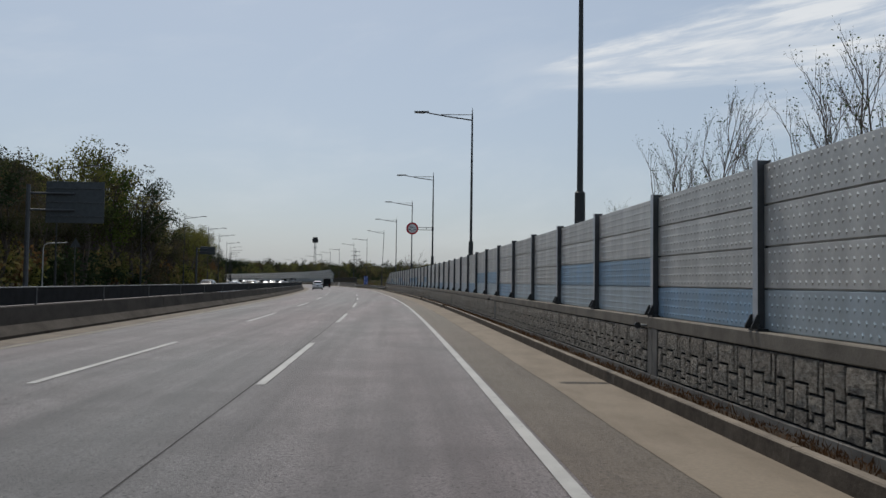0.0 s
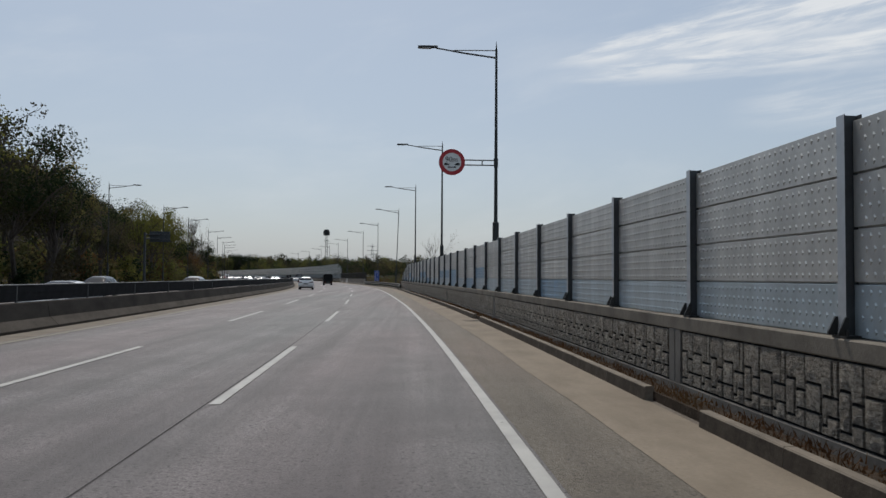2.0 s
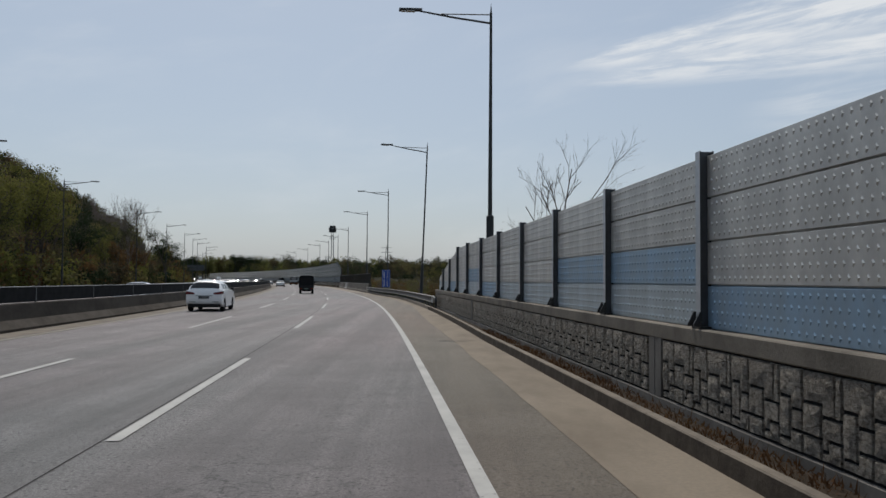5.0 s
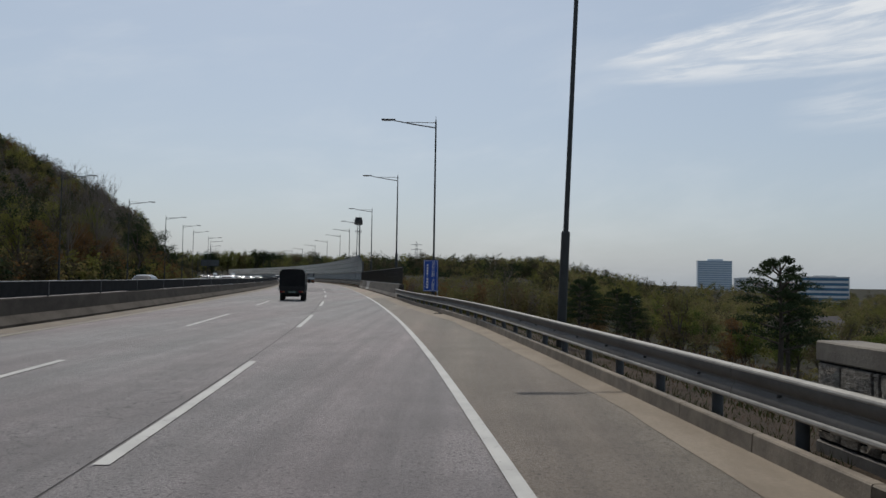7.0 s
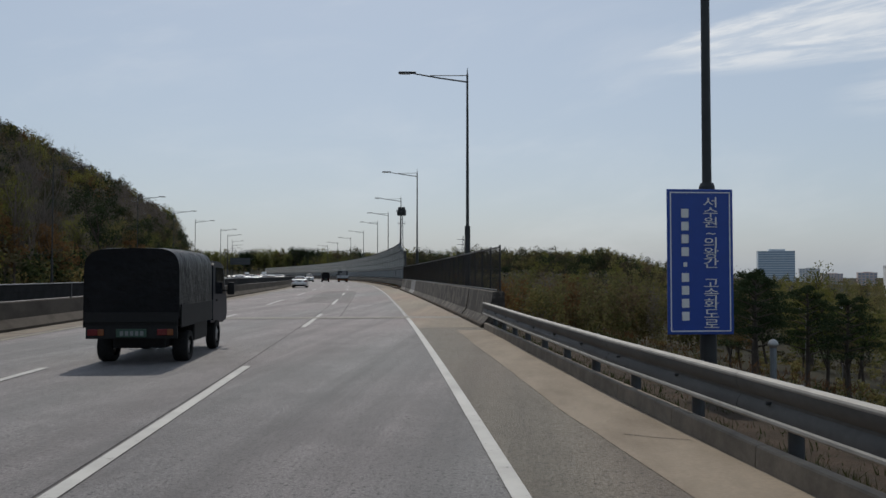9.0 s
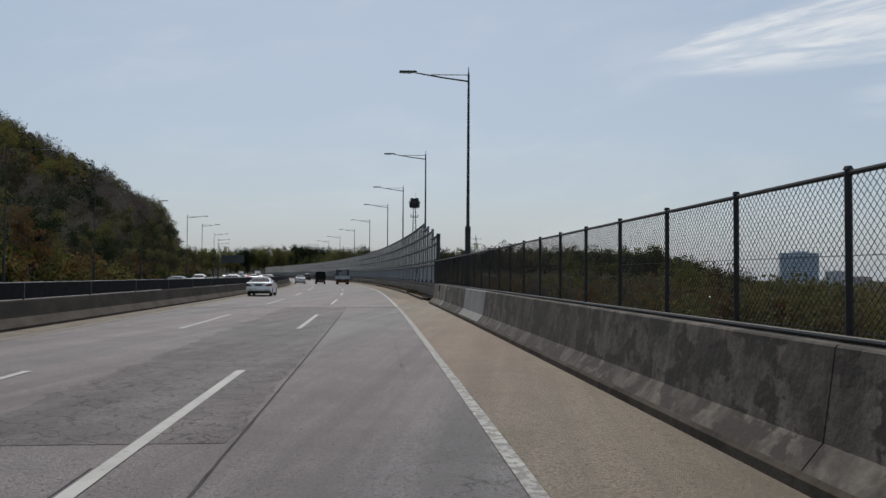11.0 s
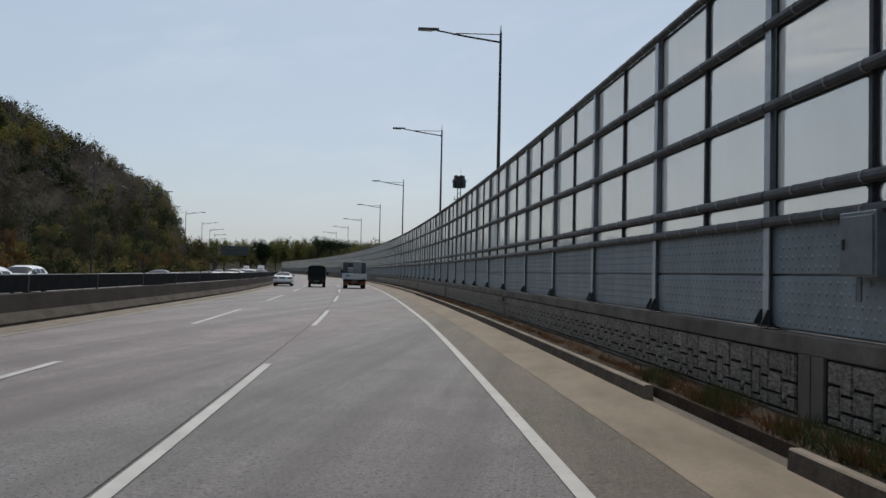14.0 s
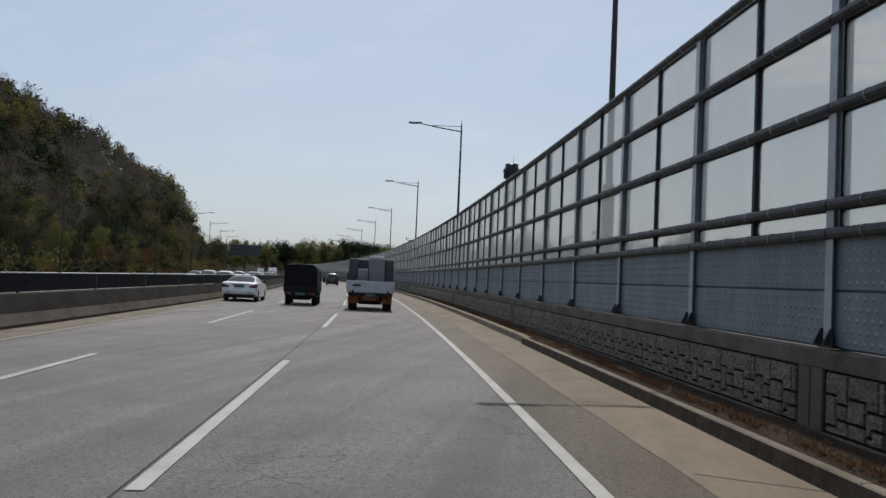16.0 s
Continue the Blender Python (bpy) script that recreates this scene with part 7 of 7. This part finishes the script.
def rear_face(x, w):
    """How far the tail curves forward at x."""
    return float(np.interp(abs(x) / w, (0.4, 0.85, 0.965, 1.0, 1.02), (-0.03, 0.012, 0.04, 0.11, 0.2)))


def passenger_car(name, category, paint, label, outline, w, yr, yf, belt, profile, wb, wr, glass, lamp, plate_z, wheel_r=0.335, plate=None):
    """Rear at y = 0. profile: heights of the cabin over the belt along y; glass: the ends of rear window, side windows, roof panel and windscreen."""
    t = thing(name, label, category)
    part("body", shell(outline, w), paint, t, smooth=True)
    length = max(y for y, z in outline)
    bm = bmesh.new()
    box(bm, -w * 0.72, w * 0.72, 0.35, length - 0.35, 0.2, belt - 0.25, 0.03)
    box(bm, -w * 0.95, w * 0.95, yr + 0.45, yf - 0.45, 0.19, 0.3, 0.02)
    part("underbody", bm, M_BLACK, t)
    fine = np.linspace(profile[0][0], profile[-1][0], 61)
    raw = np.interp(fine, [p[0] for p in profile], [p[1] for p in profile])
    ys, hs = fine, np.convolve(np.pad(raw, 4, mode="edge"), np.ones(9) / 9, "valid")
    hs[0] = hs[-1] = 0.0
    curve = (belt - 0.03, wb, wr, ys, hs)
    y0, y1 = ys[0], ys[-1]
    part("cabin", cabin_patch(y0, y1, 0.0, 1.0, curve, 36, 32), paint, t, smooth=True)
    rear, side, top, front = glass
    part("rear_window", cabin_patch(rear[0], rear[1], 0.2, 0.8, curve, 8, 12, 0.006), M_CAR_GLASS, t, smooth=True)
    part("windscreen", cabin_patch(front[0], front[1], 0.16, 0.84, curve, 8, 12, 0.006), M_CAR_GLASS, t, smooth=True)
    if top:
        part("roof_panel", cabin_patch(top[0], top[1], 0.3, 0.7, curve, 8, 10, 0.006), M_CAR_GLASS, t, "dark glass roof panel", True)
    cuts = np.linspace(side[0], side[1], side[2] + 1)
    for a0, a1 in ((0.012, 0.14), (0.988, 0.86)):
        sx = -1 if a0 < 0.5 else 1
        for c0, c1 in zip(cuts, cuts[1:]):
            part("side_window", cabin_patch(c0 + 0.03, c1 - 0.03, a0, a1, curve, 6, 6, 0.006, 0.18 if side[2] == 2 else 0.06), M_CAR_GLASS, t, smooth=True)
        bm = bmesh.new()
        my = side[1] - 0.12
        box(bm, sx * (w + 0.08) - 0.09, sx * (w + 0.08) + 0.09, my, my + 0.12, belt + 0.01, belt + 0.14, 0.04)
        part("mirror", bm, M_BLACK, t, smooth=True)
        for yy in (yr + 0.75, yr + 1.75):
            bm = bmesh.new()
            box(bm, sx * (w + 0.004) - 0.012, sx * (w + 0.004) + 0.012, yy, yy + 0.18, belt - 0.15, belt - 0.12, 0.005)
            part("door_handle", bm, paint, t)
        for yy in (yr, yf):
            wheel(t, sx * (w - 0.11), yy, wheel_r)
        x0, x1, z0, z1 = lamp
        bm = bmesh.new()
        rows = []
        for i in range(9):
            u = i / 8
            x = x0 + (w * 1.012 - x0) * min(1.0, u * 1.25)
            y = rear_face(x, w) - 0.016 + (0.0 if u < 0.8 else (u - 0.8) * 1.3)
            lo, hi = z0 + (z1 - z0) * (0.02 + 0.3 * max(0, u - 0.75) * 4 * 0.6), z0 + (z1 - z0) * (0.55 + 0.45 * min(1, u * 1.5))
            rows.append([bm.verts.new((sx * x, y, lo)), bm.verts.new((sx * (x + 0.008), y - 0.012, (lo + hi) / 2)), bm.verts.new((sx * x, y + 0.012, hi)), bm.verts.new((sx * (x - 0.08), y + 0.1, hi - 0.02)), bm.verts.new((sx * (x - 0.08), y + 0.1, lo + 0.02))])
        for p, q in zip(rows, rows[1:]):
            for j in range(5):
                bm.faces.new((p[j], p[(j + 1) % 5], q[(j + 1) % 5], q[j]))
        bm.faces.new(rows[0])
        bm.faces.new(rows[-1][::-1])
        bmesh.ops.recalc_face_normals(bm, faces=bm.faces)
        part("tail_lamp", bm, M_TAIL, t, "dark red wedge-shaped tail lamp", True)
        bm = bmesh.new()
        box(bm, sx * w * 0.62 - 0.16, sx * w * 0.62 + 0.16, -0.022, 0.05, 0.485, 0.51, 0.006)
        part("reflector", bm, M_BLACK, t, "dark slit reflector in the bumper")
        bm = bmesh.new()
        box(bm, sx * w * 0.62 - 0.12, sx * w * 0.62 + 0.12, length - 0.22, length - 0.02, 0.58, 0.72, 0.03)
        part("headlamp", bm, M_CLEAR, t, "clear headlamp", True)
    bm = bmesh.new()
    box(bm, -0.27, 0.27, -0.048, 0.03, plate_z - 0.065, plate_z + 0.065, 0.008)
    pl = part("number_plate", bm, plate or M_PLATE_SHADED, t)
    for k in range(6):
        bm = bmesh.new()
        x = -0.2 + k * 0.08
        box(bm, x - 0.022, x + 0.022, -0.053, -0.047, plate_z - 0.035, plate_z + 0.035)
        part("bar", bm, M_SIGN_BLACK, pl)
    bm = bmesh.new()
    box(bm, -0.42, 0.42, -0.046, 0.03, plate_z + 0.075, plate_z + 0.1, 0.006)
    part("boot_trim", bm, M_BLACK, t, "dark trim strip over the plate")
    bm = bmesh.new()
    box(bm, -w * 0.88, w * 0.88, 0.05, 0.3, 0.21, 0.4, 0.05)
    part("lower_bumper", bm, M_BLACK, t, smooth=True)
    bm = bmesh.new()
    box(bm, -w * 0.62, w * 0.62, length - 0.14, length + 0.015, 0.36, 0.52, 0.03)
    part("grille", bm, M_BLACK, t)
    return t


def saloon(paint, label):
    yr, yf = 1.08, 4.0
    outline = [(0.26, 0.36), (0.06, 0.41), (0.0, 0.5), (0.0, 0.64), (0.04, 0.86), (0.07, 1.0), (0.16, 1.045), (0.7, 1.07), (3.62, 1.0), (4.25, 0.93), (4.7, 0.80), (4.88, 0.62), (4.9, 0.42), (4.78, 0.26)] + arch(yf) + arch(yr)
    return passenger_car("car", "car", paint, label, outline, 0.93, yr, yf, 1.03,
                         ((0.45, 0.0), (0.7, 0.08), (1.1, 0.29), (1.5, 0.41), (2.0, 0.45), (2.5, 0.44), (2.85, 0.38), (3.3, 0.18), (3.75, 0.0)), 0.85, 0.60,
                         ((0.62, 1.4), (1.18, 3.02, 2), (1.48, 2.6), (2.72, 3.6)), (0.56, 0.93, 0.77, 0.95), 0.84)


def tall_car(paint, label, van=False):
    if van:
        yr, yf = 0.95, 4.0
        outline = [(0.1, 0.32), (0.02, 0.45), (0.0, 0.8), (0.02, 1.15), (0.08, 1.22), (4.1, 1.14), (4.7, 1.0), (5.0, 0.78), (5.08, 0.5), (4.95, 0.28)] + arch(yf) + arch(yr)
        return passenger_car("van", "van", paint, label, outline, 0.96, yr, yf, 1.19,
                             ((0.04, 0.0), (0.12, 0.4), (0.3, 0.68), (0.8, 0.74), (2.4, 0.75), (3.1, 0.66), (3.6, 0.38), (4.3, 0.0)), 0.92, 0.76,
                             ((0.09, 0.27), (0.5, 3.5, 3), None, (3.2, 4.1)), (0.74, 0.95, 0.75, 1.1), 0.85)
    yr, yf = 0.88, 3.55
    outline = [(0.12, 0.36), (0.02, 0.48), (0.0, 0.7), (0.03, 0.98), (0.09, 1.1), (3.3, 1.08), (3.95, 1.0), (4.32, 0.82), (4.46, 0.6), (4.44, 0.42), (4.3, 0.3)] + arch(yf, 0.39, 0.345) + arch(yr, 0.39, 0.345)
    return passenger_car("car", "car", paint, label, outline, 0.92, yr, yf, 1.08,
                         ((0.06, 0.0), (0.2, 0.2), (0.45, 0.46), (0.7, 0.54), (1.5, 0.57), (2.2, 0.55), (2.6, 0.45), (3.45, 0.0)), 0.86, 0.66,
                         ((0.14, 0.5), (0.7, 2.85, 3), None, (2.5, 3.3)), (0.5, 0.9, 0.88, 1.04), 0.72, 0.35)


def truck_cab(t, y0, paint, w=0.86, k=1.0):
    """Forward-control cab, its back wall at y0."""
    bm = bmesh.new()
    prism(bm, [(y0, 0.62), (y0 + 1.55, 0.55), (y0 + 1.72, 0.75), (y0 + 1.66, 1.15 * k), (y0 + 1.2, 1.9 * k), (y0 + 1.0, 1.97 * k), (y0 + 0.1, 1.98 * k), (y0, 1.9 * k)], -w, w)
    bmesh.ops.bevel(bm, geom=list(bm.edges), offset=0.05, segments=2, affect="EDGES")
    part("cab", bm, paint, t, smooth=True)
    for sx in (-1, 1):
        part("side_window", panel4([(sx * (w + 0.004), y0 + 0.28, 1.25 * k), (sx * (w + 0.004), y0 + 1.42, 1.22 * k), (sx * (w + 0.004), y0 + 1.08, 1.82 * k), (sx * (w + 0.004), y0 + 0.28, 1.84 * k)], 0.008), M_CAR_GLASS, t)
        bm = bmesh.new()
        box(bm, sx * (w + 0.15) - 0.085, sx * (w + 0.15) + 0.085, y0 + 1.3, y0 + 1.4, 1.2 * k, 1.5 * k, 0.04)
        tube(bm, (sx * w, y0 + 1.4, 1.3 * k), (sx * (w + 0.15), y0 + 1.4, 1.3 * k), 0.02, n=6)
        part("mirror", bm, M_BLACK, t, smooth=True)
        bm = bmesh.new()
        box(bm, sx * (w + 0.012) - 0.012, sx * (w + 0.012) + 0.012, y0 + 0.34, y0 + 0.5, 1.08, 1.12, 0.006)
        part("door_handle", bm, M_BLACK, t)
    part("rear_window", panel4([(-0.6, y0 - 0.004, 1.35 * k), (0.6, y0 - 0.004, 1.35 * k), (0.58, y0 - 0.004, 1.75 * k), (-0.58, y0 - 0.004, 1.75 * k)], 0.008), M_CAR_GLASS, t)
    part("windscreen", panel4([(w * .9, y0 + 1.66, 1.2 * k), (-w * .9, y0 + 1.66, 1.2 * k), (-w * .86, y0 + 1.25, 1.86 * k), (w * .86, y0 + 1.25, 1.86 * k)], 0.02), M_CAR_GLASS, t)


def truck_base(t, bed, bed_l, bed_w, bed_z):
    bm = bmesh.new()
    for sx in (-0.36, 0.36):
        box(bm, sx - 0.04, sx + 0.04, 0.1, bed_l + 1.3, 0.5, 0.64, 0.01)
    for y in (0.3, 1.2, 2.1):
        box(bm, -0.4, 0.4, y, y + 0.08, 0.5, 0.62, 0.01)
    part("chassis", bm, M_BLACK, t)
    bm = bmesh.new()
    box(bm, -bed_w, bed_w, 0, bed_l, bed_z - 0.1, bed_z, 0.012)
    part("bed_floor", bm, bed, t)


def lamp_bar(t, y, z, w):
    for sx in (-1, 1):
        bm = bmesh.new()
        box(bm, sx * w - 0.16, sx * w + 0.02, y - 0.03, y + 0.05, z - 0.06, z + 0.06, 0.012)
        part("tail_lamp", bm, M_TAIL, t, "red tail lamp")
        bm = bmesh.new()
        box(bm, sx * w + 0.02, sx * w + 0.13, y - 0.03, y + 0.05, z - 0.06, z + 0.06, 0.012)
        part("indicator", bm, M_AMBER, t, "amber indicator lamp")
    bm = bmesh.new()
    box(bm, -0.27, 0.27, y - 0.03, y + 0.0, z - 0.09, z + 0.06, 0.006)
    pl = part("number_plate", bm, M_PLATE_GREEN, t)
    for k in range(5):
        bm = bmesh.new()
        box(bm, -0.2 + k * 0.09, -0.14 + k * 0.09, y - 0.036, y - 0.029, z - 0.06, z + 0.02)
        part("bar", bm, M_PLATE_SHADED, pl)


def canvas_truck():
    t = thing("truck", "small dark blue truck with a black canvas cover over the bed", "truck")
    truck_base(t, M_BLACK, 2.85, 0.83, 0.82)
    truck_cab(t, 2.95, M_CAR_NAVY)
    bm = bmesh.new()
    n, m = 29, 24
    rows = []
    for iy in range(n):
        y = -0.02 + 2.86 * iy / (n - 1)
        hoop = abs(math.sin(math.pi * 4 * iy / (n - 1)))
        row = []
        for i in range(m + 1):
            a = math.pi * (1 - i / m)
            x = 0.88 * math.copysign(abs(math.cos(a)) ** 0.42, math.cos(a))
            z = 1.5 + 0.68 * abs(math.sin(a)) ** 0.42
            if i in (0, m):
                z = 0.86
            ends = min(1.0, iy / 2, (n - 1 - iy) / 2)
            fold = noise.noise((x * 2.2, y * 2.6, z * 1.1)) + 0.5 * noise.noise((x * 5, y * 6.5, z * 2.4))
            inward = 0.022 * hoop + 0.02 * fold + 0.03 * (1 - ends)
            row.append(bm.verts.new((x * (1 - inward * 0.8), y, z - (0.6 * inward if z > 1.6 else 0.0))))
        rows.append(row)
    for a, b in zip(rows, rows[1:]):
        for i in range(m):
            bm.faces.new((a[i], a[i + 1], b[i + 1], b[i]))
    bm.faces.new(rows[0][::-1])
    bm.faces.new(rows[-1])
    bmesh.ops.recalc_face_normals(bm, faces=bm.faces)
    part("canvas_cover", bm, M_CANVAS, t, "black canvas cover", True)
    bm = bmesh.new()
    for sx in (-1, 1):
        box(bm, sx * 0.875 - 0.012, sx * 0.875 + 0.012, 0.05, 2.8, 0.70, 1.12, 0.008)
    part("side_board", bm, M_BLACK, t)
    bm = bmesh.new()
    box(bm, -0.84, 0.84, -0.03, 0.0, 0.8, 0.98, 0.008)
    part("tailgate", bm, M_BLACK, t)
    bm = bmesh.new()
    box(bm, -0.5, 0.5, 0.5, 1.2, 0.28, 0.66, 0.06)
    part("axle", bm, M_BLACK, t)
    for sx in (-1, 1):
        bm = bmesh.new()
        box(bm, sx * 0.625 - 0.175, sx * 0.625 + 0.175, 1.5, 2.7, 0.34, 0.74, 0.03)
        part("tank", bm, M_BLACK, t)
    lamp_bar(t, 0.0, 0.62, 0.62)
    bm = bmesh.new()
    box(bm, -0.82, 0.82, 0.0, 0.06, 0.5, 0.78, 0.01)
    part("rear_beam", bm, M_BLACK, t)
    for sx in (-1, 1):
        wheel(t, sx * 0.70, 0.95, 0.30, 0.28)
        wheel(t, sx * 0.74, 3.6, 0.33, 0.2)
    return t


def flatbed_truck():
    t = thing("truck", "flatbed truck with a grey tailgate carrying machines", "truck")
    truck_base(t, M_BED, 3.6, 1.12, 0.98)
    for sx in (-1, 1):
        bm = bmesh.new()
        box(bm, sx * 1.13 - 0.02, sx * 1.13 + 0.02, 0.02, 3.55, 0.9, 1.42, 0.01)
        part("side_board", bm, M_BED, t)
    bm = bmesh.new()
    box(bm, -1.16, 1.16, -0.04, 0.0, 0.92, 1.45, 0.012)
    tg = part("tailgate", bm, M_BED, t, "grey painted tailgate")
    for z in (1.05, 1.2, 1.34):
        bm = bmesh.new()
        box(bm, -1.1, 1.1, -0.055, -0.04, z - 0.015, z + 0.015, 0.004)
        part("rib", bm, M_BED, tg)
    for x in (-0.85, 0.85):
        bm = bmesh.new()
        box(bm, x - 0.05, x + 0.05, -0.07, -0.04, 0.88, 0.98, 0.006)
        part("hinge", bm, M_BLACK, tg)
    bm = bmesh.new()
    box(bm, -0.86, -0.46, -0.06, -0.045, 1.17, 1.28)
    part("label_bar", bm, M_CARGO_DARK, tg)
    truck_cab(t, 3.7, M_CARGO_DARK, 1.02, 1.22)
    bm = bmesh.new()
    box(bm, -1.0, 1.0, 0.05, 0.12, 0.72, 0.88, 0.01)
    part("rear_beam", bm, M_BLACK, t)
    for sx in (-1, 1):
        bm = bmesh.new()
        box(bm, sx * 0.8 - 0.27, sx * 0.8 + 0.27, 0.45, 0.475, 0.34, 0.74, 0.006)
        part("mud_flap", bm, M_RUST, t, "rust-brown mud flap")
        wheel(t, sx * 0.84, 0.95, 0.37, 0.42)
        wheel(t, sx * 0.82, 4.6, 0.37, 0.24)
    bm = bmesh.new()
    box(bm, -1.08, 1.08, 0.5, 0.6, 0.66, 0.9, 0.01)
    part("cross_beam", bm, M_BLACK, t)
    bm = bmesh.new()
    box(bm, -0.56, 0.56, 0.7, 1.2, 0.3, 0.7, 0.08)
    part("axle", bm, M_BLACK, t)
    for sx in (-1, 1):
        bm = bmesh.new()
        box(bm, sx * 0.9 - 0.15, sx * 0.9 + 0.15, 1.5, 2.6, 0.4, 0.85, 0.03)
        part("tank", bm, M_BLACK, t)
    bm = bmesh.new()
    box(bm, -0.44, 0.44, 0.12, 0.17, 0.5, 0.7, 0.01)
    part("under_guard", bm, M_RUST, t, "orange-brown underrun bar")
    lamp_bar(t, 0.08, 0.78, 0.78)
    return t


def cargo(name, label, m, x0, x1, y0, y1, z0, z1, mat, trim=None):
    c = thing(name, label, "machine", "load on the truck bed")
    c.matrix_basis = m
    bm = bmesh.new()
    box(bm, x0, x1, y0, y1, z0, z1, 0.05)
    part("housing", bm, mat, c, smooth=True)
    if trim:
        bm = bmesh.new()
        box(bm, x0 + 0.06, x1 - 0.06, y0 - 0.02, y0, z0 + (z1 - z0) * 0.55, z1 - 0.08, 0.008)
        part("front_panel", bm, trim, c)
    return c


fm = rm(377.4, -2.12)
flatbed_truck().matrix_basis = fm
cargo("machine", "upright grey machine cabinet on the truck bed", fm, -0.12, 0.66, 0.5, 1.4, 0.98, 2.58, M_CARGO, M_CARGO)
cargo("machine", "dark machine cabinet on the truck bed", fm, 0.68, 1.09, 0.6, 2.2, 0.98, 2.52, M_CARGO_DARK, M_CARGO_DARK)
cargo("machine", "dark tall crate on the truck bed", fm, -1.09, -0.66, 0.8, 2.8, 0.98, 2.52, M_CARGO_DARK)
cargo("machine", "small grey machine on the truck bed", fm, -0.64, -0.14, 0.4, 1.1, 0.98, 2.02, M_CARGO, M_CARGO)
cargo("machine", "dark machine behind the others on the truck bed", fm, -0.64, 0.64, 1.5, 3.2, 0.98, 2.5, M_CARGO_DARK)
cargo("bundle", "white wrapped bundle on top of the load", fm @ Matrix.Translation((0, 0, 2.58)), -0.1, 0.62, 0.6, 1.3, 0.0, 0.1, M_CARGO_LIGHT)
ct = canvas_truck()
ct.matrix_basis = rm(381.2, -5.75)
copy_thing(ct, rm(212.5, -5.6))

saloon(M_CAR_WHITE, "white four-door saloon car in the fast lane").matrix_basis = rm(383.2, -9.2)
tall_car(M_CAR_DARK, "dark blue-grey van with tinted windows", True).matrix_basis = rm(468, -4.5)
saloon(M_CAR_WHITE, "white saloon car with dark glass roof in the fast lane").matrix_basis = rm(300.5, -9.55)
tall_car(M_CAR_WHITE, "white SUV with dark red tail lamps in the fast lane").matrix_basis = rm(158.0, -9.3)



def box_truck():
    """Small truck with a white box body."""
    t = thing("truck", "white box truck in the oncoming lanes", "truck", "oncoming trucks")
    truck_base(t, M_BED, 3.0, 0.9, 0.85)
    truck_cab(t, 3.05, M_CAR_WHITE)
    bm = bmesh.new()
    box(bm, -0.92, 0.92, 0.0, 3.0, 0.86, 2.75, 0.03)
    part("box_body", bm, M_CAR_WHITE, t)
    for z in (1.3, 1.8, 2.3):
        bm = bmesh.new()
        box(bm, -0.935, 0.935, 0.05, 2.95, z - 0.02, z + 0.02, 0.004)
        part("rub_rail", bm, M_STEEL, t)
    lamp_bar(t, 0.05, 0.62, 0.62)
    for sx in (-1, 1):
        wheel(t, sx * 0.74, 0.9, 0.33, 0.28)
        wheel(t, sx * 0.76, 3.7, 0.33, 0.2)
    return t


bt = box_truck()
bt.matrix_basis = rm(596, -18.6, 0, 180)
copy_thing(bt, rm(540, -15.4, 0, 180))

# oncoming traffic behind the median
ONCOMING = [(92, -15.2, "w"), (135, -18.5, "s"), (118, -22, "b"), (172, -15.4, "w"), (230, -18.6, "g"), (262, -15.3, "w"), (318, -18.6, "s"), (330, -15.2, "w"), (352, -22, "w"), (372, -18.4, "b")]
for k in range(26):
    ONCOMING.append((420 + k * 11 + (k * 7) % 5, (-15.2, -18.6, -22.0)[k % 3], "wswgwsbwwsr"[k % 11]))
proto = {}
PAINTS = {"w": (M_CAR_WHITE, "white"), "s": (M_CAR_SILVER, "silver"), "g": (M_CAR_GREY, "grey"), "b": (M_CAR_BLACK, "black"), "r": (M_CAR_RED, "red")}
for i, (s, o, c) in enumerate(ONCOMING):
    kind = "suv" if i % 3 else "saloon"
    m = rm(s, o, 0.0, 180)
    if (kind, c) in proto:
        copy_thing(proto[kind, c], m)
    else:
        paint, word = PAINTS[c]
        proto[kind, c] = tall_car(paint, word + " SUV in the oncoming lanes") if kind == "suv" else saloon(paint, word + " saloon car in the oncoming lanes")
        proto[kind, c].matrix_basis = m
        tagged(proto[kind, c], group="oncoming cars")
